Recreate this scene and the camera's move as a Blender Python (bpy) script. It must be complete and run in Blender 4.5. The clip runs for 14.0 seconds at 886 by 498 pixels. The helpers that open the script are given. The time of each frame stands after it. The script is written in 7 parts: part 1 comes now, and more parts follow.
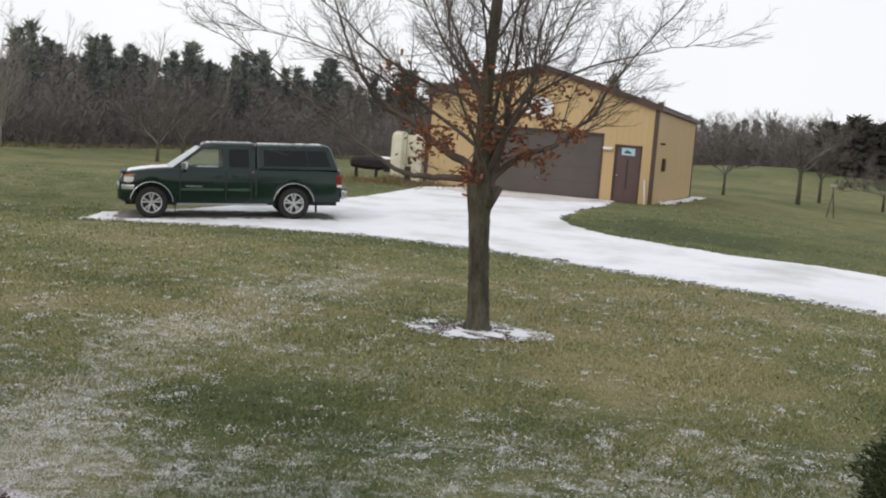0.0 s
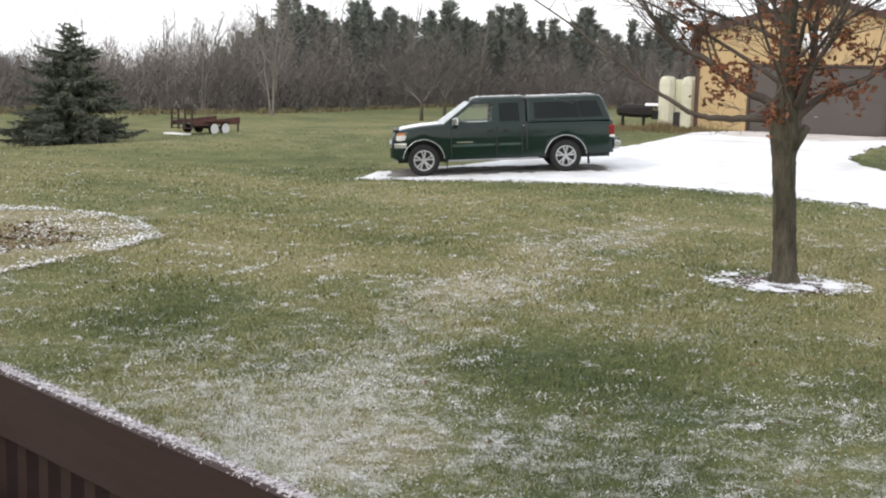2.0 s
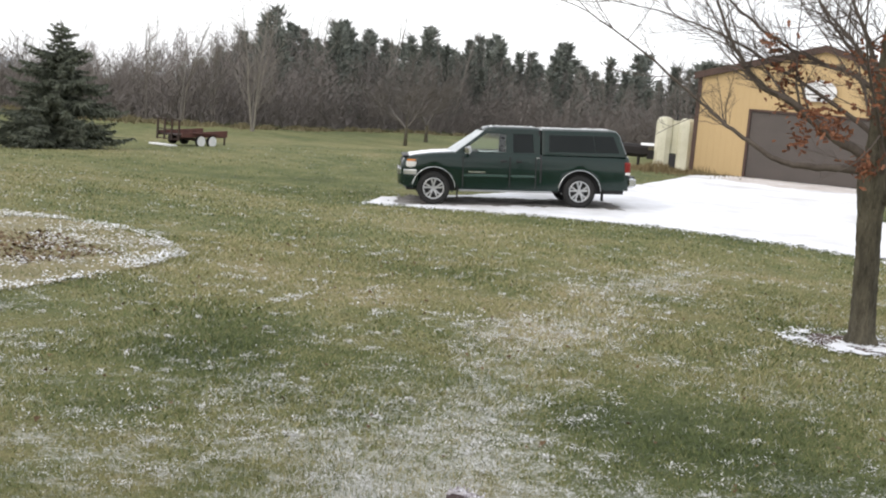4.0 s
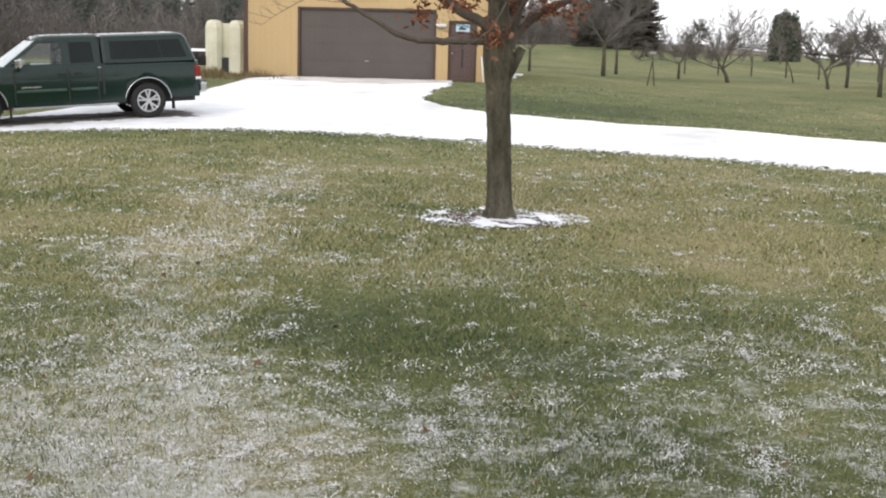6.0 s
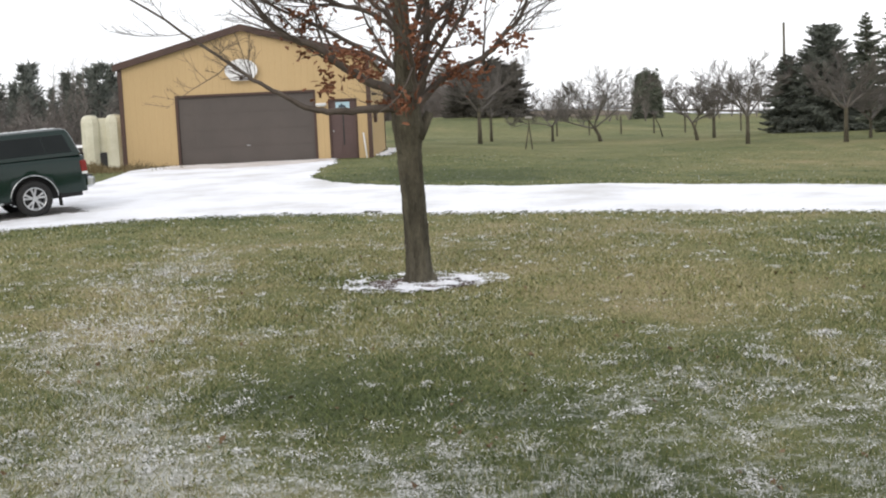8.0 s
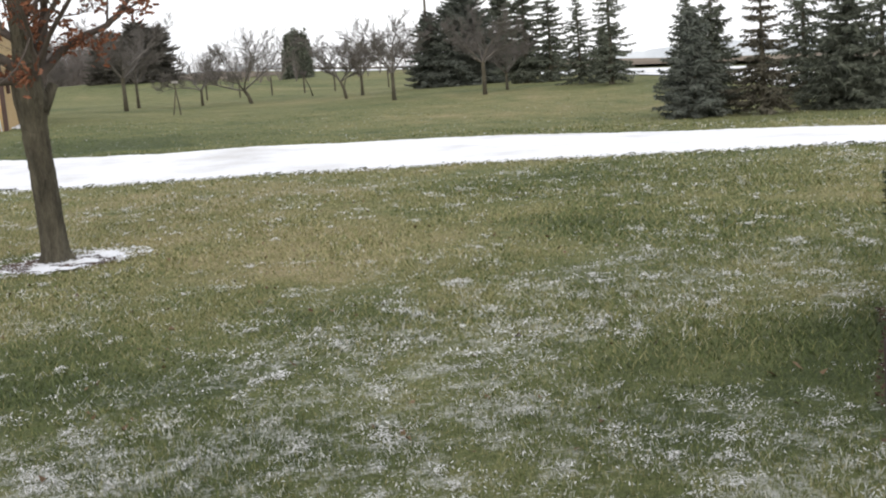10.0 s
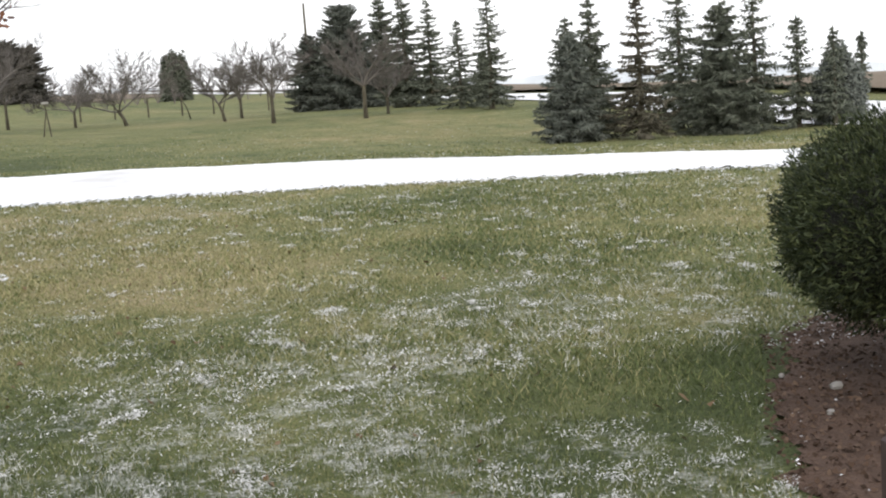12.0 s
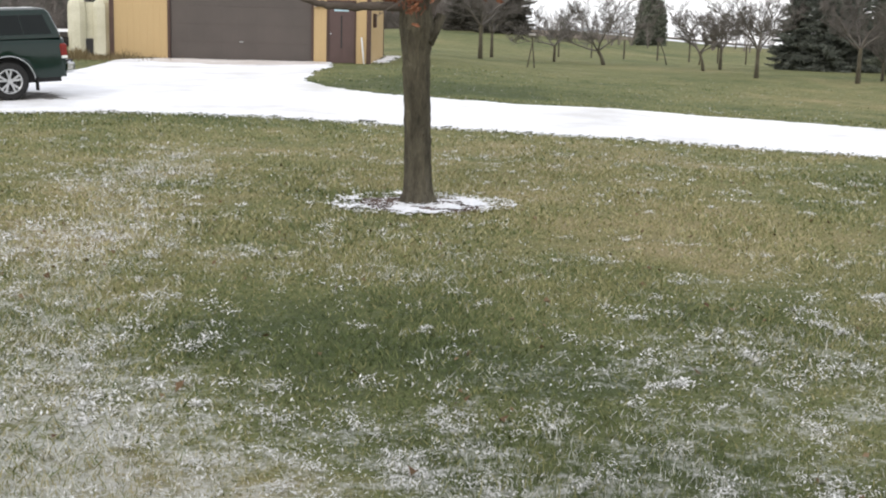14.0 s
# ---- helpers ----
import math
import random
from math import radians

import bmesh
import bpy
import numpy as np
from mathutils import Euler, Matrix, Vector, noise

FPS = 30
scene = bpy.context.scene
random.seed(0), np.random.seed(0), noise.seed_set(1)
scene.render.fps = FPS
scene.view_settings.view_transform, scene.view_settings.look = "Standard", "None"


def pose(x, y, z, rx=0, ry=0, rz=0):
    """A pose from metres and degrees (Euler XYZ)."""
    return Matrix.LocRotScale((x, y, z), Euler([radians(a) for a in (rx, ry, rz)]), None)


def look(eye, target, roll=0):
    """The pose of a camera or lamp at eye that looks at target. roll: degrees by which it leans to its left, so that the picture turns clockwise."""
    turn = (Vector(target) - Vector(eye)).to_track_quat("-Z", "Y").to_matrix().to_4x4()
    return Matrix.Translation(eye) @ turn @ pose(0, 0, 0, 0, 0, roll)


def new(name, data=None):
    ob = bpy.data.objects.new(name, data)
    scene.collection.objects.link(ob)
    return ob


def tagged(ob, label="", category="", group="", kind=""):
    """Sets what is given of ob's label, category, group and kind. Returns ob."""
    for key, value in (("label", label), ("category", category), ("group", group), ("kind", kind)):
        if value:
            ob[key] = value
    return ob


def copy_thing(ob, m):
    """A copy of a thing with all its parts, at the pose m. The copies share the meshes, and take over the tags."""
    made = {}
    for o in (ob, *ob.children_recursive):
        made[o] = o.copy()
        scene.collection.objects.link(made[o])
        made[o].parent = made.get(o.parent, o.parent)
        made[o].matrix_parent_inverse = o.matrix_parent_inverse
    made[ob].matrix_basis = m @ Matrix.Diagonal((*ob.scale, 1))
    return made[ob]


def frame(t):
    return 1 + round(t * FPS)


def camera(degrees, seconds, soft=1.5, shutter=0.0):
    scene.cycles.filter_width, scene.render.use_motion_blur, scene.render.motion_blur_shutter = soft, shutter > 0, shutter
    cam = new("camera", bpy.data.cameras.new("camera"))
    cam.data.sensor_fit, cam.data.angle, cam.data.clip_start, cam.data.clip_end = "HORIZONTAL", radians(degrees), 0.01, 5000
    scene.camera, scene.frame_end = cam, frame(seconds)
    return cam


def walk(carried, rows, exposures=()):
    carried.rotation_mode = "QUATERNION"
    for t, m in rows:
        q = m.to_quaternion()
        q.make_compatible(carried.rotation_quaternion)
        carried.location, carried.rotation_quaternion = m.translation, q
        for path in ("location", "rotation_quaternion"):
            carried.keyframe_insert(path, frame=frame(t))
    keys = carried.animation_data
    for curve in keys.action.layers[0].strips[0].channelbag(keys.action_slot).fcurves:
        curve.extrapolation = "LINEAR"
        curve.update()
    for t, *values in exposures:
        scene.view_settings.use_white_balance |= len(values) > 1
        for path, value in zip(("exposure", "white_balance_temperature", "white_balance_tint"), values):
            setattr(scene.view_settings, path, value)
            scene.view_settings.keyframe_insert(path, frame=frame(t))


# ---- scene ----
cam = camera(40, 14.0, soft=2.0)
PATH = [
    (0, (5.893, -20.506, 1.819), (5.316, -18.599, 1.639), 4.7),
    (0.5, (5.77, -20.428, 1.78), (5.044, -18.576, 1.572), 4.1),
    (1, (5.617, -20.314, 1.768), (4.798, -18.506, 1.522), 5.3),
    (1.5, (5.478, -20.2, 1.745), (4.603, -18.42, 1.482), 5.3),
    (2, (5.228, -19.945, 1.722), (4.271, -18.211, 1.442), 1.5),
    (2.2, (5.081, -19.856, 1.706), (4.086, -18.145, 1.418), 4.0),
    (4.3, (3.434, -19.571, 1.606), (2.59, -17.772, 1.382), 5.3),
    (4.5, (3.266, -19.48, 1.588), (2.517, -17.64, 1.358), 4.3),
    (5, (2.875, -19.043, 1.558), (2.279, -17.158, 1.258), 0.8),
    (5.5, (2.659, -18.851, 1.489), (2.21, -16.937, 1.124), 0.4),
    (6, (2.391, -18.863, 1.273), (2.217, -16.899, 0.943), 1.5),
    (6.5, (2.155, -18.828, 1.119), (2.023, -16.864, 0.770), -4.4),
    (7, (1.937, -18.807, 1.133), (1.858, -16.84, 0.788), 1.8),
    (7.2, (1.916, -18.836, 1.168), (1.847, -16.861, 0.859), -0.7),
    (9.3, (2.07, -18.983, 1.122), (2.317, -17.006, 0.945), -0.8),
    (9.5, (2.083, -19.019, 1.133), (2.471, -17.07, 0.911), 0.2),
    (10, (2.161, -18.942, 1.18), (2.714, -17.044, 0.874), -4.7),
    (10.5, (2.345, -18.547, 1.071), (2.967, -16.681, 0.708), -4.6),
    (11, (2.38, -18.549, 1.11), (3.087, -16.712, 0.756), -4.7),
    (11.5, (2.367, -18.556, 1.119), (3.119, -16.728, 0.818), -3.8),
    (12, (2.354, -18.556, 1.127), (3.092, -16.719, 0.846), -4.1),
    (12.5, (2.324, -18.528, 1.136), (3.014, -16.669, 0.874), -2.7),
    (13, (2.095, -18.552, 1.2), (2.471, -16.606, 0.93), -1.2),
    (13.5, (1.969, -18.182, 1.183), (2.119, -16.209, 0.896), 3.8),
    (14, (1.817, -17.619, 1.072), (1.858, -15.65, 0.725), 1.5),
]
walk(cam, [(t, look(eye, target, roll)) for t, eye, target, roll in PATH],
     exposures=[(0, -0.08), (1.0, 0.23), (1.5, 0.38), (2.2, 0.42), (4.3, 0.40), (5.0, 0.40), (6.5, 0.47), (7.2, 0.44), (9.3, -0.06), (9.5, -0.06), (10.0, 0.28), (10.5, 0.40), (11.0, 0.66), (11.5, 0.56), (12.5, 0.42), (13.3, 0.36), (14.0, 0.38)])

# ---- light: overcast winter daylight ----
world = bpy.data.worlds.new("overcast")
scene.world = world
world.use_nodes = True
wn, wl = world.node_tree.nodes, world.node_tree.links
wn.clear()
w_out = wn.new("ShaderNodeOutputWorld")
w_bg = wn.new("ShaderNodeBackground")
w_sky = wn.new("ShaderNodeTexSky")
w_sky.sky_type = "NISHITA"
w_sky.sun_disc = False
w_sky.sun_elevation, w_sky.sun_rotation = radians(32), radians(200)
w_sky.dust_density = 6.0
w_dim = wn.new("ShaderNodeVectorMath")
w_dim.operation = "SCALE"
w_dim.inputs["Scale"].default_value = 0.12
w_tc = wn.new("ShaderNodeTexCoord")
w_cloud = wn.new("ShaderNodeTexNoise")
w_cloud.inputs["Scale"].default_value = 2.2
w_cloud.inputs["Detail"].default_value = 4
w_ramp = wn.new("ShaderNodeValToRGB")
w_ramp.color_ramp.elements[0].position, w_ramp.color_ramp.elements[1].position = 0.35, 0.68
w_ramp.color_ramp.elements[0].color = (0.93, 0.95, 1.0, 1)
w_ramp.color_ramp.elements[1].color = (1.06, 1.06, 1.08, 1)
w_mix = wn.new("ShaderNodeMix")
w_mix.data_type = "RGBA"
w_mix.inputs["Factor"].default_value = 0.86
wl.new(w_sky.outputs["Color"], w_dim.inputs[0])
wl.new(w_tc.outputs["Generated"], w_cloud.inputs["Vector"])
wl.new(w_cloud.outputs["Fac"], w_ramp.inputs["Fac"])
wl.new(w_dim.outputs["Vector"], w_mix.inputs["A"])
wl.new(w_ramp.outputs["Color"], w_mix.inputs["B"])
w_xyz = wn.new("ShaderNodeSeparateXYZ")
w_height = wn.new("ShaderNodeValToRGB")
w_height.color_ramp.elements[0].position, w_height.color_ramp.elements[1].position = 0.0, 0.75
w_height.color_ramp.elements[0].color = (1.22, 1.21, 1.19, 1)
w_height.color_ramp.elements[1].color = (0.90, 0.905, 0.92, 1)
w_glow = wn.new("ShaderNodeMix")
w_glow.data_type, w_glow.blend_type = "RGBA", "MULTIPLY"
w_glow.inputs["Factor"].default_value = 1.0
wl.new(w_tc.outputs["Generated"], w_xyz.inputs["Vector"])
wl.new(w_xyz.outputs["Z"], w_height.inputs["Fac"])
wl.new(w_mix.outputs["Result"], w_glow.inputs["A"])
wl.new(w_height.outputs["Color"], w_glow.inputs["B"])
wl.new(w_glow.outputs["Result"], w_bg.inputs["Color"])
w_bg.inputs["Strength"].default_value = 1.0
wl.new(w_bg.outputs["Background"], w_out.inputs["Surface"])

sun = new("sun", bpy.data.lights.new("sun", "SUN"))
sun.data.energy, sun.data.angle, sun.data.color = 0.5, radians(25), (1.0, 0.97, 0.93)
sun.matrix_world = look((0, 0, 40), (math.sin(radians(20)) * 30, math.cos(radians(20)) * 30, 40 - 19), 0)


# ---- materials ----
def nodes_of(name):
    m = bpy.data.materials.new(name)
    m.use_nodes = True
    nt = m.node_tree
    return m, nt.nodes, nt.links, nt.nodes["Principled BSDF"]


def noise_node(nodes, links, vec, scale, detail=5.0, rough=0.6):
    n = nodes.new("ShaderNodeTexNoise")
    n.inputs["Scale"].default_value = scale
    n.inputs["Detail"].default_value = detail
    n.inputs["Roughness"].default_value = rough
    links.new(vec, n.inputs["Vector"])
    return n.outputs["Fac"]


def ramp_node(nodes, links, fac, stops):
    r = nodes.new("ShaderNodeValToRGB")
    els = r.color_ramp.elements
    while len(els) < len(stops):
        els.new(0.5)
    for e, (p, c) in zip(els, stops):
        e.position, e.color = p, (*c, 1) if len(c) == 3 else c
    links.new(fac, r.inputs["Fac"])
    return r.outputs["Color"]


def mix_node(nodes, links, fac, a, b, blend="MIX"):
    m = nodes.new("ShaderNodeMix")
    m.data_type, m.blend_type = "RGBA", blend
    for value, key in ((fac, "Factor"), (a, "A"), (b, "B")):
        if isinstance(value, (int, float)):
            m.inputs[key].default_value = value
        elif isinstance(value, tuple):
            m.inputs[key].default_value = (*value, 1)
        else:
            links.new(value, m.inputs[key])
    return m.outputs["Result"]


def math_node(nodes, links, op, a, b=0.0, clamp=False):
    m = nodes.new("ShaderNodeMath")
    m.operation, m.use_clamp = op, clamp
    for i, v in enumerate((a, b)):
        if isinstance(v, (int, float)):
            m.inputs[i].default_value = v
        else:
            links.new(v, m.inputs[i])
    return m.outputs["Value"]


def bump_node(nodes, links, bsdf, height, strength, distance=0.02):
    b = nodes.new("ShaderNodeBump")
    b.inputs["Strength"].default_value, b.inputs["Distance"].default_value = strength, distance
    links.new(height, b.inputs["Height"])
    links.new(b.outputs["Normal"], bsdf.inputs["Normal"])


def surface(name, c1, c2, rough=0.8, metal=0.0, scale=4.0, fine=60.0, bump=0.3, dist=0.01, stretch=(1, 1, 1), island=0.0, coat=0.0, spread=(0.35, 0.65), each=0.0):
    """Two colours mixed at a coarse and a fine scale, with relief."""
    m, nodes, links, bsdf = nodes_of(name)
    tc = nodes.new("ShaderNodeTexCoord")
    mp = nodes.new("ShaderNodeMapping")
    mp.inputs["Scale"].default_value = stretch
    links.new(tc.outputs["Object"], mp.inputs["Vector"])
    vec = mp.outputs["Vector"]
    big = noise_node(nodes, links, vec, scale)
    small = noise_node(nodes, links, vec, fine, 4.0)
    both = math_node(nodes, links, "ADD", math_node(nodes, links, "MULTIPLY", big, 0.65), math_node(nodes, links, "MULTIPLY", small, 0.35))
    if island:
        geo = nodes.new("ShaderNodeNewGeometry")
        off = math_node(nodes, links, "MULTIPLY", math_node(nodes, links, "SUBTRACT", geo.outputs["Random Per Island"], 0.5), island)
        both = math_node(nodes, links, "ADD", both, off)
    if each:
        info = nodes.new("ShaderNodeObjectInfo")
        off = math_node(nodes, links, "MULTIPLY", math_node(nodes, links, "SUBTRACT", info.outputs["Random"], 0.5), each)
        both = math_node(nodes, links, "ADD", both, off)
    col = ramp_node(nodes, links, both, [(spread[0], c1), (spread[1], c2)])
    links.new(col, bsdf.inputs["Base Color"])
    bsdf.inputs["Roughness"].default_value, bsdf.inputs["Metallic"].default_value = rough, metal
    bsdf.inputs["Coat Weight"].default_value = coat
    if bump:
        bump_node(nodes, links, bsdf, small, bump, dist)
    return m


def attribute_node(nodes, name):
    n = nodes.new("ShaderNodeAttribute")
    n.attribute_name = name
    return n.outputs["Fac"]


def ground_surface():
    """Short winter lawn, green to straw by patches, with a dusting of snow."""
    m, nodes, links, bsdf = nodes_of("lawn")
    tc = nodes.new("ShaderNodeTexCoord")
    vec = tc.outputs["Object"]
    mid = noise_node(nodes, links, vec, 1.1, 6.0, 0.7)
    tuft = noise_node(nodes, links, vec, 7.0, 5.0, 0.7)
    fine = noise_node(nodes, links, vec, 45.0, 5.0, 0.75)
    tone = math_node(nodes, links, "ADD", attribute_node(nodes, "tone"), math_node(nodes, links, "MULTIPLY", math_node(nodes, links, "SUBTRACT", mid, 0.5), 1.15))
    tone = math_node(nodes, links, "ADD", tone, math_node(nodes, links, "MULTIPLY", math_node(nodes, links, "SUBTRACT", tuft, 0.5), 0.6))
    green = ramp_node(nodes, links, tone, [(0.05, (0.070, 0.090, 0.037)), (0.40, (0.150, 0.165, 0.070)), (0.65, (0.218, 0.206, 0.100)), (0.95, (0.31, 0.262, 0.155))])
    grain = ramp_node(nodes, links, fine, [(0.30, (0.5, 0.5, 0.48)), (0.70, (1.5, 1.47, 1.4))])
    turf = mix_node(nodes, links, 1.0, green, grain, "MULTIPLY")
    fleck = noise_node(nodes, links, vec, 34.0, 6.0, 0.8)
    clump = noise_node(nodes, links, vec, 5.0, 4.0, 0.7)
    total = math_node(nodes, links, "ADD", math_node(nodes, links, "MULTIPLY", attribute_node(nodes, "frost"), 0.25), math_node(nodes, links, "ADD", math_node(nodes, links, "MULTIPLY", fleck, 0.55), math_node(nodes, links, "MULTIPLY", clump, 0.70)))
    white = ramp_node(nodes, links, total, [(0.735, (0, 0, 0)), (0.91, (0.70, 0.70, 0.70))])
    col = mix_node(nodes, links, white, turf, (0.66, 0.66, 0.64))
    links.new(col, bsdf.inputs["Base Color"])
    bsdf.inputs["Roughness"].default_value = 0.95
    bsdf.inputs["Specular IOR Level"].default_value = 0.2
    bump_node(nodes, links, bsdf, fine, 0.7, 0.03)
    return m


def snow_surface(name, dirt=0.25):
    m, nodes, links, bsdf = nodes_of(name)
    tc = nodes.new("ShaderNodeTexCoord")
    vec = tc.outputs["Object"]
    big = noise_node(nodes, links, vec, 0.45, 5.0, 0.6)
    small = noise_node(nodes, links, vec, 14.0, 5.0, 0.7)
    col = ramp_node(nodes, links, big, [(0.32, (0.78 - dirt * 0.5, 0.78 - dirt * 0.52, 0.78 - dirt * 0.55)), (0.52, (0.88, 0.89, 0.92)), (0.7, (0.92, 0.93, 0.95))])
    grit = ramp_node(nodes, links, small, [(0.28, (0.72, 0.71, 0.70)), (0.44, (1, 1, 1))])
    links.new(mix_node(nodes, links, 0.7, col, mix_node(nodes, links, 1.0, col, grit, "MULTIPLY")), bsdf.inputs["Base Color"])
    bsdf.inputs["Roughness"].default_value = 0.9
    bump_node(nodes, links, bsdf, small, 0.4, 0.015)
    return m


def leaf_surface(name, stops, rough=0.7, scale=0.8):
    """Foliage whose clumps differ one by one."""
    m, nodes, links, bsdf = nodes_of(name)
    geo = nodes.new("ShaderNodeNewGeometry")
    tc = nodes.new("ShaderNodeTexCoord")
    big = noise_node(nodes, links, tc.outputs["Object"], scale, 3.0)
    mixv = math_node(nodes, links, "ADD", math_node(nodes, links, "MULTIPLY", geo.outputs["Random Per Island"], 0.6), math_node(nodes, links, "MULTIPLY", big, 0.4))
    links.new(ramp_node(nodes, links, mixv, stops), bsdf.inputs["Base Color"])
    bsdf.inputs["Roughness"].default_value = rough
    bsdf.inputs["Specular IOR Level"].default_value = 0.25
    return m


def glass_surface(name, tint, rough=0.03):
    m, nodes, links, bsdf = nodes_of(name)
    bsdf.inputs["Base Color"].default_value = (*tint, 1)
    bsdf.inputs["Roughness"].default_value = rough
    bsdf.inputs["Transmission Weight"].default_value = 1.0
    bsdf.inputs["IOR"].default_value = 1.45
    return m


LAWN = ground_surface()
SNOW = snow_surface("snow", 0.15)
THIN_SNOW = leaf_surface("thin_lawn_snow", [(0.2, (0.52, 0.51, 0.49)), (0.5, (0.70, 0.70, 0.69)), (0.85, (0.88, 0.88, 0.88))], 0.9, 3.0)
DRIVE_SNOW = snow_surface("driveway_snow", 0.25)
SIDING = surface("tan_steel_siding", (0.47, 0.335, 0.165), (0.54, 0.39, 0.20), 0.55, 0.0, 0.6, 30.0, 0.05, spread=(0.3, 0.7), stretch=(1, 1, 0.25))
TRIM = surface("brown_steel_trim", (0.050, 0.025, 0.018), (0.080, 0.042, 0.031), 0.5, 0.0, 2.0, 40.0, 0.1)
DOOR_PAINT = surface("grey_brown_door_paint", (0.072, 0.060, 0.054), (0.092, 0.076, 0.068), 0.55, 0.0, 0.8, 30.0, 0.05)
MAN_DOOR = surface("maroon_brown_door_paint", (0.075, 0.045, 0.042), (0.10, 0.060, 0.054), 0.5, 0.0, 1.5, 30.0, 0.05)
WHITE_PAINT = surface("white_paint", (0.68, 0.69, 0.70), (0.80, 0.80, 0.80), 0.5, 0.0, 3.0, 40.0, 0.05)
CONCRETE = surface("concrete", (0.30, 0.29, 0.27), (0.42, 0.41, 0.39), 0.9, 0.0, 2.0, 60.0, 0.4)
ROOF_METAL = surface("brown_roof_steel", (0.09, 0.062, 0.05), (0.13, 0.09, 0.075), 0.45, 0.0, 1.0, 30.0, 0.05)
BLACK = surface("black_plastic", (0.012, 0.012, 0.013), (0.022, 0.022, 0.023), 0.5, 0.0, 6.0, 80.0, 0.1)
RUBBER = surface("tyre_rubber", (0.008, 0.008, 0.008), (0.018, 0.0175, 0.017), 0.85, 0.0, 8.0, 90.0, 0.3)
STEEL = surface("bare_steel", (0.42, 0.43, 0.44), (0.58, 0.59, 0.60), 0.32, 1.0, 5.0, 80.0, 0.05)
CREAM = surface("cream_tank_paint", (0.56, 0.54, 0.40), (0.74, 0.72, 0.58), 0.6, 0.0, 1.4, 25.0, 0.15)
RUST = surface("rusty_dark_steel", (0.020, 0.014, 0.012), (0.060, 0.032, 0.022), 0.8, 0.0, 3.0, 40.0, 0.4)
BARK = surface("grey_brown_bark", (0.052, 0.046, 0.032), (0.165, 0.148, 0.104), 0.95, 0.0, 9.0, 46.0, 1.0, 0.05, (1, 1, 0.30))
ORCHARD_TWIG = surface("grey_orchard_bark", (0.105, 0.094, 0.085), (0.20, 0.182, 0.165), 0.9, 0.0, 3.0, 30.0, 0.3)
TWIG = surface("twig_bark", (0.072, 0.057, 0.047), (0.135, 0.112, 0.094), 0.9, 0.0, 3.0, 30.0, 0.3)
# wood bark and brush are lightened: distance haze mixed into their colour
FAR_BARK = surface("woods_bark", (0.125, 0.113, 0.102), (0.25, 0.23, 0.207), 0.95, 0.0, 0.12, 3.0, 0.3, island=0.35)
BRUSH = surface("brush_twigs", (0.146, 0.128, 0.118), (0.238, 0.212, 0.196), 0.95, 0.0, 0.1, 2.0, 0.2, island=0.35)


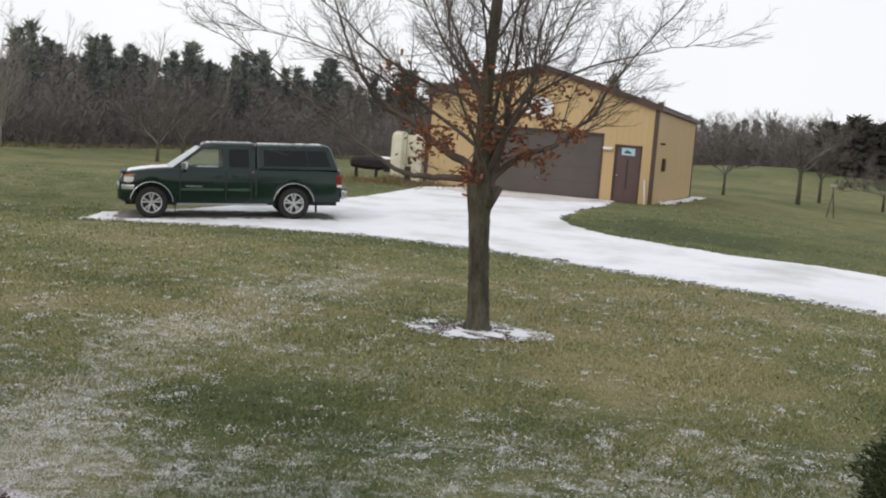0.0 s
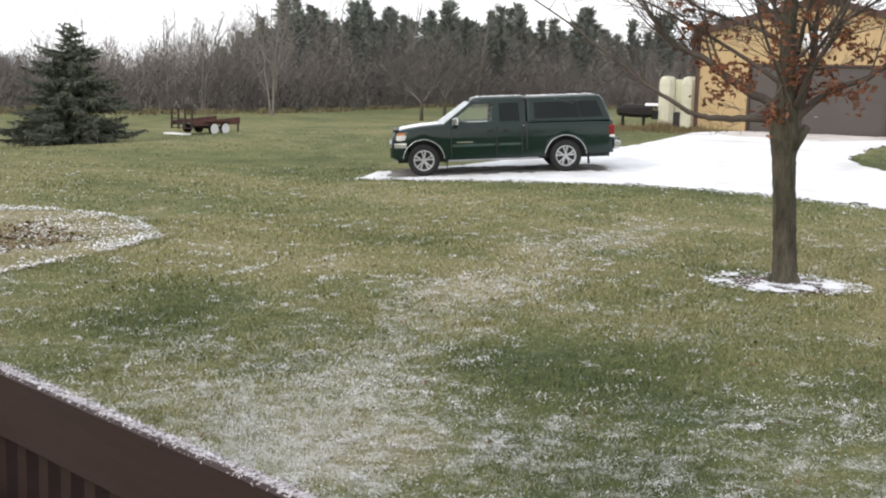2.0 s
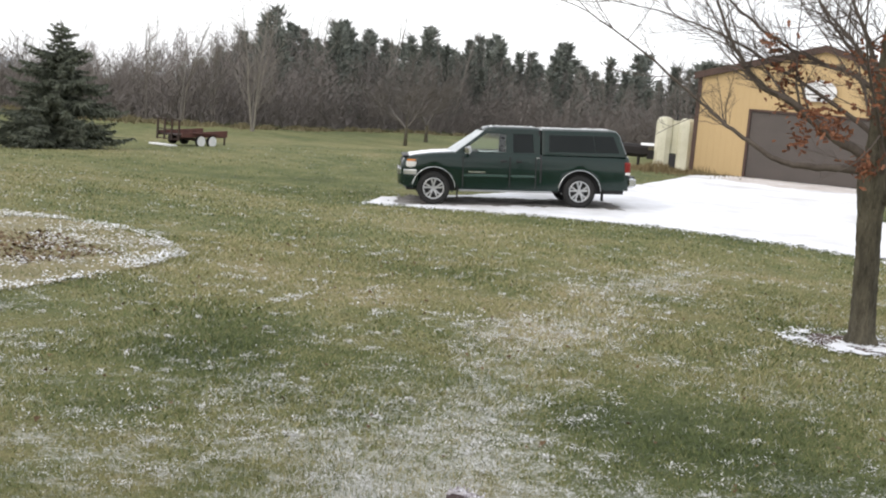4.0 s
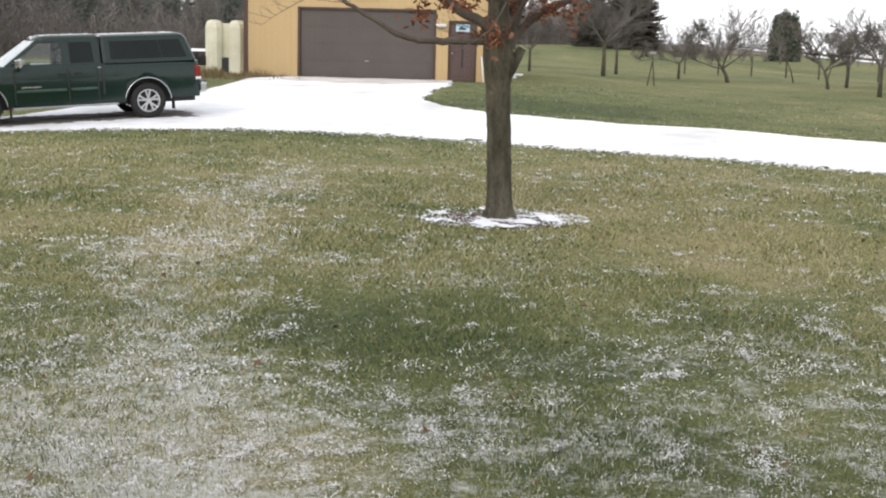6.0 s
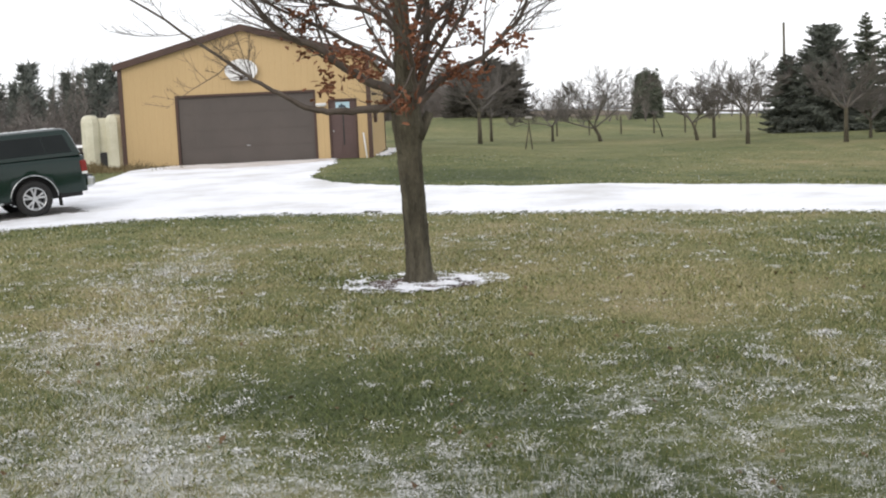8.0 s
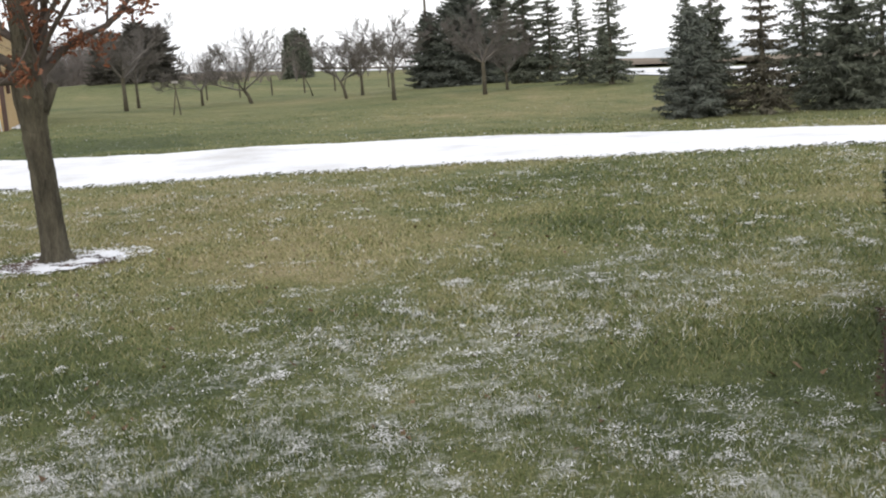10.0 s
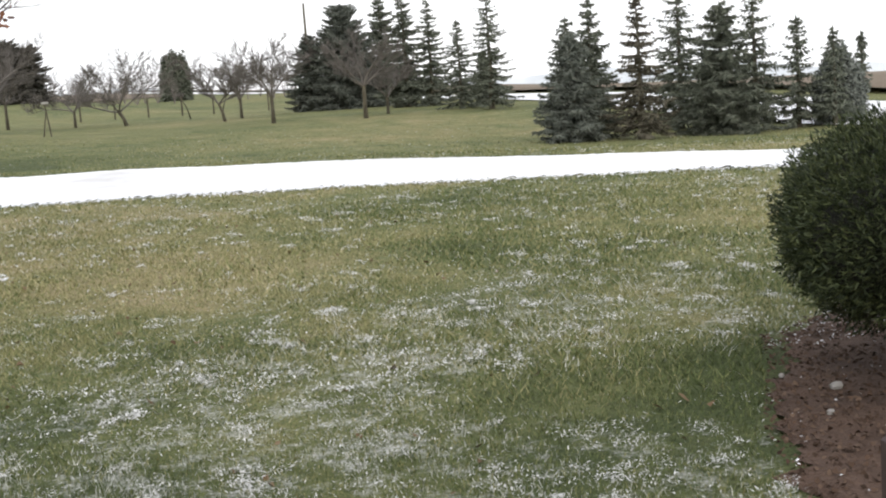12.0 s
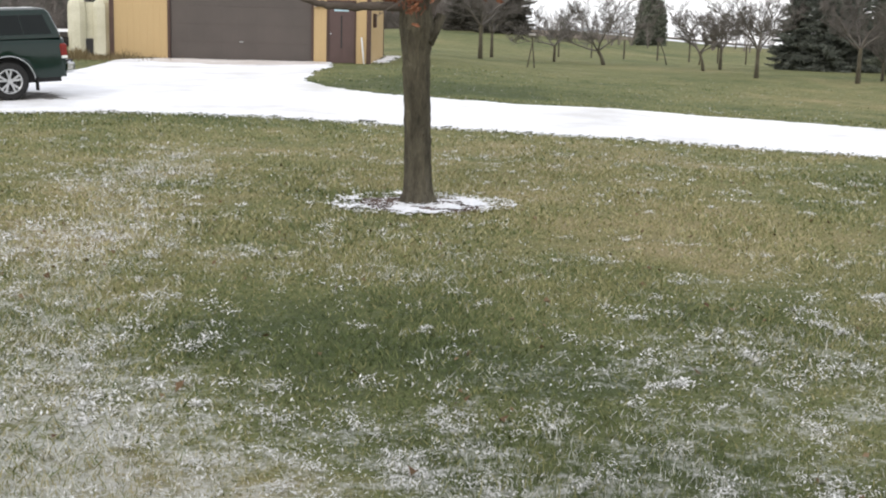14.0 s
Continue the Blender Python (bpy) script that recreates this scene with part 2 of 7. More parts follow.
# ---- mesh helpers ----
class Shape:
    """Collects vertices and faces, and becomes one mesh."""

    def __init__(self):
        self.v, self.f = [], []

    def quad(self, a, b, c, d):
        n = len(self.v)
        self.v += [a, b, c, d]
        self.f.append((n, n + 1, n + 2, n + 3))
        return self

    def poly(self, pts):
        n = len(self.v)
        self.v += list(pts)
        self.f.append(tuple(range(n, n + len(pts))))
        return self

    def box(self, x0, x1, y0, y1, z0, z1, bevel=0.0):
        b = min(bevel, abs(x1 - x0) * 0.45, abs(y1 - y0) * 0.45, abs(z1 - z0) * 0.45)
        n = len(self.v)
        if b <= 0:
            self.v += [(x, y, z) for z in (z0, z1) for x, y in ((x0, y0), (x1, y0), (x1, y1), (x0, y1))]
            self.f += [tuple(n + i for i in f) for f in ((3, 2, 1, 0), (4, 5, 6, 7), (0, 1, 5, 4), (1, 2, 6, 5), (2, 3, 7, 6), (3, 0, 4, 7))]
            return self
        rings = []
        for z, k in ((z0, b), (z0 + b, 0), (z1 - b, 0), (z1, b)):
            e = b + k
            ring = [(x0 + e, y0 + k, z), (x1 - e, y0 + k, z), (x1 - k, y0 + e, z), (x1 - k, y1 - e, z), (x1 - e, y1 - k, z), (x0 + e, y1 - k, z), (x0 + k, y1 - e, z), (x0 + k, y0 + e, z)]
            rings.append(ring)
        return self.loft(rings, closed=True, caps=True)

    def loft(self, rings, closed=True, caps=True):
        n, k = len(self.v), len(rings[0])
        for r in rings:
            self.v += list(r)
        for i in range(len(rings) - 1):
            for j in range(k if closed else k - 1):
                a, b = n + i * k + j, n + i * k + (j + 1) % k
                self.f.append((a, b, b + k, a + k))
        if caps:
            self.f.append(tuple(n + j for j in reversed(range(k))))
            self.f.append(tuple(n + (len(rings) - 1) * k + j for j in range(k)))
        return self

    def tube(self, pts, radii, sides=6, caps=True):
        rings = []
        pts = [Vector(p) for p in pts]
        for i, p in enumerate(pts):
            d = (pts[min(i + 1, len(pts) - 1)] - pts[max(i - 1, 0)])
            d = d.normalized() if d.length > 1e-9 else Vector((0, 0, 1))
            s = d.orthogonal().normalized() if abs(d.z) > 0.99 else Vector((-d.y, d.x, 0)).normalized()
            u = d.cross(s)
            r = radii[i] if isinstance(radii, (list, tuple)) else radii
            rings.append([tuple(p + (s * math.cos(a) + u * math.sin(a)) * r) for a in (2 * math.pi * k / sides for k in range(sides))])
        return self.loft(rings, True, caps)

    def disc_prism(self, c, axis, radius, depth, sides=24):
        c, axis = Vector(c), Vector(axis).normalized()
        return self.tube([c - axis * depth / 2, c + axis * depth / 2], radius, sides)

    def mesh(self, name, smooth=False):
        me = bpy.data.meshes.new(name)
        me.from_pydata([tuple(p) for p in self.v], [], self.f)
        if smooth:
            me.polygons.foreach_set("use_smooth", [True] * len(me.polygons))
        me.validate()
        me.update()
        return me


def part(name, shape, material, parent=None, label="", smooth=False):
    me = shape.mesh(name, smooth) if isinstance(shape, Shape) else shape
    if not me.materials:
        me.materials.append(material)
    ob = new(name, me)
    if parent:
        ob.parent = parent
    if label:
        ob["label"] = label
    return ob


def thing(name, m, label, category, group="", kind=""):
    ob = new(name)
    ob.matrix_basis = m
    ob.empty_display_size = 0.2
    return tagged(ob, label, category, group, kind)


def raw_mesh(name, verts, tris, material, smooth=False):
    """A mesh of triangles from numpy arrays."""
    me = bpy.data.meshes.new(name)
    me.vertices.add(len(verts))
    me.vertices.foreach_set("co", np.asarray(verts, np.float32).ravel())
    n = len(tris)
    me.loops.add(3 * n)
    me.loops.foreach_set("vertex_index", np.asarray(tris, np.int32).ravel())
    me.polygons.add(n)
    me.polygons.foreach_set("loop_start", np.arange(0, 3 * n, 3, dtype=np.int32))
    me.polygons.foreach_set("loop_total", np.full(n, 3, np.int32))
    if smooth:
        me.polygons.foreach_set("use_smooth", np.ones(n, bool))
    me.update(calc_edges=True)
    me.materials.append(material)
    return me


# ---- ground ----
def ease(a):
    a = np.clip(a, 0, 1)
    return a * a * (3 - 2 * a)


def ground_z(x, y):
    x, y = np.asarray(x, float), np.asarray(y, float)
    w = (1 - 0.55 * ease((x - 1) / 9)) * (1 - ease((-12 - x) / 18))
    z = -0.66 + 0.66 * ease((y + 1) / 25) * w
    z = z - 0.5 * np.exp(-(((x - 23) / 9) ** 2) - ((y - 14) / 12) ** 2)
    far = ease((np.hypot(x, y) - 45) / 60)
    z = z * (1 - far) + far * -0.6
    z = z - 0.22 * np.exp(-(((x + 11.5) / 4) ** 2) - ((y - 5) / 5) ** 2)
    z = z + (1.0 * ease((y - 70) / 60) + 2.6 * ease((y - 130) / 220)) * ease((x + 30) / 35) * (1 - ease((x - 52) / 60))
    z = z + 1.3 * ease((y - 50) / 60) * ease((x + 30) / 30) * (1 - ease((x - 8) / 18))
    z = z - 0.03 * np.maximum(x - 36, 0) * ease((x - 36) / 40)
    return z - 1.5 * ease((-19 - x) / 25) * ease((28 - y) / 25)


def gz(x, y):
    return float(ground_z(x, y))


def wobble(x, y, scale, seed):
    """Cheap smooth pseudo-random field in about -1..1."""
    s = np.zeros(np.shape(x))
    rng = np.random.RandomState(seed)
    for k in range(7):
        a, p = rng.uniform(0, 2 * np.pi, 2)
        f = scale * rng.uniform(0.5, 2.2)
        s = s + np.sin((x * np.cos(a) + y * np.sin(a)) * f + p)
    return s / 3.0


# spots of darker green or more straw-coloured lawn: x, y, reach, strength
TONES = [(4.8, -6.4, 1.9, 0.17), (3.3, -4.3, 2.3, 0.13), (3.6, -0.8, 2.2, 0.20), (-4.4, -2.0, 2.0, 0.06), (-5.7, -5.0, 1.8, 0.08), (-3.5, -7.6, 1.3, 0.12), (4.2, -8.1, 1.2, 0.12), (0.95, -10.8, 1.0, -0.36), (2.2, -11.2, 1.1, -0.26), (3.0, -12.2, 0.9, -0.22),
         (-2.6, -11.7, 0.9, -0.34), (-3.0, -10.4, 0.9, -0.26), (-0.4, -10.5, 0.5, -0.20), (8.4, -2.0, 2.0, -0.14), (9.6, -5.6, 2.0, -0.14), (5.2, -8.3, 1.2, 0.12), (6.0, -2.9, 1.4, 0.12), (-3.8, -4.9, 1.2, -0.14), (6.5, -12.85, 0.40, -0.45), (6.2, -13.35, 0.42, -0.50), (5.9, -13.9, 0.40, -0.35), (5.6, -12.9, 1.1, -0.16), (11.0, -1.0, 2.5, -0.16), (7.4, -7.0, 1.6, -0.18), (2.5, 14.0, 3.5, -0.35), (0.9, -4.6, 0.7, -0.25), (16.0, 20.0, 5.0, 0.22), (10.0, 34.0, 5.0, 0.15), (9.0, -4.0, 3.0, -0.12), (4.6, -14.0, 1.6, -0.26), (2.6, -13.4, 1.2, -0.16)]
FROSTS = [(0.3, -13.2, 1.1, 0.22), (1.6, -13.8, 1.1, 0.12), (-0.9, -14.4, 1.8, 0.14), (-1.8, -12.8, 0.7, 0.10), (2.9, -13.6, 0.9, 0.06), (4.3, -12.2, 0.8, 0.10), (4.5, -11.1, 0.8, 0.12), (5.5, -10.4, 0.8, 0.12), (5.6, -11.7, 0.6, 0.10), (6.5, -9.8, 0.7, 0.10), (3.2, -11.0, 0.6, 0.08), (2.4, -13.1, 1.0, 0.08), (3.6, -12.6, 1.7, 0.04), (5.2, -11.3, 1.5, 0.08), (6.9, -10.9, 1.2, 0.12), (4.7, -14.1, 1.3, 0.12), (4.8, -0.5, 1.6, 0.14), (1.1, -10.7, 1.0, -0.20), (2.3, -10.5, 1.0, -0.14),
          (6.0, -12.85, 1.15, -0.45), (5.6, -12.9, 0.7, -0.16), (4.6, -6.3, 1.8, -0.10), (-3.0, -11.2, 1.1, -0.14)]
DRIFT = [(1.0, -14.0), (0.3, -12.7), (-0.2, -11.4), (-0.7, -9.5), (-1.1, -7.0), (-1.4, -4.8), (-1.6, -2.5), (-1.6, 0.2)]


def drift_band(x, y, width):
    """The pale worn band across the lawn where snow has settled."""
    mid = np.interp(y, [b for a, b in DRIFT], [a for a, b in DRIFT]) + 0.30 * wobble(x, y, 1.2, 47)
    return np.exp(-((x - mid) / width) ** 2) * np.clip((y + 15.5) / 1.5, 0, 1) * np.clip((1.5 - y) / 3, 0, 1)


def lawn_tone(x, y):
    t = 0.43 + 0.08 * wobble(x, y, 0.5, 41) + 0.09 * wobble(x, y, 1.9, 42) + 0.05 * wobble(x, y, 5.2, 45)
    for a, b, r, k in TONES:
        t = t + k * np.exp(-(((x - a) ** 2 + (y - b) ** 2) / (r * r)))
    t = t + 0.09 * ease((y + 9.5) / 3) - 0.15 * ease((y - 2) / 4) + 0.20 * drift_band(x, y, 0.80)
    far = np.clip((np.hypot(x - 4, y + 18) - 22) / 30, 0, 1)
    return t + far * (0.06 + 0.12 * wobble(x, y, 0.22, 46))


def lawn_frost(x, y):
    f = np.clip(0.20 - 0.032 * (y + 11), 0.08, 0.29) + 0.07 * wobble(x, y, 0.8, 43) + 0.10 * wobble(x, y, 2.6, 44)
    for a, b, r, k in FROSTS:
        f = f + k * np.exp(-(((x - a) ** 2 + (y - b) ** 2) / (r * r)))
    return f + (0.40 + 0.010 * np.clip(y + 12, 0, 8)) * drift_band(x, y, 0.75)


def set_point_value(me, name, values):
    at = me.attributes.new(name, "FLOAT", "POINT")
    at.data.foreach_set("value", np.asarray(values, np.float32))


def build_ground():
    rings = np.concatenate([np.linspace(0, 30, 91), 30 * 1.06 ** np.arange(1, 76)])
    seg = 240
    ang = np.linspace(0, 2 * np.pi, seg, endpoint=False)
    R, A = np.meshgrid(rings[1:], ang, indexing="ij")
    x, y = 3 + R * np.cos(A), -17 + R * np.sin(A)
    v = np.stack([x, y, ground_z(x, y)], -1).reshape(-1, 3)
    v = np.concatenate([[[3, -17, gz(3, -17)]], v])
    n = len(rings) - 1
    idx = 1 + np.arange(n * seg).reshape(n, seg)
    nxt = np.roll(idx, -1, 1)
    t1 = np.stack([idx[:-1], idx[1:], nxt[1:]], -1).reshape(-1, 3)
    t2 = np.stack([idx[:-1], nxt[1:], nxt[:-1]], -1).reshape(-1, 3)
    t0 = np.stack([np.zeros(seg, int), idx[0], nxt[0]], -1)
    me = raw_mesh("ground", v, np.concatenate([t0, t1, t2]), LAWN, True)
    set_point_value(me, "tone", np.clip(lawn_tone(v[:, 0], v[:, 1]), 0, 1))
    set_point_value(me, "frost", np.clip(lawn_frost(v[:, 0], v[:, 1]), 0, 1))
    tagged(part("ground", me, LAWN), "short winter lawn dusted with thin snow", "lawn", kind="structure")


build_ground()


def inside(poly, x, y):
    """Even-odd test of arrays of points."""
    hit = np.zeros(x.shape, bool)
    px, py = np.array(poly).T
    for i in range(len(poly)):
        j = i - 1
        cross = (py[i] > y) != (py[j] > y)
        with np.errstate(divide="ignore", invalid="ignore"):
            at = (px[j] - px[i]) * (y - py[i]) / (py[j] - py[i] + 1e-12) + px[i]
        hit ^= cross & (x < at)
    return hit


def edge_gap(poly, x, y):
    """Distance of points from a closed outline."""
    best = np.full(x.shape, 1e9)
    for i in range(len(poly)):
        (ax, ay), (bx, by) = poly[i - 1], poly[i]
        dx, dy = bx - ax, by - ay
        u = np.clip(((x - ax) * dx + (y - ay) * dy) / (dx * dx + dy * dy + 1e-9), 0, 1)
        best = np.minimum(best, np.hypot(x - ax - u * dx, y - ay - u * dy))
    return best


def draped(name, poly, cell, lift, material, ragged=0.12, seed=3):
    """A thin sheet with a ragged outline that follows the ground, its rim bent down into the turf."""
    p = np.array(poly)
    lo, hi = p.min(0) - 0.3, p.max(0) + 0.3
    xs, ys = np.arange(lo[0], hi[0], cell), np.arange(lo[1], hi[1], cell)
    X, Y = np.meshgrid(xs, ys, indexing="ij")
    rng = np.random.RandomState(seed)
    X = X + rng.uniform(-0.3, 0.3, X.shape) * cell
    Y = Y + rng.uniform(-0.3, 0.3, Y.shape) * cell
    d = edge_gap(poly, X, Y)
    d = np.where(inside(poly, X, Y), d, -d) + ragged * (0.6 * wobble(X, Y, 3.0, seed) + rng.uniform(-0.7, 0.7, X.shape))
    keep = d > 0
    Z = ground_z(X, Y) + np.where(d < cell * 1.2, 0.006, lift) + 0.006 * wobble(X, Y, 2.0, seed + 1)
    idx = np.arange(X.size).reshape(X.shape)
    a, b, c, e = idx[:-1, :-1], idx[1:, :-1], idx[1:, 1:], idx[:-1, 1:]
    ok = keep[:-1, :-1] & keep[1:, :-1] & keep[1:, 1:] & keep[:-1, 1:]
    tris = np.concatenate([np.stack([a, b, c], -1)[ok], np.stack([a, c, e], -1)[ok]])
    used, inv = np.unique(tris, return_inverse=True)
    v = np.stack([X, Y, Z], -1).reshape(-1, 3)[used]
    return raw_mesh(name, v, inv.reshape(-1, 3), material, True)


DRIVE = [(-10.9, 4.95), (-8.3, 5.15), (-5.9, 5.5), (-3.5, 5.75), (-1.3, 5.6), (0, 5.15), (2.5, 4.2), (5.6, 3.2), (7.4, 2.3), (9.0, 1.6), (13.0, -1.2), (14.7, -2.5), (19, -7.5), (25, -17), (29, -16),
         (23, -5.5), (17.4, 0.7), (15.7, 3.3), (11.1, 7.9), (8.7, 9.0), (6.9, 9.8), (4.1, 9.9), (2.6, 10.3), (1.0, 11.1), (-0.4, 12.6), (-1.25, 14.6), (-1.2, 17.5), (-1.0, 21.0), (-1.2, 24.93),
         (-7.2, 24.93), (-8.0, 22.0), (-7.7, 18.2), (-7.75, 14.4), (-8.6, 11.3), (-9.8, 8.6), (-11.3, 6.2)]
tagged(part("driveway", draped("driveway", DRIVE, 0.10, 0.035, DRIVE_SNOW, 0.07), DRIVE_SNOW), "gravel driveway under fresh thin white snow", "driveway", kind="structure")

APRON_SNOW = surface("thin_snow_on_concrete", (0.50, 0.43, 0.385), (0.84, 0.82, 0.81), 0.9, 0.0, 0.5, 9.0, 0.2, 0.01, spread=(0.36, 0.66))
APRON = [(-7.1, 24.9), (-7.4, 22.6), (-6.6, 20.6), (-4.0, 19.8), (-2.0, 20.8), (-1.2, 22.6), (-1.25, 24.9)]
tagged(part("apron", draped("apron", APRON, 0.16, 0.043, APRON_SNOW, 0.25, 5), APRON_SNOW), "concrete door apron showing through thin snow", "apron", kind="structure")


# ---- garage ----
def build_garage():
    W, D, EAVE, PEAK = 8.9, 14.1, 3.62, 4.82
    root = thing("garage", pose(0, 25.0, 0), "tan ribbed-steel garage with brown trim and doors", "garage")
    top = lambda x: PEAK - (PEAK - EAVE) * abs(x + W / 2) / (W / 2)

    def ribbed(x0, x1, zlo, zhi, s, front=True):
        """Ribbed sheet between x0 and x1, with a flat back."""
        prof = []
        x = x0
        while x < x1 - 1e-6:
            base = math.floor(x / 0.2286 + 1e-6) * 0.2286
            for off, d in ((0.0, 0.0), (0.085, 0.0), (0.1, -0.008), (0.13, -0.008), (0.145, 0.0), (0.2286, 0.0)):
                q = base + off
                if x0 - 1e-6 <= q <= x1 + 1e-6 and (not prof or q > prof[-1][0] + 1e-4):
                    prof.append((q, d))
            x = base + 0.2286 + 1e-4
        if prof[0][0] > x0 + 1e-3:
            prof.insert(0, (x0, 0.0))
        if prof[-1][0] < x1 - 1e-3:
            prof.append((x1, 0.0))
        for (a, da), (b, db) in zip(prof[:-1], prof[1:]):
            za, zb = (zhi(a), zhi(b)) if callable(zhi) else (zhi, zhi)
            if front:
                s.quad((a, da, zlo), (b, db, zlo), (b, db, zb), (a, da, za))
            else:
                s.quad((-da, a, zlo), (-db, b, zlo), (-db, b, zb), (-da, a, za))

    GL, GR, GH = -6.88, -2.0, 2.44
    DL, DR, DH = -1.48, -0.5, 2.12
    s = Shape()
    ribbed(-W, GL, -0.12, top, s)
    ribbed(GL, GR, GH, top, s)
    ribbed(GR, DL, -0.02, top, s)
    ribbed(DL, DR, DH, top, s)
    ribbed(DR, 0, -0.12, top, s)
    # inner face gives the wall its thickness
    for a, b, lo in ((-W, GL, -0.12), (GL, GR, GH), (GR, DL, 0), (DL, DR, DH), (DR, 0, -0.12)):
        s.quad((b, 0.15, lo), (a, 0.15, lo), (a, 0.15, top(a)), (b, 0.15, top(b)))
    for x, z0, z1 in ((GL, 0, GH), (GR, 0, GH), (DL, 0, DH), (DR, 0, DH)):
        s.quad((x, 0, z0), (x, 0.15, z0), (x, 0.15, z1), (x, 0, z1))
    s.quad((GL, 0, GH), (GR, 0, GH), (GR, 0.15, GH), (GL, 0.15, GH))
    s.quad((DL, 0, DH), (DR, 0, DH), (DR, 0.15, DH), (DL, 0.15, DH))
    part("front_wall", s, SIDING, root)
    s = Shape()
    ribbed(0.02, D, -0.3, EAVE, s, front=False)
    part("side_wall", s, SIDING, root)
    s = Shape().quad((-W, D, -0.3), (-W, 0, -0.3), (-W, 0, EAVE), (-W, D, EAVE))
    part("side_wall", s, SIDING, root)
    s = Shape().poly([(0, D, -0.3), (-W, D, -0.3), (-W, D, EAVE), (-W / 2, D, PEAK), (0, D, EAVE)])
    part("back_wall", s, SIDING, root)
    part("floor_slab", Shape().box(-W + 0.05, -0.05, 0.02, D - 0.05, -0.3, -0.01), CONCRETE, root)
    # roof
    for sx in (-1, 1):
        s = Shape()
        cx = -W / 2
        out = sx * (W / 2 + 0.16)
        dz = (PEAK - EAVE) / (W / 2) * 0.16
        for y in np.arange(-0.16, D + 0.1, 0.3):
            y1 = min(y + 0.3, D + 0.16)
            pts = [(y, 0), (y + 0.24, 0), (y + 0.255, 0.022), (y + 0.285, 0.022), (y1, 0)]
            for (a, ha), (b, hb) in zip(pts[:-1], pts[1:]):
                q = [(cx, a, PEAK + 0.09 + ha), (cx, b, PEAK + 0.09 + hb), (cx + out, b, EAVE - dz + 0.09 + hb), (cx + out, a, EAVE - dz + 0.09 + ha)]
                s.quad(*(q if sx < 0 else q[::-1]))
        s.quad((cx, -0.16, PEAK + 0.03), (cx + out, -0.16, EAVE - dz + 0.03), (cx + out, D + 0.16, EAVE - dz + 0.03), (cx, D + 0.16, PEAK + 0.03))
        part("roof", s, ROOF_METAL, root)
        # rake board along the gable
        s = Shape()
        ring = lambda x, z: [(x, -0.19, z - 0.13), (x, -0.05, z - 0.13), (x, -0.05, z + 0.11), (x, -0.19, z + 0.11)]
        s.loft([ring(cx, PEAK), ring(cx + out, EAVE - dz)], True, True)
        part("rake_board", s, TRIM, root)
        x = 0.0 if sx > 0 else -W
        part("gutter", Shape().box(*sorted((x, x + sx * 0.15)), -0.15, D + 0.15, EAVE - 0.13, EAVE + 0.03, 0.02), TRIM, root)
    # corner posts and door trims
    for x0, x1, lo in ((-W - 0.035, -W + 0.12, -0.12), (-0.12, 0.035, -0.14)):
        part("corner_post", Shape().box(x0, x1, -0.045, 0.12, lo, EAVE - 0.02, 0.01), TRIM, root)
    part("corner_post", Shape().box(-0.1, 0.035, D - 0.12, D + 0.035, -0.3, EAVE, 0.01), TRIM, root)
    for x0, x1, z0, z1 in ((GL - 0.07, GL + 0.02, 0, GH + 0.05), (GR - 0.02, GR + 0.06, 0, GH + 0.05)):
        part("door_jamb", Shape().box(x0, x1, -0.035, 0.1, z0, z1, 0.006), TRIM, root)
    part("door_head", Shape().box(GL - 0.07, GR + 0.06, -0.038, 0.1, GH - 0.01, GH + 0.07, 0.006), TRIM, root)
    door = part("overhead_door", Shape().box(GL, GR, 0.085, 0.12, 0.0, GH), DOOR_PAINT, root, "grey-brown sectional overhead door, closed")
    for k in range(4):
        z0, z1 = k * GH / 4 + 0.0015, (k + 1) * GH / 4 - 0.0015
        s = Shape().box(GL + 0.005, GR - 0.005, 0.06, 0.09, z0, z1, 0.003)
        for c in range(8):
            a = GL + 0.06 + c * (GR - GL - 0.06) / 8
            s.box(a, a + 0.5, 0.058, 0.061, z0 + 0.09, z1 - 0.09, 0.0015)
        part("door_panel", s, DOOR_PAINT, door)
    part("door_handle", Shape().box(-4.5, -4.36, 0.03, 0.06, 0.62, 0.66, 0.008), STEEL, door)
    part("bottom_seal", Shape().box(GL + 0.01, GR - 0.01, 0.055, 0.085, -0.01, 0.03, 0.005), RUBBER, door)
    # entry door
    for x0, x1 in ((DL - 0.02, DL + 0.05), (DR - 0.05, DR + 0.02)):
        part("door_jamb", Shape().box(x0, x1, -0.03, 0.1, 0.0, DH, 0.006), TRIM, root)
    part("door_head", Shape().box(DL - 0.02, DR + 0.02, -0.032, 0.1, DH - 0.05, DH + 0.025, 0.006), TRIM, root)
    d = part("entry_door", Shape().box(DL + 0.05, DR - 0.05, 0.03, 0.075, 0.01, DH - 0.05, 0.005), MAN_DOOR, root, "dark maroon-brown steel entry door, closed")
    for x0, x1, z0, z1 in ((DL + 0.15, -1.06, 0.18, 0.9), (-0.92, DR - 0.15, 0.18, 0.9), (DL + 0.15, -1.06, 1.05, 1.68), (-0.92, DR - 0.15, 1.05, 1.68)):
        part("door_panel", Shape().box(x0, x1, 0.02, 0.032, z0, z1, 0.008), MAN_DOOR, d)
    part("slit_window", Shape().box(-1.015, -0.965, 0.015, 0.032, 0.5, 1.62, 0.006), BLACK, d)
    part("doorknob", Shape().tube([(DL + 0.13, 0.03, 1.0), (DL + 0.13, -0.01, 1.0), (DL + 0.13, -0.04, 1.0)], [0.018, 0.03, 0.022], 12), STEEL, d, smooth=True)
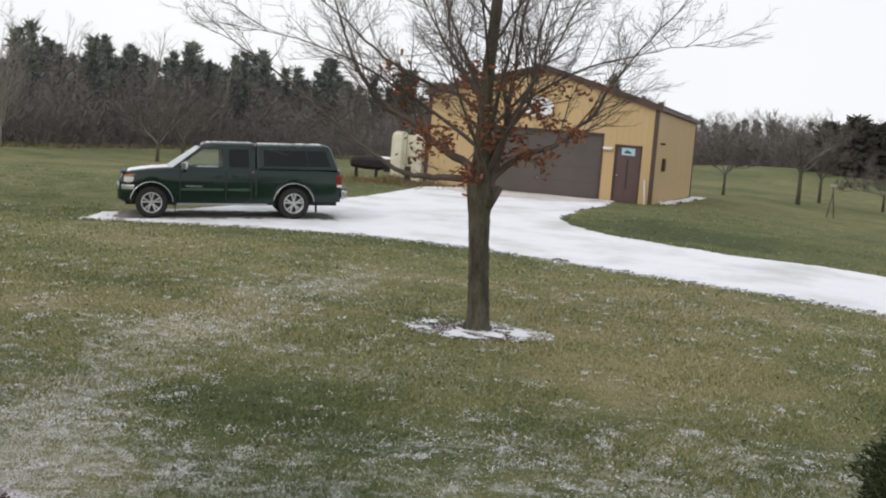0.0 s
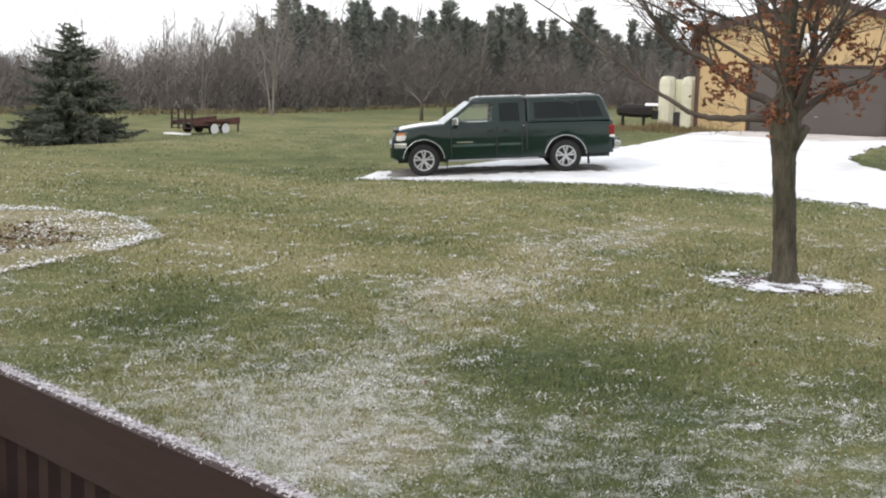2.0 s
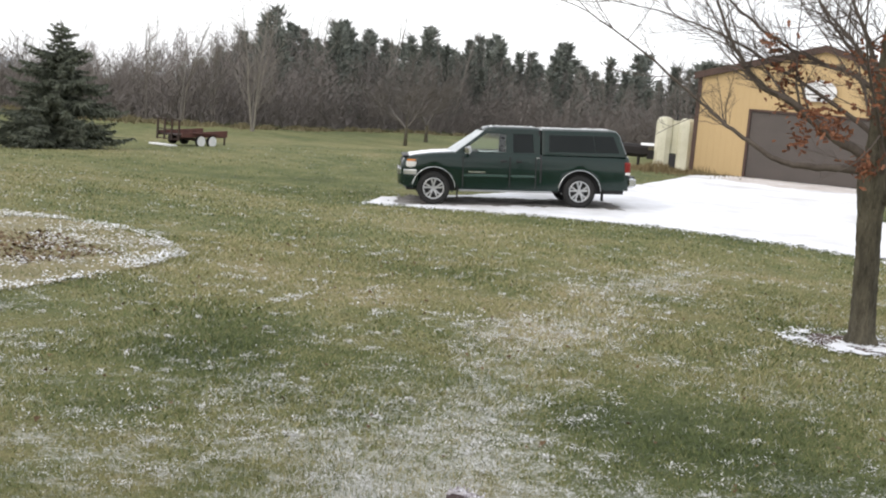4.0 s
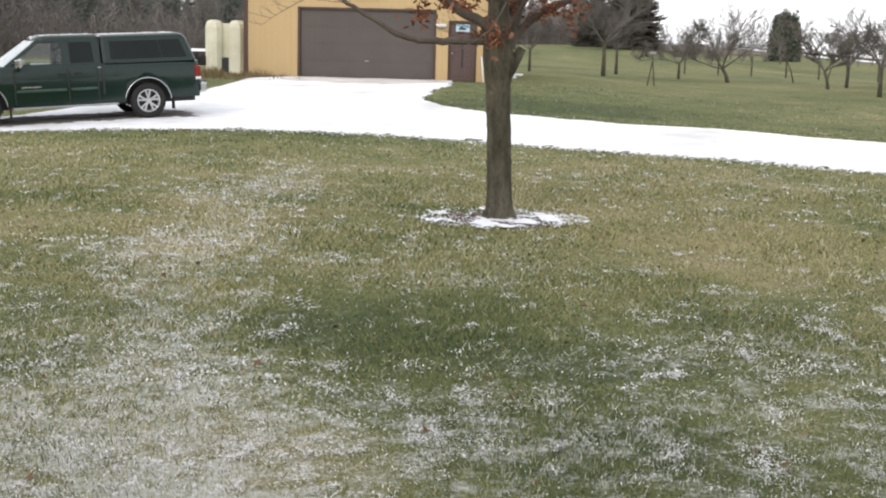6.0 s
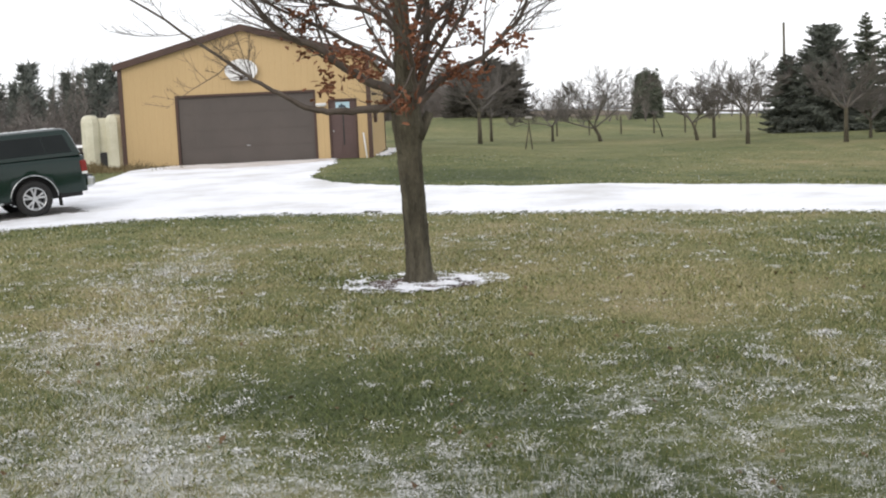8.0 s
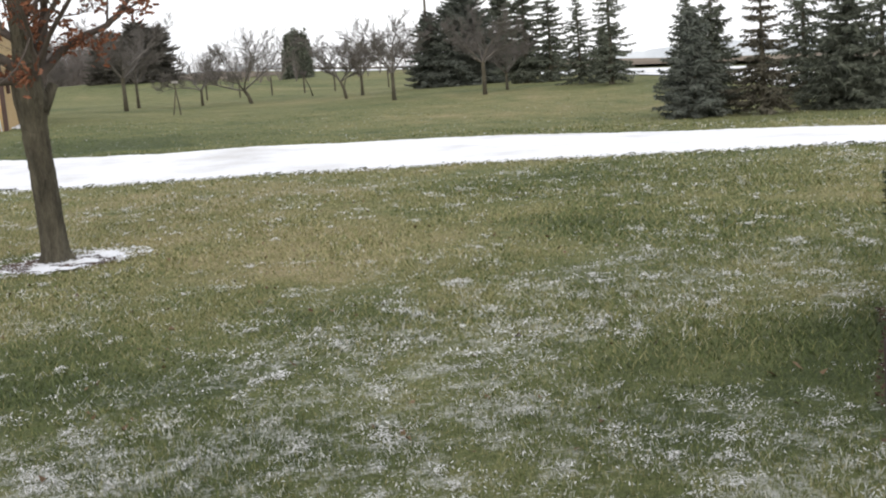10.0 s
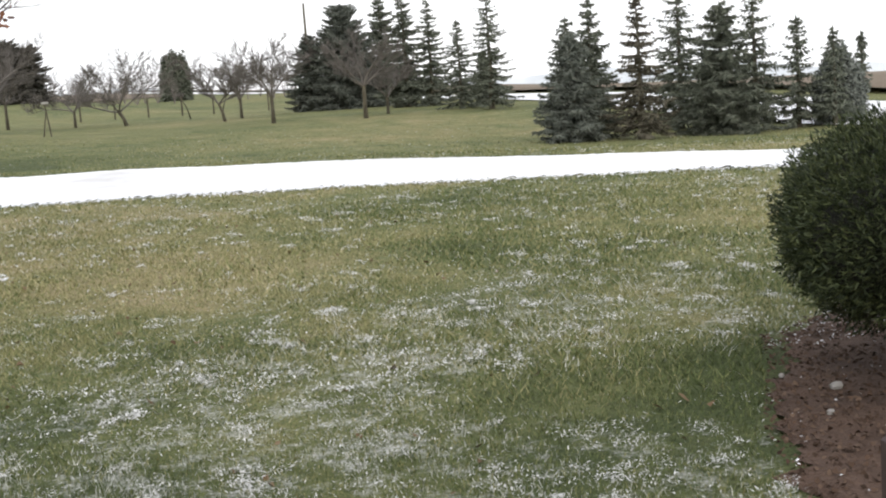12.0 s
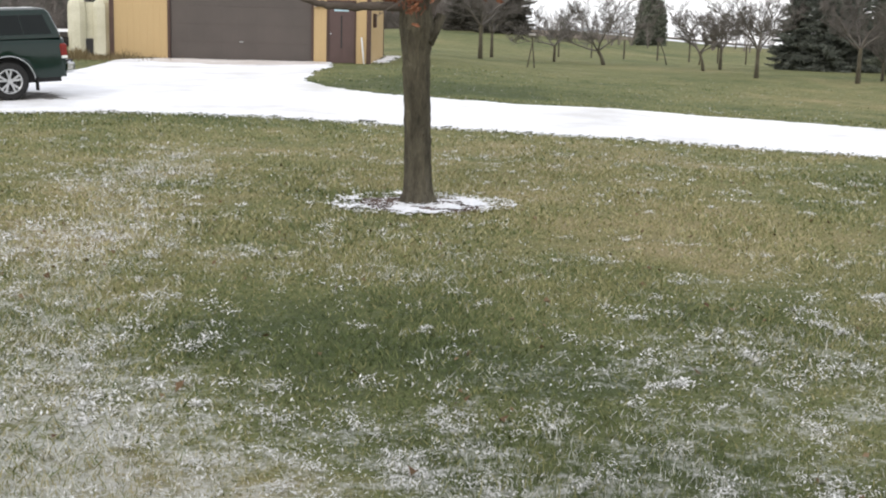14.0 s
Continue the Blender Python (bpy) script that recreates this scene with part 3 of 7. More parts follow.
    sign = part("door_sign", Shape().box(-1.24, -0.74, 0.012, 0.03, 1.76, 2.03, 0.004), SIGN_BLUE, d, "pale blue plate with a dark shape")
    dark = Shape().poly([(-1.14, 0.0095, 1.83), (-0.86, 0.0095, 1.83), (-0.9, 0.0095, 1.9), (-0.98, 0.0095, 1.92), (-1.02, 0.0095, 1.98), (-1.07, 0.0095, 1.92), (-1.13, 0.0095, 1.9)])
    part("picture", dark, SIGN_DARK, sign)
    # lamp by the entry door
    lamp = part("wall_lamp", Shape().box(-1.94, -1.56, -0.16, -0.01, 1.93, 2.02, 0.02), WHITE_PAINT, root, "white outdoor wall light")
    part("lamp_lens", Shape().box(-1.9, -1.6, -0.15, -0.03, 1.90, 1.93, 0.005), LENS, lamp)
    # meter box on the side wall
    m = part("meter_box", Shape().box(0.012, 0.12, 2.2, 2.55, 1.25, 1.75, 0.015), TRIM, root)
    part("box_lid", Shape().box(0.12, 0.135, 2.22, 2.53, 1.27, 1.73, 0.006), TRIM, m)
    part("side_lamp", Shape().box(0.02, 0.2, 1.2, 1.32, 2.25, 2.33, 0.01), BLACK, root)
    return root


SIGN_BLUE = surface("pale_blue_plate", (0.30, 0.48, 0.58), (0.48, 0.63, 0.70), 0.5, 0.0, 8.0, 60.0, 0.0)
SIGN_DARK = surface("dark_plate_shape", (0.02, 0.03, 0.05), (0.05, 0.08, 0.10), 0.6, 0.0, 20.0, 60.0, 0.0)
LENS = surface("lamp_lens_plastic", (0.45, 0.45, 0.43), (0.6, 0.6, 0.58), 0.3, 0.0, 5.0, 50.0, 0.0)
build_garage()


def build_backboard():
    """A fan-shaped white board above the overhead door, with a ring."""
    root = thing("basketball_backboard", pose(-4.5, 24.8, 3.3), "white fan-shaped basketball backboard over the garage door", "backboard")
    out = []
    for a in np.linspace(-20, 200, 19):
        out.append((0.58 * math.cos(radians(a)), 0.40 * math.sin(radians(a)) + 0.0))
    out += [(-0.36, -0.36), (0.36, -0.36)]
    s = Shape()
    front, back = [(x, -0.02, z) for x, z in out], [(x, 0.02, z) for x, z in out]
    s.loft([front, back], True, True)
    part("board", s, WHITE_PAINT, root)
    for x in (-0.2, 0.2):
        part("bracket", Shape().box(x - 0.025, x + 0.025, 0.02, 0.2, -0.3, 0.2, 0.005), TRIM, root)
    pts = [(0.23 * math.cos(a), -0.28 + 0.23 * math.sin(a), -0.25) for a in np.linspace(0, 2 * math.pi, 20)]
    part("rim", Shape().tube(pts, 0.011, 6), RUST, root, smooth=True)
    part("rim_plate", Shape().box(-0.07, 0.07, -0.06, -0.02, -0.34, -0.2, 0.008), RUST, root)


build_backboard()
pipe = thing("plastic_pipe", pose(-0.22, 24.85, gz(-0.2, 24.85)), "white plastic pipe leaning at the garage corner", "pipe")
part("pipe_body", Shape().tube([(0.03, -0.12, 0.0), (-0.02, 0.0, 0.45), (-0.07, 0.1, 0.9)], 0.03, 10), WHITE_PAINT, pipe, smooth=True)
drift = [(0.05, 25.3), (0.55, 25.6), (0.75, 29), (0.7, 34), (0.95, 38.8), (0.05, 39)]
tagged(part("snow_strip", draped("snow_strip", drift, 0.12, 0.05, SNOW, 0.18, 8), SNOW), "strip of snow along the garage side wall", "snow", kind="structure")


# ---- road, fields and distance ----
FIELD = surface("stubble_field", (0.13, 0.095, 0.060), (0.21, 0.165, 0.115), 0.95, 0.0, 0.05, 6.0, 0.5, 0.05)
ROAD_MID = [(18, -30), (24.5, -8), (27.5, 10), (32, 37), (40, 80), (46, 130), (48, 200), (45, 300), (25, 430)]


def strip(mid, half, side=0.0):
    left, right = [], []
    for i, (x, y) in enumerate(mid):
        (ax, ay), (bx, by) = mid[max(i - 1, 0)], mid[min(i + 1, len(mid) - 1)]
        n = math.hypot(bx - ax, by - ay)
        ux, uy = (by - ay) / n, -(bx - ax) / n
        left.append((x + ux * (side - half), y + uy * (side - half)))
        right.append((x + ux * (side + half), y + uy * (side + half)))
    return left, right


def ribbon(name, left, right, lift, material, cuts=12, across=4):
    s = Shape()
    rows = []
    for i in range(len(left) - 1):
        for k in range(cuts):
            u = k / cuts
            rows.append([(left[i][c] * (1 - u) + left[i + 1][c] * u, right[i][c] * (1 - u) + right[i + 1][c] * u) for c in (0, 1)])
    pts = []
    for (lx, rx), (ly, ry) in rows:
        pts.append([(lx + (rx - lx) * q, ly + (ry - ly) * q) for q in np.linspace(0, 1, across) ** 1.5])
    s.loft([[(x, y, gz(x, y) + lift) for x, y in row] for row in pts], closed=False, caps=False)
    return s


l, r = strip(ROAD_MID, 2.6)
tagged(part("road", ribbon("road", l, r, 0.05, DRIVE_SNOW), DRIVE_SNOW), "country road white with thin snow", "road", kind="structure")
_, near_edge = strip(ROAD_MID, 4.5)
far_edge = [(x + 70 + 60 * i, y - 10 + 4 * i) for i, (x, y) in enumerate(near_edge)]
tagged(part("field", ribbon("field", near_edge, far_edge, 0.22, FIELD, 12, 40), FIELD), "brown stubble field beyond the road", "field", kind="structure")
tagged(part("field", ribbon("field", [(-20, 190), (-60, 330), (-90, 520)], [(41, 190), (40, 330), (10, 430)], 0.15, FIELD, 12, 16), FIELD), "brown far field behind the orchard", "field", kind="structure")


def build_hills():
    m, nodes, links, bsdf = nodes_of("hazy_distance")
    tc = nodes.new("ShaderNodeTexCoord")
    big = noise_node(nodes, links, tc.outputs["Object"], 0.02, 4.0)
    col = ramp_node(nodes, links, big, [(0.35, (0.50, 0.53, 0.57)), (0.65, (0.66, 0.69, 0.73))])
    # the haze is painted: the strip glows pale blue-grey by itself
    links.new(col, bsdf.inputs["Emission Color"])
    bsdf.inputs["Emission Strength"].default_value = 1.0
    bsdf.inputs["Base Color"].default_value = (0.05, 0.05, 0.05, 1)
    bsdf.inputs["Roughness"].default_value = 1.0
    rng = np.random.RandomState(5)
    lo, hi = [], []
    for a in np.linspace(-70, 80, 420):
        x, y = 1300 * math.sin(radians(a)), 1300 * math.cos(radians(a))
        top = 9 + 5 * math.sin(a * 0.21 + 1) + 3 * math.sin(a * 0.9) + rng.uniform(0, 3) - 0.03 * max(0.0, x - 36)
        lo.append((x, y, -90))
        hi.append((x, y, top))
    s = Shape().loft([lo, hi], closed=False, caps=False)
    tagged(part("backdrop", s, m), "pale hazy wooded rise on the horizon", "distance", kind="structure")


build_hills()


# ---- trees ----
def grow(shape, rng, p, d, length, radius, level, spec, tips, sides=(9, 6, 4, 3), thin=0.0025):
    """One branch and its offspring. spec[level]: children, step count, wander, upward pull, child angle, child length."""
    kids, steps, wander, lift, angle, ratio = spec[level]
    pts, radii, dirs = [Vector(p)], [radius], []
    d = Vector(d).normalized()
    for i in range(steps):
        d = (d + Vector(rng.uniform(-1, 1, 3)) * wander + Vector((0, 0, lift))).normalized()
        pts.append(pts[-1] + d * (length / steps))
        radii.append(radius * (1 - 0.78 * (i + 1) / steps))
        dirs.append(d.copy())
    shape.tube(pts, radii, sides[min(level, len(sides) - 1)], caps=False)
    if level >= 2:
        tips.append((pts[-1], level))
    if level + 1 >= len(spec):
        return
    for k in range(kids):
        u = (0.18 + 0.8 * (k + rng.uniform(0.1, 0.9)) / kids) * steps
        i = min(int(u), steps - 1)
        base = pts[i].lerp(pts[i + 1], u - i)
        side = dirs[i].orthogonal().normalized()
        side.rotate(Matrix.Rotation(rng.uniform(0, 2 * math.pi), 3, dirs[i]))
        a = radians(angle * rng.uniform(0.7, 1.25))
        out = dirs[i] * math.cos(a) + side * math.sin(a)
        if out.z < 0:
            out.z *= -0.3
        grow(shape, rng, base, out, length * ratio * rng.uniform(0.65, 1.2) * (1 - 0.45 * u / steps), max(radii[i] * 0.5, thin), level + 1, spec, tips, sides, thin)


def leaf_mesh(name, size, material):
    s = Shape()
    w = size * 0.33
    rim = [(0, 0), (0.35, 0.12), (0.55, 0.30), (0.32, 0.45), (0.75, 0.62), (0.3, 0.78), (0.0, 1.0)]
    right = [(w * a, size * b, size * 0.12 * a) for a, b in rim]
    left = [(-w * a, size * b, size * 0.12 * a) for a, b in rim]
    for i in range(len(rim) - 1):
        s.quad(right[i], right[i + 1], (0, size * rim[i + 1][1], 0), (0, size * rim[i][1], 0))
        s.quad((0, size * rim[i][1], 0), (0, size * rim[i + 1][1], 0), left[i + 1], left[i])
    me = s.mesh(name)
    me.materials.append(material)
    return me


DRY_LEAF = leaf_surface("dry_russet_leaves", [(0.2, (0.115, 0.044, 0.024)), (0.5, (0.195, 0.080, 0.043)), (0.8, (0.28, 0.13, 0.072))], 0.75)
LEAF_ONE = surface("dry_russet_leaf", (0.115, 0.044, 0.024), (0.27, 0.12, 0.066), 0.75, 0.0, 6.0, 60.0, 0.2, each=0.6)


def build_yard_tree():
    bx, by = 1.80, -5.16
    root = thing("yard_tree", pose(bx, by, gz(bx, by)), "bare young oak with a few clinging russet leaves", "tree")
    rng = np.random.RandomState(11)
    trunk = Shape()
    ctrl = [(0.0, 0.0, -0.1, 0.19), (0.0, 0.0, 0.05, 0.160), (0.0, 0, 0.2, 0.140), (-0.015, -0.06, 0.6, 0.130), (-0.03, -0.13, 1.1, 0.128), (-0.04, -0.18, 1.5, 0.133), (-0.04, -0.22, 1.78, 0.165), (-0.05, -0.24, 2.0, 0.150),
            (-0.05, -0.26, 2.3, 0.098), (-0.06, -0.30, 3.2, 0.080), (0.0, -0.34, 4.2, 0.064), (0.0, -0.36, 5.4, 0.046), (0.03, -0.36, 6.6, 0.028), (0.02, -0.34, 7.6, 0.012)]
    rings = []
    cz = np.array(ctrl)
    for z in np.concatenate([np.arange(-0.1, 2.6, 0.045), np.linspace(2.65, 7.6, 30)]):
        x, y, r = (float(np.interp(z, cz[:, 2], cz[:, c])) for c in (0, 1, 3))
        a = np.linspace(0, 2 * np.pi, 56, endpoint=False)
        q = r * (1 + 0.05 * np.sin(3 * a + z * 2) + 0.04 * np.sin(5 * a - z) + (0.16 * np.maximum(0, np.sin(4 * a + 1)) if z < 0.12 else 0))
        q = q + min(1, r / 0.1) * (0.006 * np.sin(14 * a + 2.2 * np.sin(z * 5.1)) + 0.005 * np.sin(23 * a - 3 * np.sin(z * 3.7) + 1) + rng.uniform(-0.005, 0.005, 56))
        rings.append([(x + q[k] * math.cos(a[k]), y + q[k] * math.sin(a[k]), z) for k in range(56)])
    trunk.loft(rings, True, True)
    part("trunk", trunk, BARK, root, smooth=True)
    part("cut_knot", Shape().tube([(0.05, -0.24, 1.66), (0.15, -0.22, 1.82), (0.20, -0.20, 1.92), (0.205, -0.20, 1.93)], [0.085, 0.060, 0.050, 0.02], 10), BARK, root, smooth=True)
    tips = []
    spec = [(14, 9, 0.12, 0.055, 46, 0.40), (8, 5, 0.17, 0.06, 44, 0.50), (5, 3, 0.20, 0.03, 42, 0.56), (0, 2, 0.22, 0.0, 35, 0.5)]
    across, deep = Vector((0.969, 0.246, 0)), Vector((-0.246, 0.969, 0))

    def bough(way, radius, kids, reach, depth=0.0, start=0.3):
        """A limb along a way of (sideways, height), drifting in depth, with side shoots that sweep upwards."""
        ctrl = [across * u + deep * (-0.24 + depth * k / (len(way) - 1)) + Vector((0, 0, z)) for k, (u, z) in enumerate(way)]
        pts = []
        for k in range(len(ctrl) - 1):
            p0, p1, p2, p3 = ctrl[max(k - 1, 0)], ctrl[k], ctrl[k + 1], ctrl[min(k + 2, len(ctrl) - 1)]
            for q in range(4):
                h = q / 4
                pts.append(0.5 * (2 * p1 + (p2 - p0) * h + (2 * p0 - 5 * p1 + 4 * p2 - p3) * h * h + (3 * p1 - p0 - 3 * p2 + p3) * h ** 3))
        pts.append(ctrl[-1])
        n = len(pts)
        pts = [p + Vector(rng.normal(0, 0.007, 3)) * min(1, k / 3) for k, p in enumerate(pts)]
        rad = [radius * (1 - 0.88 * (k / (n - 1)) ** 0.8) for k in range(n)]
        s = Shape().tube(pts, rad, 9, caps=False)
        for k in range(kids):
            i = min(int((start + (1 - start) * (k + rng.uniform(0, 1)) / kids) * (n - 1)), n - 2)
            along = (pts[i + 1] - pts[i]).normalized()
            out = (along * 0.8 + Vector(rng.normal(0, 0.55, 3)) + Vector((0, 0, 0.25))).normalized()
            grow(s, rng, pts[i], out, reach * rng.uniform(0.55, 1.15) * (1 - 0.35 * i / n), max(0.006, rad[i] * 0.42), 1, spec, tips)
        end = (pts[-1] - pts[-3]).normalized()
        for _ in range(2):
            grow(s, rng, pts[-1], end + Vector(rng.normal(0, 0.25, 3)), reach * 0.8, max(0.006, rad[-1]), 1, spec, tips)
        part("limb", s, TWIG, root, smooth=True)

    # the long low limb, level at first, then climbing away from the trunk
    bough([(-0.06, 1.90), (-0.16, 1.97), (-0.40, 1.99), (-0.72, 1.98), (-0.98, 1.98), (-1.22, 2.04), (-1.50, 2.20), (-1.76, 2.35), (-2.12, 2.62), (-2.80, 3.13), (-3.45, 3.52)], 0.060, 12, 1.15, 0.15, 0.62)
    # limbs from the fork, spreading to both sides
    bough([(-0.06, 1.88), (-0.22, 2.13), (-0.55, 2.30), (-0.79, 2.46), (-1.04, 2.66), (-1.38, 2.80), (-1.58, 2.97), (-1.75, 3.22), (-1.92, 3.52), (-2.10, 3.95), (-2.35, 4.6)], 0.066, 20, 1.45, 0.1)
    bough([(-0.04, 2.05), (-0.14, 2.75), (-0.42, 3.02), (-0.80, 3.14), (-1.25, 3.32), (-1.75, 3.66), (-2.3, 4.1), (-3.0, 4.5)], 0.042, 18, 1.5, 0.3)
    bough([(-0.06, 2.3), (-0.12, 2.85), (-0.25, 3.20), (-0.42, 3.55), (-0.60, 3.90), (-0.85, 4.6), (-1.0, 5.4)], 0.046, 16, 1.5, -0.1)
    bough([(0.02, 1.92), (0.08, 2.26), (0.16, 2.69), (0.17, 3.10), (0.22, 3.46), (0.24, 3.95), (0.40, 4.8), (0.55, 5.8)], 0.060, 18, 1.5, 0.15)
    bough([(0.03, 2.02), (0.28, 2.26), (0.54, 2.40), (0.87, 2.54), (1.06, 2.76), (1.26, 2.94), (1.38, 3.20), (1.50, 3.38), (1.78, 3.80), (2.2, 4.3)], 0.050, 18, 1.35, 0.1)
    bough([(0.03, 2.15), (0.11, 2.52), (0.40, 2.98), (0.45, 3.34), (0.47, 3.84), (0.66, 4.6), (0.9, 5.4)], 0.040, 15, 1.4, -0.2)
    bough([(0.04, 2.4), (0.30, 2.95), (0.80, 3.35), (1.30, 3.60), (1.85, 3.78), (2.5, 3.95)], 0.030, 14, 1.2, 0.5)
    bough([(-0.02, 2.3), (-0.50, 2.62), (-1.05, 2.95), (-1.70, 3.30), (-2.50, 3.60), (-3.3, 3.75)], 0.034, 16, 1.3, 0.9)
    # limbs towards and away from the house
    for u1, dep, z in ((-0.5, -1.9, 2.15), (0.5, -1.8, 2.35), (-0.3, 1.9, 2.2), (0.6, 1.8, 2.5), (-0.9, 1.5, 2.9), (0.2, -1.6, 3.0)):
        bough([(-0.02, z - 0.25), (u1 * 0.25, z + 0.15), (u1 * 0.6, z + 0.55), (u1, z + 1.1), (u1 * 1.2, z + 1.8)], 0.036, 13, 1.2, dep)
    # lighter limbs up the leader
    for k in range(11):
        u = k / 10
        z = 2.6 + 3.6 * u
        az = 2.39996 * k + rng.uniform(-0.3, 0.3)
        elev = radians(28 + 26 * u + rng.uniform(-8, 14))
        s = Shape()
        grow(s, rng, (-0.03, -0.26 - 0.04 * (z - 1.8), z), (math.cos(az) * math.cos(elev), math.sin(az) * math.cos(elev), math.sin(elev)), (2.9 - 1.1 * u) * rng.uniform(0.8, 1.15), 0.024 - 0.009 * u, 0, spec, tips)
        part("limb", s, TWIG, root, smooth=True)
    # leaves still hanging on the inner, lower twigs
    kinds = [leaf_mesh("leaf", q, LEAF_ONE) for q in (0.075, 0.095, 0.115)]
    joined = Shape()
    count = 0
    spots = [p for p, lv in tips if 1.9 < p.z < 3.4 and math.hypot(p.x, p.y) < 1.5]
    rng.shuffle(spots)
    where = []
    for u, z, n in ((-0.53, 3.2, 1), (-0.60, 2.55, 3), (-0.74, 2.37, 3), (-0.88, 2.28, 2), (-0.26, 2.10, 3), (-0.12, 2.66, 3), (-0.02, 2.38, 4), (0.40, 2.42, 3), (0.50, 2.28, 3), (0.42, 2.95, 2), (0.70, 2.86, 2), (0.92, 2.66, 2), (0.32, 3.4, 1), (-1.28, 2.64, 1), (-0.92, 2.52, 2), (0.18, 2.62, 2)):
        for _ in range(n):
            hub = across * (u + rng.normal(0, 0.10)) + deep * (-0.24 + rng.normal(0, 0.28)) + Vector((0, 0, z + rng.normal(0, 0.07)))
            for _ in range(rng.randint(12, 34)):
                where.append(hub + Vector(rng.normal(0, 0.075, 3)))
    for p in spots[:150]:
        for _ in range(3):
            where.append(Vector(p) + Vector(rng.normal(0, 0.035, 3)))
    for n, p in enumerate(where):
        m = Matrix.LocRotScale(p, Euler(rng.uniform(-2.2, 2.2, 3)), (1, 1, 1))
        if n % 3 == 0 and count < 260:
            ob = new("leaf", kinds[n % 3 if n % 9 else 1])
            ob.parent, ob.matrix_local = root, m
            count += 1
        else:
            src = kinds[rng.randint(3)]
            base = len(joined.v)
            joined.v += [tuple(m @ v.co) for v in src.vertices]
            joined.f += [tuple(base + i for i in f.vertices) for f in src.polygons]
    lv = part("leaves", joined, DRY_LEAF, root, "dry russet leaves")
    lv["kind"] = "stuff"


build_yard_tree()


def twig_tree(name, seed, spec, height, radius, stems=1, clear=0.25):
    """A bare tree as one mesh: some stems, each with limbs and twigs."""
    rng = np.random.RandomState(seed)
    s, tips = Shape(), []
    for k in range(stems):
        a = rng.uniform(0, 6.28)
        d = Vector((math.cos(a) * 0.22 * (stems > 1), math.sin(a) * 0.22 * (stems > 1), 1))
        grow(s, rng, (0, 0, -0.1), d, height, radius, 0, spec, tips, (6, 4, 3, 3), 0.011)
    return s


def arrays(shape):
    """Vertices and triangles of a shape as numpy arrays."""
    tris = []
    for f in shape.f:
        for k in range(1, len(f) - 1):
            tris.append((f[0], f[k], f[k + 1]))
    return np.array([tuple(p) for p in shape.v], float), np.array(tris, int)


def clumps(rng, centres, sizes, per, leaf, flat=0.6, droop=0.0):
    """Loose triangles scattered in clumps."""
    c = np.repeat(centres, per, 0)
    sz = np.repeat(sizes, per)[:, None]
    off = rng.normal(0, 1, (len(c), 3)) * sz * np.array([1, 1, flat]) * 0.5
    p = c + off
    a = rng.normal(0, 1, (len(c), 3)) * leaf
    b = rng.normal(0, 1, (len(c), 3)) * leaf * np.array([1, 1, 0.6])
    a[:, 2] -= droop * leaf
    v = np.stack([p - a * 0.5, p + a * 0.5, p + b * 0.7], 1).reshape(-1, 3)
    return v, np.arange(len(v)).reshape(-1, 3)


class Pile:
    """Joins transformed copies of triangle sets into one mesh."""

    def __init__(self):
        self.v, self.t, self.n = [], [], 0

    def add(self, va, ta, x=0, y=0, z=0, turn=0.0, size=1.0, tall=1.0):
        c, s = math.cos(turn), math.sin(turn)
        w = va * np.array([size, size, size * tall])
        w = np.stack([w[:, 0] * c - w[:, 1] * s + x, w[:, 0] * s + w[:, 1] * c + y, w[:, 2] + z], 1)
        self.v.append(w)
        self.t.append(ta + self.n)
        self.n += len(w)

    def mesh(self, name, material):
        return raw_mesh(name, np.concatenate(self.v), np.concatenate(self.t), material)


def pine_arrays(seed, height=9.0):
    """A pine as many short upswept boughs of needle tufts."""
    rng = np.random.RandomState(seed)
    n, per = 190, 8
    u = 0.12 + 0.88 * rng.uniform(0, 1, n) ** 0.85
    a = rng.uniform(0, 6.28, n)
    reach = height * 0.26 * (1.02 - u) ** 0.75 * rng.uniform(0.35, 1.2, n) * (1 + 0.25 * np.sin(2 * a + seed))
    q = rng.uniform(0.15, 1.0, (n, per))
    r = reach[:, None] * q
    x, y = r * np.cos(a)[:, None], r * np.sin(a)[:, None]
    z = (u * height)[:, None] + r * 0.22 * q + rng.normal(0, 0.10, (n, per))
    p = np.stack([x, y, z], -1).reshape(-1, 3) + rng.normal(0, 0.13, (n * per, 3)) * np.array([1, 1, 0.6])
    out = np.stack([np.repeat(np.cos(a), per), np.repeat(np.sin(a), per), np.full(n * per, 0.75)], 1)
    tip = p + (out + rng.normal(0, 0.6, (n * per, 3))) * rng.uniform(0.15, 0.42, n * per)[:, None]
    wide = rng.normal(0, 0.066, (n * per, 3))
    v = np.stack([p - wide, p + wide, tip], 1).reshape(-1, 3)
    lead = np.array([[-0.07, 0, height * 0.90], [0.07, 0, height * 0.90], [0, 0, height * 1.03], [0, -0.07, height * 0.88], [0, 0.07, height * 0.88], [0.03, 0, height]])
    v = np.concatenate([v, lead])
    return v, np.arange(len(v)).reshape(-1, 3)


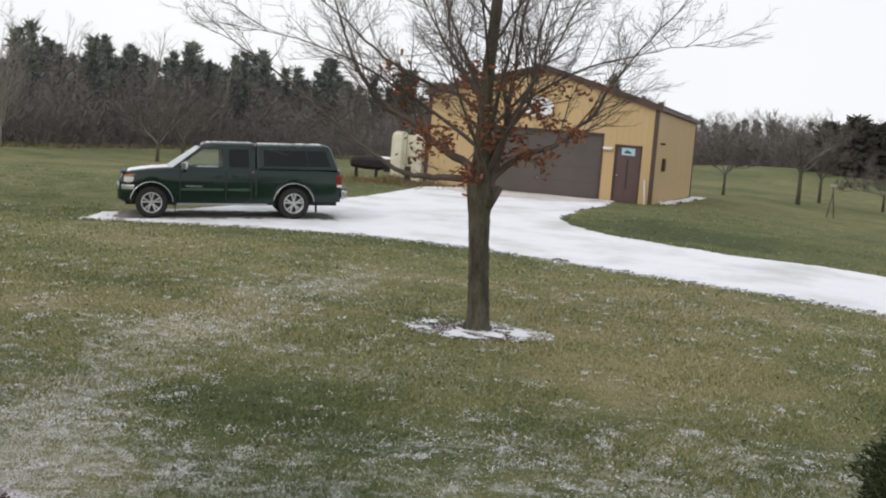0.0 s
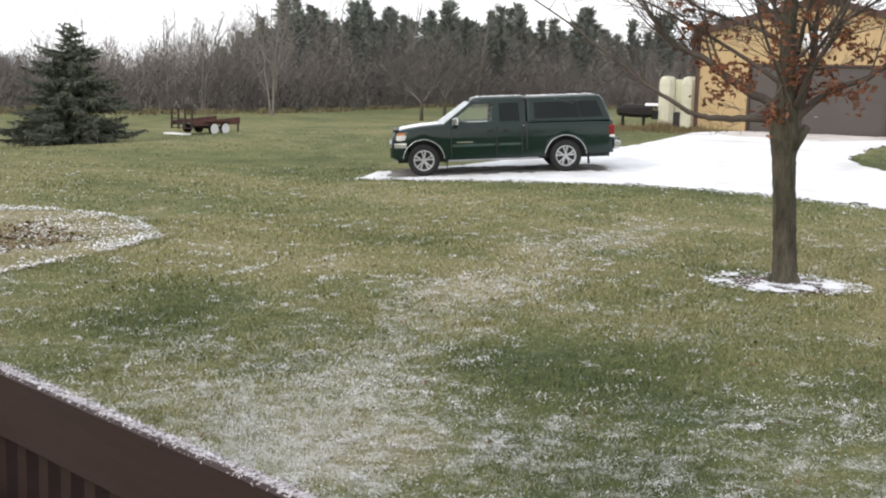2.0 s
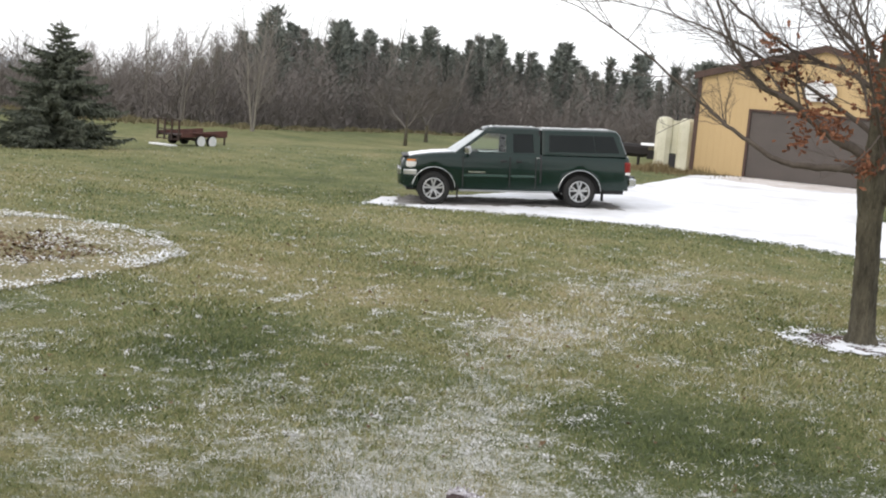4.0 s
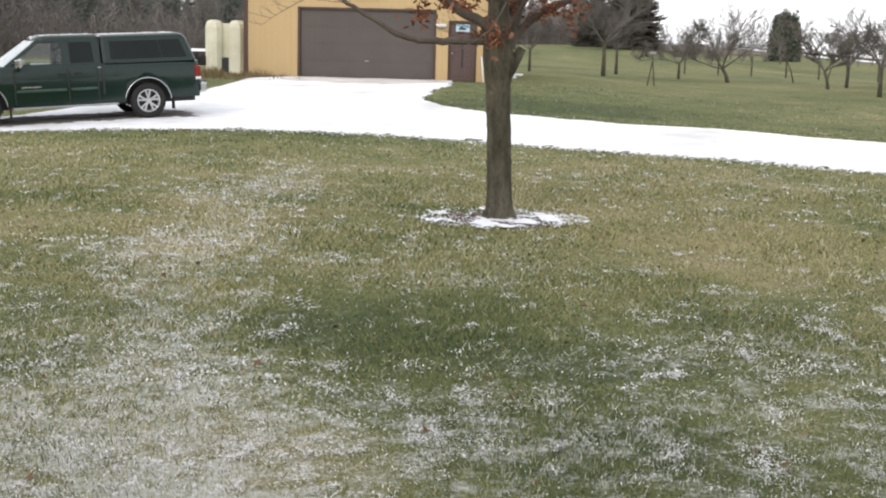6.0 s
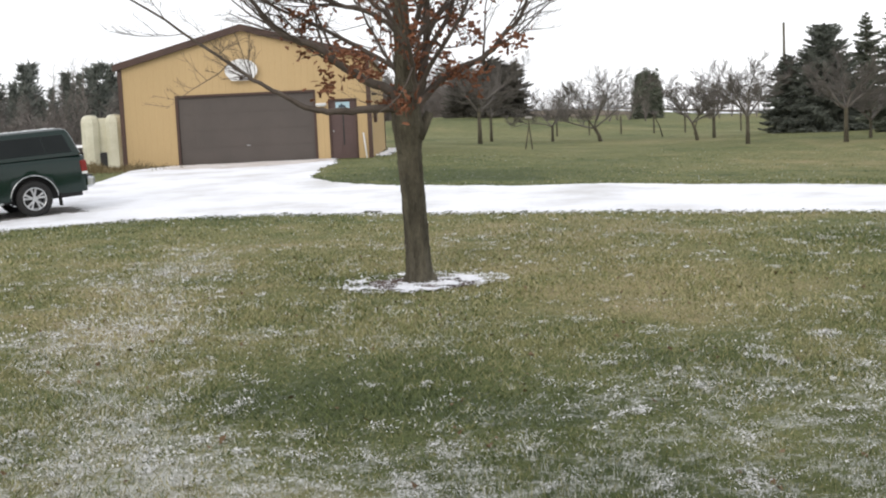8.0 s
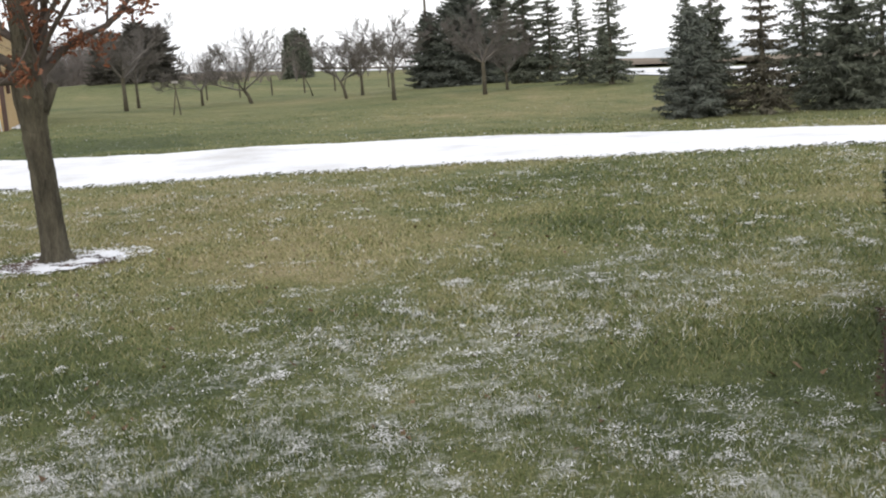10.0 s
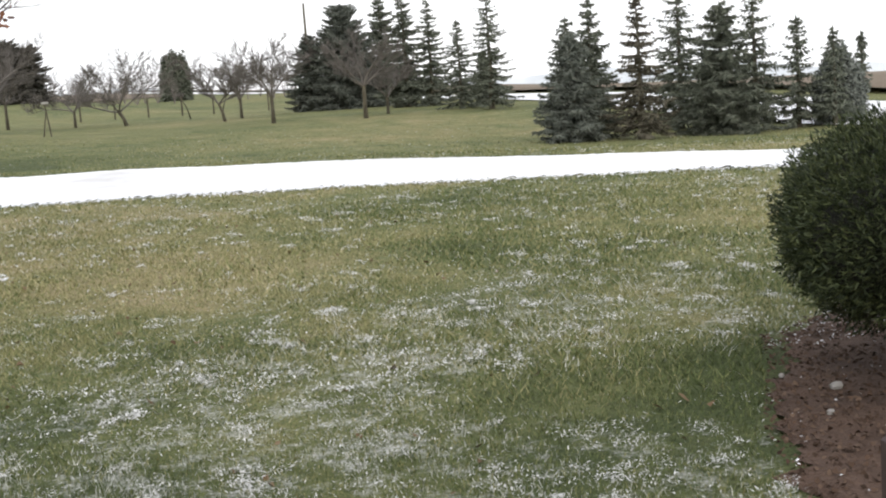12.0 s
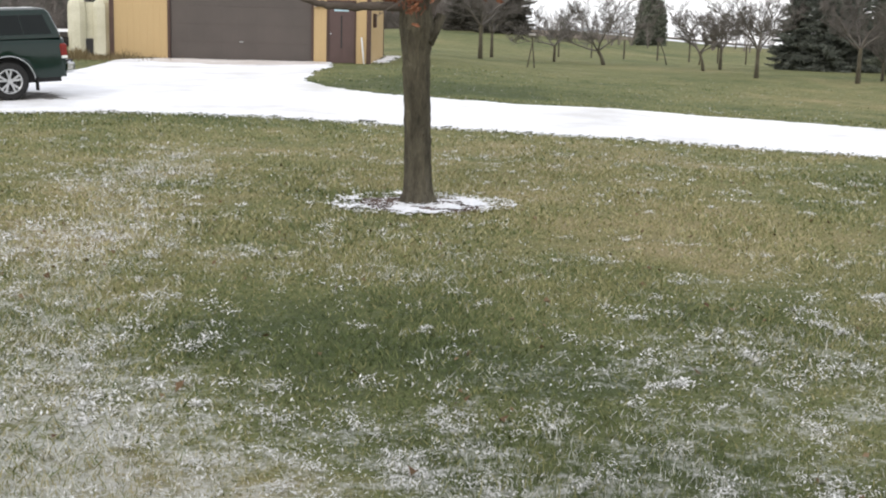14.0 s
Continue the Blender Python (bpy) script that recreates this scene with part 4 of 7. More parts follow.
# pine and spruce needles are lightened and greyed to stand for haze
PINE = leaf_surface("pine_needles", [(0.25, (0.124, 0.138, 0.122)), (0.55, (0.170, 0.188, 0.164)), (0.85, (0.218, 0.234, 0.204))], 0.8, 0.15)
SPRUCE = leaf_surface("spruce_needles", [(0.2, (0.084, 0.096, 0.072)), (0.55, (0.140, 0.156, 0.118)), (0.9, (0.212, 0.226, 0.180))], 0.8, 0.6)
RUSTY_SPRUCE = leaf_surface("browning_spruce_needles", [(0.2, (0.075, 0.066, 0.048)), (0.55, (0.118, 0.112, 0.082)), (0.9, (0.185, 0.168, 0.125))], 0.8, 0.6)
BLUE_SPRUCE = leaf_surface("blue_spruce_needles", [(0.2, (0.088, 0.102, 0.084)), (0.55, (0.150, 0.166, 0.140)), (0.9, (0.225, 0.242, 0.208))], 0.8, 0.6)
DUSKY = leaf_surface("dusky_conifer_needles", [(0.25, (0.085, 0.080, 0.066)), (0.55, (0.125, 0.118, 0.100)), (0.85, (0.170, 0.162, 0.140))], 0.85, 0.2)
EYE0 = (4.5, -19.8)


def polar(az, dist):
    return EYE0[0] + dist * math.sin(radians(az)), EYE0[1] + dist * math.cos(radians(az))


def build_woods():
    rng = np.random.RandomState(21)
    spec = [(12, 6, 0.07, 0.05, 38, 0.34), (6, 3, 0.12, 0.04, 38, 0.45), (4, 1, 0.16, 0.03, 36, 0.5)]
    bare = [arrays(twig_tree("bare", 40 + k, spec, 9.0, 0.07, 1 + k % 3)) for k in range(5)]
    bush_spec = [(8, 3, 0.26, 0.02, 50, 0.5), (5, 1, 0.3, 0.03, 46, 0.5)]
    scrub = [arrays(twig_tree("scrub", 60 + k, bush_spec, 3.0, 0.022, 10)) for k in range(4)]
    pines = [pine_arrays(80 + k) for k in range(5)]
    front = [(-58, 74), (-52, 74), (-45, 70), (-40, 72), (-36, 77), (-33, 84), (-30, 95), (-26, 104), (-22, 108), (-16, 108), (-8, 112)]
    fa, fd = np.array(front).T
    trees, brush, needles, poles = Pile(), Pile(), Pile(), Shape()
    for az in np.arange(-58, -7, 0.42):
        d0 = np.interp(az, fa, fd)
        for k in range(1 + (rng.uniform() < 0.3)):
            a, d = az + rng.uniform(-0.4, 0.4), d0 + k * 2.2 + rng.uniform(0, 3)
            x, y = polar(a, d)
            v, t = scrub[rng.randint(4)]
            brush.add(v, t, x, y, gz(x, y), rng.uniform(0, 6.28), rng.uniform(0.8, 1.4), rng.uniform(0.7, 1.1))
    for az in np.arange(-58, -7, 0.62):
        d0 = np.interp(az, fa, fd)
        a, d = az + rng.uniform(-0.4, 0.4), d0 + rng.uniform(-1, 18)
        x, y = polar(a, d)
        v, t = bare[rng.randint(5)]
        trees.add(v, t, x, y, gz(x, y), rng.uniform(0, 6.28), rng.uniform(0.55, 1.0) * np.interp(az, [-50, -40, -36], [0.42, 0.70, 1.0]), 1.0)
    for az in np.arange(-57, -7, 0.095):
        d0 = np.interp(az, fa, fd)
        dense = np.interp(az, [-58, -46, -42, -38, -36, -30, -24, -18, -8], [0.1, 0.25, 0.6, 0.7, 1.0, 1.0, 0.95, 0.9, 0.8])
        if rng.uniform() > dense:
            continue
        a, d = az + rng.uniform(-0.3, 0.3), d0 + rng.uniform(5, 30)
        x, y = polar(a, d)
        size = np.interp(az, [-58, -43, -39, -37, -31, -24, -20, -8], [0.38, 0.40, 0.46, 0.84, 0.89, 0.80, 0.74, 0.74]) * (0.58 + 0.46 * rng.uniform() ** 0.9) * (1 + 0.10 * math.sin(az * 1.9) + 0.06 * math.sin(az * 4.7)) * d / 105
        v, t = pines[rng.randint(5)]
        needles.add(v, t, x, y, gz(x, y), rng.uniform(0, 6.28), size, 1.0)
        poles.tube([(x, y, gz(x, y) - 0.1), (x + 0.1, y, gz(x, y) + 8.5 * size)], [0.08, 0.02], 5, caps=False)
    # fine twigs filling the wood edge
    n = 160000
    az = rng.uniform(-58, -7, n)
    d = np.interp(az, fa, fd) + rng.uniform(-1.5, 16, n)
    lump = 0.80 + 0.34 * np.sin(az * 2.3 + 0.2 * d) * np.sin(az * 0.71 + 1) + 0.22 * np.sin(az * 5.1 - 0.35 * d)
    hgt = rng.uniform(0, 1, n) ** 1.35 * 5.4 * np.interp(az, [-48, -42, -38], [0.45, 0.7, 1.0]) * np.clip(lump, 0.25, 1.2)
    x, y = EYE0[0] + d * np.sin(np.radians(az)), EYE0[1] + d * np.cos(np.radians(az))
    p = np.column_stack([x, y, ground_z(x, y) + hgt])
    up = np.column_stack([rng.normal(0, 0.6, n), rng.normal(0, 0.6, n), rng.uniform(0.1, 1.0, n)]) * rng.uniform(0.4, 1.2, n)[:, None]
    side = np.column_stack([np.cos(np.radians(az)), -np.sin(np.radians(az)), np.zeros(n)]) * rng.uniform(0.007, 0.020, n)[:, None]
    brush.add(np.stack([p - side, p + side, p + up], 1).reshape(-1, 3), np.arange(3 * n).reshape(-1, 3))
    # far woods past the garage's other side
    for az in np.arange(-8, 3.4, 0.16):
        d = rng.uniform(165, 195)
        x, y = polar(az, d)
        if rng.uniform() < 0.6:
            v, t = pines[rng.randint(5)]
            needles.add(v, t, x, y, gz(x, y), rng.uniform(0, 6.28), rng.uniform(0.50, 0.78), 1.0)
            poles.tube([(x, y, gz(x, y) - 0.1), (x, y, gz(x, y) + 5)], [0.10, 0.03], 5, caps=False)
        else:
            v, t = bare[rng.randint(5)]
            trees.add(v, t, x, y, gz(x, y), rng.uniform(0, 6.28), rng.uniform(0.62, 0.9), 1.0)
        v, t = scrub[rng.randint(4)]
        bx, by = polar(az, 160)
        brush.add(v, t, bx, by, gz(bx, by), rng.uniform(0, 6.28), rng.uniform(1.0, 1.5), 0.8)
    n = 42000
    az, d = rng.uniform(-8, 3.4, n), rng.uniform(157, 178, n)
    lump = 0.85 + 0.25 * np.sin(az * 3.1 + 0.2 * d) * np.sin(az * 1.3 + 1) + 0.18 * np.sin(az * 7.3 - 0.3 * d)
    hgt = rng.uniform(0, 1, n) ** 1.3 * 6.0 * np.clip(lump, 0.3, 1.2)
    x, y = EYE0[0] + d * np.sin(np.radians(az)), EYE0[1] + d * np.cos(np.radians(az))
    p = np.column_stack([x, y, ground_z(x, y) + hgt])
    up = np.column_stack([rng.normal(0, 0.7, n), rng.normal(0, 0.7, n), rng.uniform(0.1, 1.0, n)]) * rng.uniform(0.5, 1.4, n)[:, None]
    side = np.column_stack([np.cos(np.radians(az)), -np.sin(np.radians(az)), np.zeros(n)]) * rng.uniform(0.014, 0.036, n)[:, None]
    brush.add(np.stack([p - side, p + side, p + up], 1).reshape(-1, 3), np.arange(3 * n).reshape(-1, 3))
    # thin hazy trees along the road, far away
    for az in np.concatenate([np.arange(5, 9, 0.4), np.arange(11.5, 15, 0.35)]):
        d = rng.uniform(210, 300)
        x, y = polar(az, d)
        v, t = bare[rng.randint(5)]
        trees.add(v, t, x, y, gz(x, y), rng.uniform(0, 6.28), rng.uniform(0.4, 0.7), 1.0)
    # hedge of bare shrubs behind the orchard
    for az in np.concatenate([np.arange(4.6, 9.0, 0.33), np.arange(11.8, 15.2, 0.36)]):
        x, y = polar(az + rng.uniform(-0.2, 0.2), rng.uniform(124, 150))
        v, t = scrub[rng.randint(4)]
        brush.add(v, t, x, y, gz(x, y), rng.uniform(0, 6.28), rng.uniform(0.7, 1.25), 1.0)
    tagged(part("woods_trees", trees.mesh("woods_trees", FAR_BARK), FAR_BARK), "bare grey-brown trees of the wood edge", "woods", kind="stuff")
    tagged(part("woods_brush", brush.mesh("woods_brush", BRUSH), BRUSH), "dense brown leafless brush along the wood edge", "brush", kind="stuff")
    tagged(part("woods_pines", needles.mesh("woods_pines", PINE), PINE), "dark green pines rising over the wood", "woods", kind="stuff")
    tagged(part("woods_trunks", poles, FAR_BARK), "pine trunks in the wood", "woods", kind="stuff")
    # dim interior of the wood: a lumpy thicket behind the front rows
    rows = []
    for k, (u, hh) in enumerate(((0, -0.8), (0, 1.3), (1.5, 2.1), (6, 2.5))):
        row = []
        for az in np.arange(-59, -6, 0.5):
            d = np.interp(az, fa, fd) + 9 + u
            x, y = polar(az, d)
            row.append((x, y, gz(x, y) + hh * (1 + 0.18 * math.sin(az * 0.9) + 0.10 * math.sin(az * 2.3)) * float(np.interp(az, [-48, -42, -38], [0.5, 0.75, 1.0])) + rng.uniform(-0.12, 0.12)))
        rows.append(row)
    tagged(part("thicket", Shape().loft(rows, closed=False, caps=False), BRUSH), "dense brown thicket inside the wood", "brush", kind="stuff")


build_woods()


def spruce_arrays(seed, height, radius, dense=1.0, bare_low=0.0, shape_pow=0.85, coarse=1.0):
    """Whorls of boughs that droop and lift at their tips, each hung with side sprays of needles."""
    rng = np.random.RandomState(seed)
    vs = []
    z = height * (0.04 + bare_low)
    while z < height * 0.965:
        u = z / height
        full = (radius * (1 - u) ** shape_pow + 0.03 * radius) * min(1.0, 0.62 + 2.6 * u)
        turn = rng.uniform(0, 6.28)
        boughs = max(3, int((2.6 + 2.7 * full * dense ** 0.5) * rng.uniform(0.75, 1.25)))
        for b in range(boughs):
            a = turn + 6.283 * b / boughs + rng.uniform(-0.35, 0.35)
            zb = z + height * rng.uniform(-0.022, 0.022)
            L = full * rng.uniform(0.50, 1.20) * (1 + 0.16 * math.sin(2 * a + seed))
            k = max(4, int(L / 0.055 * (0.42 + 0.30 * min(dense, 2.0))))
            q = np.linspace(0.06, 1, k)
            lift = 0.40 * u - 0.08 + rng.uniform(-0.14, 0.14)
            sag = (0.62 - 0.35 * u) * rng.uniform(0.7, 1.3)
            pz = zb + L * (lift * q - sag * q * q * (1.25 - q)) + 0.10 * L * np.maximum(q - 0.6, 0) ** 1.5
            bend = rng.uniform(-0.22, 0.22)
            px, py = q * L * np.cos(a + bend * q), q * L * np.sin(a + bend * q)
            pz = np.maximum(pz, 0.08)
            n = 5 + int(2 * min(dense, 2.2))
            base = np.repeat(np.stack([px, py, pz], 1), n, 0) + rng.normal(0, 0.012, (k * n, 3))
            fwd, side = np.array([math.cos(a), math.sin(a), 0]), np.array([-math.sin(a), math.cos(a), 0])
            qq = np.repeat(q, n)
            reach = (0.07 + 0.26 * L ** 0.7 * (1.05 - qq) * np.minimum(1, 4 * qq) + 0.035) * rng.uniform(0.35, 1.25, len(base))
            out = side * rng.uniform(-1, 1, len(base))[:, None] + fwd * rng.uniform(0.1, 0.8, len(base))[:, None] + np.array([0, 0, 1]) * rng.uniform(-0.75, 0.12, len(base))[:, None]
            out /= np.linalg.norm(out, axis=1)[:, None]
            tip = base + out * reach[:, None]
            w = np.cross(out, rng.normal(0, 1, (len(base), 3)))
            w *= coarse * (0.020 + 0.055 * reach)[:, None] / (np.linalg.norm(w, axis=1)[:, None] + 1e-6)
            vs.append(np.stack([base - w, base + w, tip], 1).reshape(-1, 3))
            m = k // 2
            up = np.array([0, 0, 0.008 + 0.007 * L])
            mid, end = np.array([px[m], py[m], pz[m]]), np.array([px[-1], py[-1], pz[-1]])
            vs.append(np.array([[0, 0, zb - 0.012], [0, 0, zb + 0.02], mid + up, mid - up, mid + up, end]))
        z += height * rng.uniform(0.022, 0.046) / (0.62 + 0.30 * min(dense, 2.2)) * (0.70 + 0.45 * (1 - u))
    top = np.array([[0.02, 0, height * 0.92], [-0.02, 0, height * 0.92], [0, 0, height * 1.02], [0, 0.05, height * 0.95], [0, -0.05, height * 0.95], [0, 0, height]])
    v = np.concatenate(vs + [top])
    return v, np.arange(len(v)).reshape(-1, 3)


def add_spruce(x, y, height, radius, seed, dense=1.0, bare_low=0.0, material=None, label="", group="", shape_pow=0.85):
    root = thing("spruce_tree", pose(x, y, gz(x, y)), label or "dark green spruce with drooping boughs", "tree", group)
    s = Shape().tube([(0, 0, -0.15), (0.03, 0, height * 0.4), (0, 0, height * 0.98)], [0.028 * height, 0.016 * height, 0.006], 8, caps=False)
    part("trunk", s, BARK, root, smooth=True)
    v, t = spruce_arrays(seed, height, radius, dense, bare_low, shape_pow, 1.0 + 0.010 * max(0.0, math.hypot(x - EYE0[0], y - EYE0[1]) - 35))
    part("crown", raw_mesh("crown", v, t, material or SPRUCE), SPRUCE, root)


GREEN_ROW = "spruces along the road"
for k, (x, y, hgt, rad, dense, low, mat_k, pw) in enumerate([
        (24.4, 49.5, 6.1, 2.7, 2.6, 0.0, 1, 0.50), (22.9, 51.5, 4.6, 1.9, 2.2, 0.0, 1, 0.6), (26.9, 50.0, 6.6, 2.1, 1.8, 0.0, 0, 0.75), (25.3, 42.0, 6.5, 1.6, 1.6, 0.0, 0, 0.85), (25.9, 40.0, 5.5, 1.5, 1.3, 0.02, 0, 0.9),
        (24.4, 32.8, 4.0, 1.35, 0.8, 0.05, 0, 0.85), (24.65, 30.0, 5.2, 1.45, 0.75, 0.05, 0, 0.75), (25.9, 33.5, 2.6, 1.1, 1.0, 0.0, 0, 0.8),
        (17.9, 10.2, 2.95, 1.15, 2.4, 0.0, 1, 0.62), (19.1, 11.3, 3.95, 1.15, 1.7, 0.0, 0, 0.95), (18.55, 11.6, 3.45, 0.9, 1.4, 0.02, 0, 0.95), (19.6, 9.6, 4.0, 1.05, 1.2, 0.02, 2, 0.95), (23.1, 13.0, 4.4, 1.55, 0.95, 0.03, 0, 0.85),
        (22.0, 9.3, 3.6, 1.55, 2.3, 0.0, 0, 0.72), (23.3, 9.6, 3.95, 1.35, 0.8, 0.04, 0, 0.8), (24.2, 8.9, 3.1, 0.95, 0.9, 0.05, 0, 0.85), (24.6, 7.9, 2.7, 0.75, 0.8, 0.1, 0, 0.85), (26.5, 9.0, 2.5, 0.35, 0.7, 0.3, 0, 0.8)]):
    add_spruce(x, y, hgt, rad, 300 + k, dense, low, (SPRUCE, BLUE_SPRUCE, RUSTY_SPRUCE)[mat_k],
               "full blue-green spruce with branches to the ground" if mat_k == 1 else ("sparse tall spruce with a thin ragged crown" if dense < 0.9 else "dark green spruce with drooping boughs"), GREEN_ROW, pw)
add_spruce(-25.3, 9.6, 4.05, 2.3, 340, 1.7, 0.0, SPRUCE, "lone ragged spruce on the lawn behind a rise")
for k, (x, y, hgt, rad) in enumerate([(9.0, 108, 6.1, 3.0), (11.2, 111, 5.7, 2.6), (6.4, 114, 5.4, 2.6)]):
    add_spruce(x, y, hgt, rad, 350 + k, 1.7, 0.0, DUSKY, "dense dark conifer at the orchard's edge", "conifers at the orchard's edge", 0.35)


def dome_arrays(seed, height, radius, leaf, count):
    rng = np.random.RandomState(seed)
    u = rng.uniform(0, 1, count)
    r = radius * np.minimum(1.0, 1.75 * (1 - u) ** 0.75) * (0.75 + 0.25 * rng.uniform(0, 1, count))
    a = rng.uniform(0, 6.28, count)
    c = np.stack([r * np.cos(a), r * np.sin(a), 0.05 + u * height], 1)
    return clumps(rng, c, np.full(count, leaf * 2), 3, leaf, 1.5)


for x, y, hgt, rad, seed in ((28.0, 129, 5.0, 0.74, 1), (28.9, 129.5, 5.4, 0.78, 2), (29.8, 129, 5.0, 0.74, 3)):
    root = thing("cedar_tree", pose(x, y, gz(x, y)), "columnar dark evergreen with a blunt top", "tree", "columnar evergreens")
    part("trunk", Shape().tube([(0, 0, -0.1), (0, 0, hgt * 0.9)], [0.15, 0.03], 6), BARK, root)
    v, t = dome_arrays(seed, hgt, rad, 0.2, 2600)
    part("crown", raw_mesh("crown", v, t, SPRUCE), SPRUCE, root)
root = thing("cedar_tree", pose(25.3, 8.55, gz(25.3, 8.55)), "rounded dense dark evergreen beside the road", "tree")
part("trunk", Shape().tube([(0, 0, -0.1), (0, 0, 2)], [0.1, 0.03], 6), BARK, root)
v, t = dome_arrays(9, 1.95, 0.68, 0.07, 4200)
part("crown", raw_mesh("crown", v, t, PINE), PINE, root)

APPLE_SPEC = [(13, 6, 0.24, 0.03, 56, 0.48), (9, 4, 0.20, 0.12, 46, 0.55), (7, 2, 0.16, 0.14, 38, 0.62), (0, 1, 0.2, 0.06, 36, 0.5)]


def add_apple(x, y, height, seed, trunk=0.32, spread=1.0, label="", lean=(0, 0), fork=5):
    root = thing("apple_tree", pose(x, y, gz(x, y)), label or "bare pruned apple tree with upswept twigs", "tree", "orchard trees")
    rng = np.random.RandomState(seed)
    t_h = height * trunk
    r = height * 0.019
    part("trunk", Shape().tube([(0, 0, -0.15), (lean[0] * 0.4, lean[1] * 0.4, t_h * 0.5), (lean[0], lean[1], t_h), (lean[0], lean[1], t_h * 1.08)], [r * 1.5, r * 1.15, r * 1.1, r * 0.6], 9), BARK, root, smooth=True)
    tips = []
    for k in range(fork):
        a = 6.283 * k / fork + rng.uniform(-0.5, 0.5)
        e = radians(rng.uniform(28, 62))
        s = Shape()
        grow(s, rng, (lean[0], lean[1], t_h * 0.98), (spread * math.cos(a) * math.cos(e), spread * math.sin(a) * math.cos(e), math.sin(e)), (height - t_h) * rng.uniform(0.75, 1.1), r * 0.62, 0, APPLE_SPEC, tips, (6, 4, 3, 3), max(0.004, 0.00015 * math.hypot(x - EYE0[0], y - EYE0[1])))
        part("limb", s, ORCHARD_TWIG, root, smooth=True)


for args in [(15.7, 33.2, 3.9, 401, 0.30, 0.9), (19.1, 30.8, 4.0, 402, 0.34, 0.8), (21.2, 33.8, 3.0, 403, 0.25, 1.0), (11.9, 50.5, 4.6, 404, 0.17, 2.0, "wide bare apple tree with crooked low limbs", (-0.35, 0.1)), (15.6, 42.4, 3.4, 405, 0.26, 1.1, "", (-0.25, 0)),
             (17.4, 46.5, 3.8, 406, 0.28, 1.0), (0.9, 48.5, 3.5, 407, 0.33, 0.8), (4.9, 48.2, 5.0, 408, 0.35, 0.8, "round-headed bare orchard tree with dense twigs"), (6.0, 57.0, 4.2, 409, 0.35, 0.9), (9.6, 55.0, 3.6, 410, 0.26, 1.2),
             (-27.5, 36.6, 4.2, 411, 0.22, 0.9, "small bare tree standing on the lawn before the wood"), (-31.3, 46.0, 4.6, 412, 0.22, 0.9, "small bare tree standing on the lawn before the wood"), (23.5, 52.0, 4.5, 413, 0.3, 1.0)]:
    add_apple(*args)
for x, y, lean, seed in ((16.4, 55.5, (-0.5, 0.0), 421), (18.6, 57.0, (0.4, 0.1), 422)):
    add_apple(x, y, 1.7, seed, 0.75, 0.8, "stunted leaning orchard tree, mostly trunk", lean, 3)


def add_bare(x, y, height, seed, stems, label, radius=0.075):
    root = thing("bare_tree", pose(x, y, gz(x, y)), label, "tree", "pale trees before the wood")
    rng = np.random.RandomState(seed)
    spec = [(12, 8, 0.10, 0.05, 40, 0.36), (6, 5, 0.14, 0.05, 40, 0.48), (4, 3, 0.18, 0.03, 38, 0.5), (0, 3, 0.2, 0.0, 30, 0.5)]
    for k in range(stems):
        s, tips = Shape(), []
        a = 6.283 * k / stems + rng.uniform(-0.4, 0.4)
        grow(s, rng, (0.05 * math.cos(a), 0.05 * math.sin(a), -0.1), (0.16 * math.cos(a), 0.16 * math.sin(a), 1), height * rng.uniform(0.8, 1.0), radius * rng.uniform(0.7, 1.0), 0, spec, tips, (6, 4, 3, 3), 0.008)
        part("stem", s, PALE_BARK, root, smooth=True)


PALE_BARK = surface("pale_grey_bark", (0.16, 0.145, 0.125), (0.30, 0.275, 0.24), 0.95, 0.0, 3.0, 30.0, 0.4)
for az, dist, hgt, seed, stems in ((-36.6, 68, 8.0, 501, 3), (-41.4, 72, 6.0, 502, 2), (-39.8, 72, 6.4, 503, 2), (-45.2, 78, 6.6, 504, 1), (-38.4, 74, 5.4, 505, 3), (-48.7, 76, 4.6, 506, 2), (-34.2, 92, 8.4, 507, 1)):
    add_bare(*polar(az, dist), hgt, seed, stems, "pale bare tree with upright limbs at the wood's edge")


def build_edge_weeds():
    """Tall dry grass along the foot of the wood."""
    rng = np.random.RandomState(88)
    n = 9000
    az = rng.uniform(-58, -8, n)
    d = np.interp(az, [-58, -52, -45, -40, -36, -33, -30, -26, -22, -8], [72, 72, 68, 70, 75, 82, 93, 102, 106, 110]) - np.abs(rng.normal(0, 1.3, n)) + 0.8 * np.sin(az * 2.1)
    x, y = EYE0[0] + d * np.sin(np.radians(az)), EYE0[1] + d * np.cos(np.radians(az))
    z = ground_z(x, y)
    p = np.column_stack([x, y, z - 0.02])
    hgt = rng.uniform(0.06, 0.40, n) * (0.75 + 0.5 * np.sin(az * 1.3) * np.sin(az * 3.7))
    up = np.column_stack([rng.normal(0, 0.12, n), rng.normal(0, 0.12, n), hgt])
    side = np.column_stack([np.cos(np.radians(az)), -np.sin(np.radians(az)), np.zeros(n)]) * rng.uniform(0.03, 0.08, n)[:, None]
    straw = leaf_surface("tall_dry_grass", [(0.2, (0.13, 0.115, 0.062)), (0.6, (0.19, 0.165, 0.095)), (0.9, (0.26, 0.225, 0.145))], 0.9)
    me = raw_mesh("tall_dry_grass", np.stack([p - side, p + side, p + up], 1).reshape(-1, 3), np.arange(3 * n).reshape(-1, 3), straw)
    tagged(part("tall_dry_grass", me, straw), "tall straw-coloured grass at the foot of the wood", "grass", kind="stuff")


build_edge_weeds()


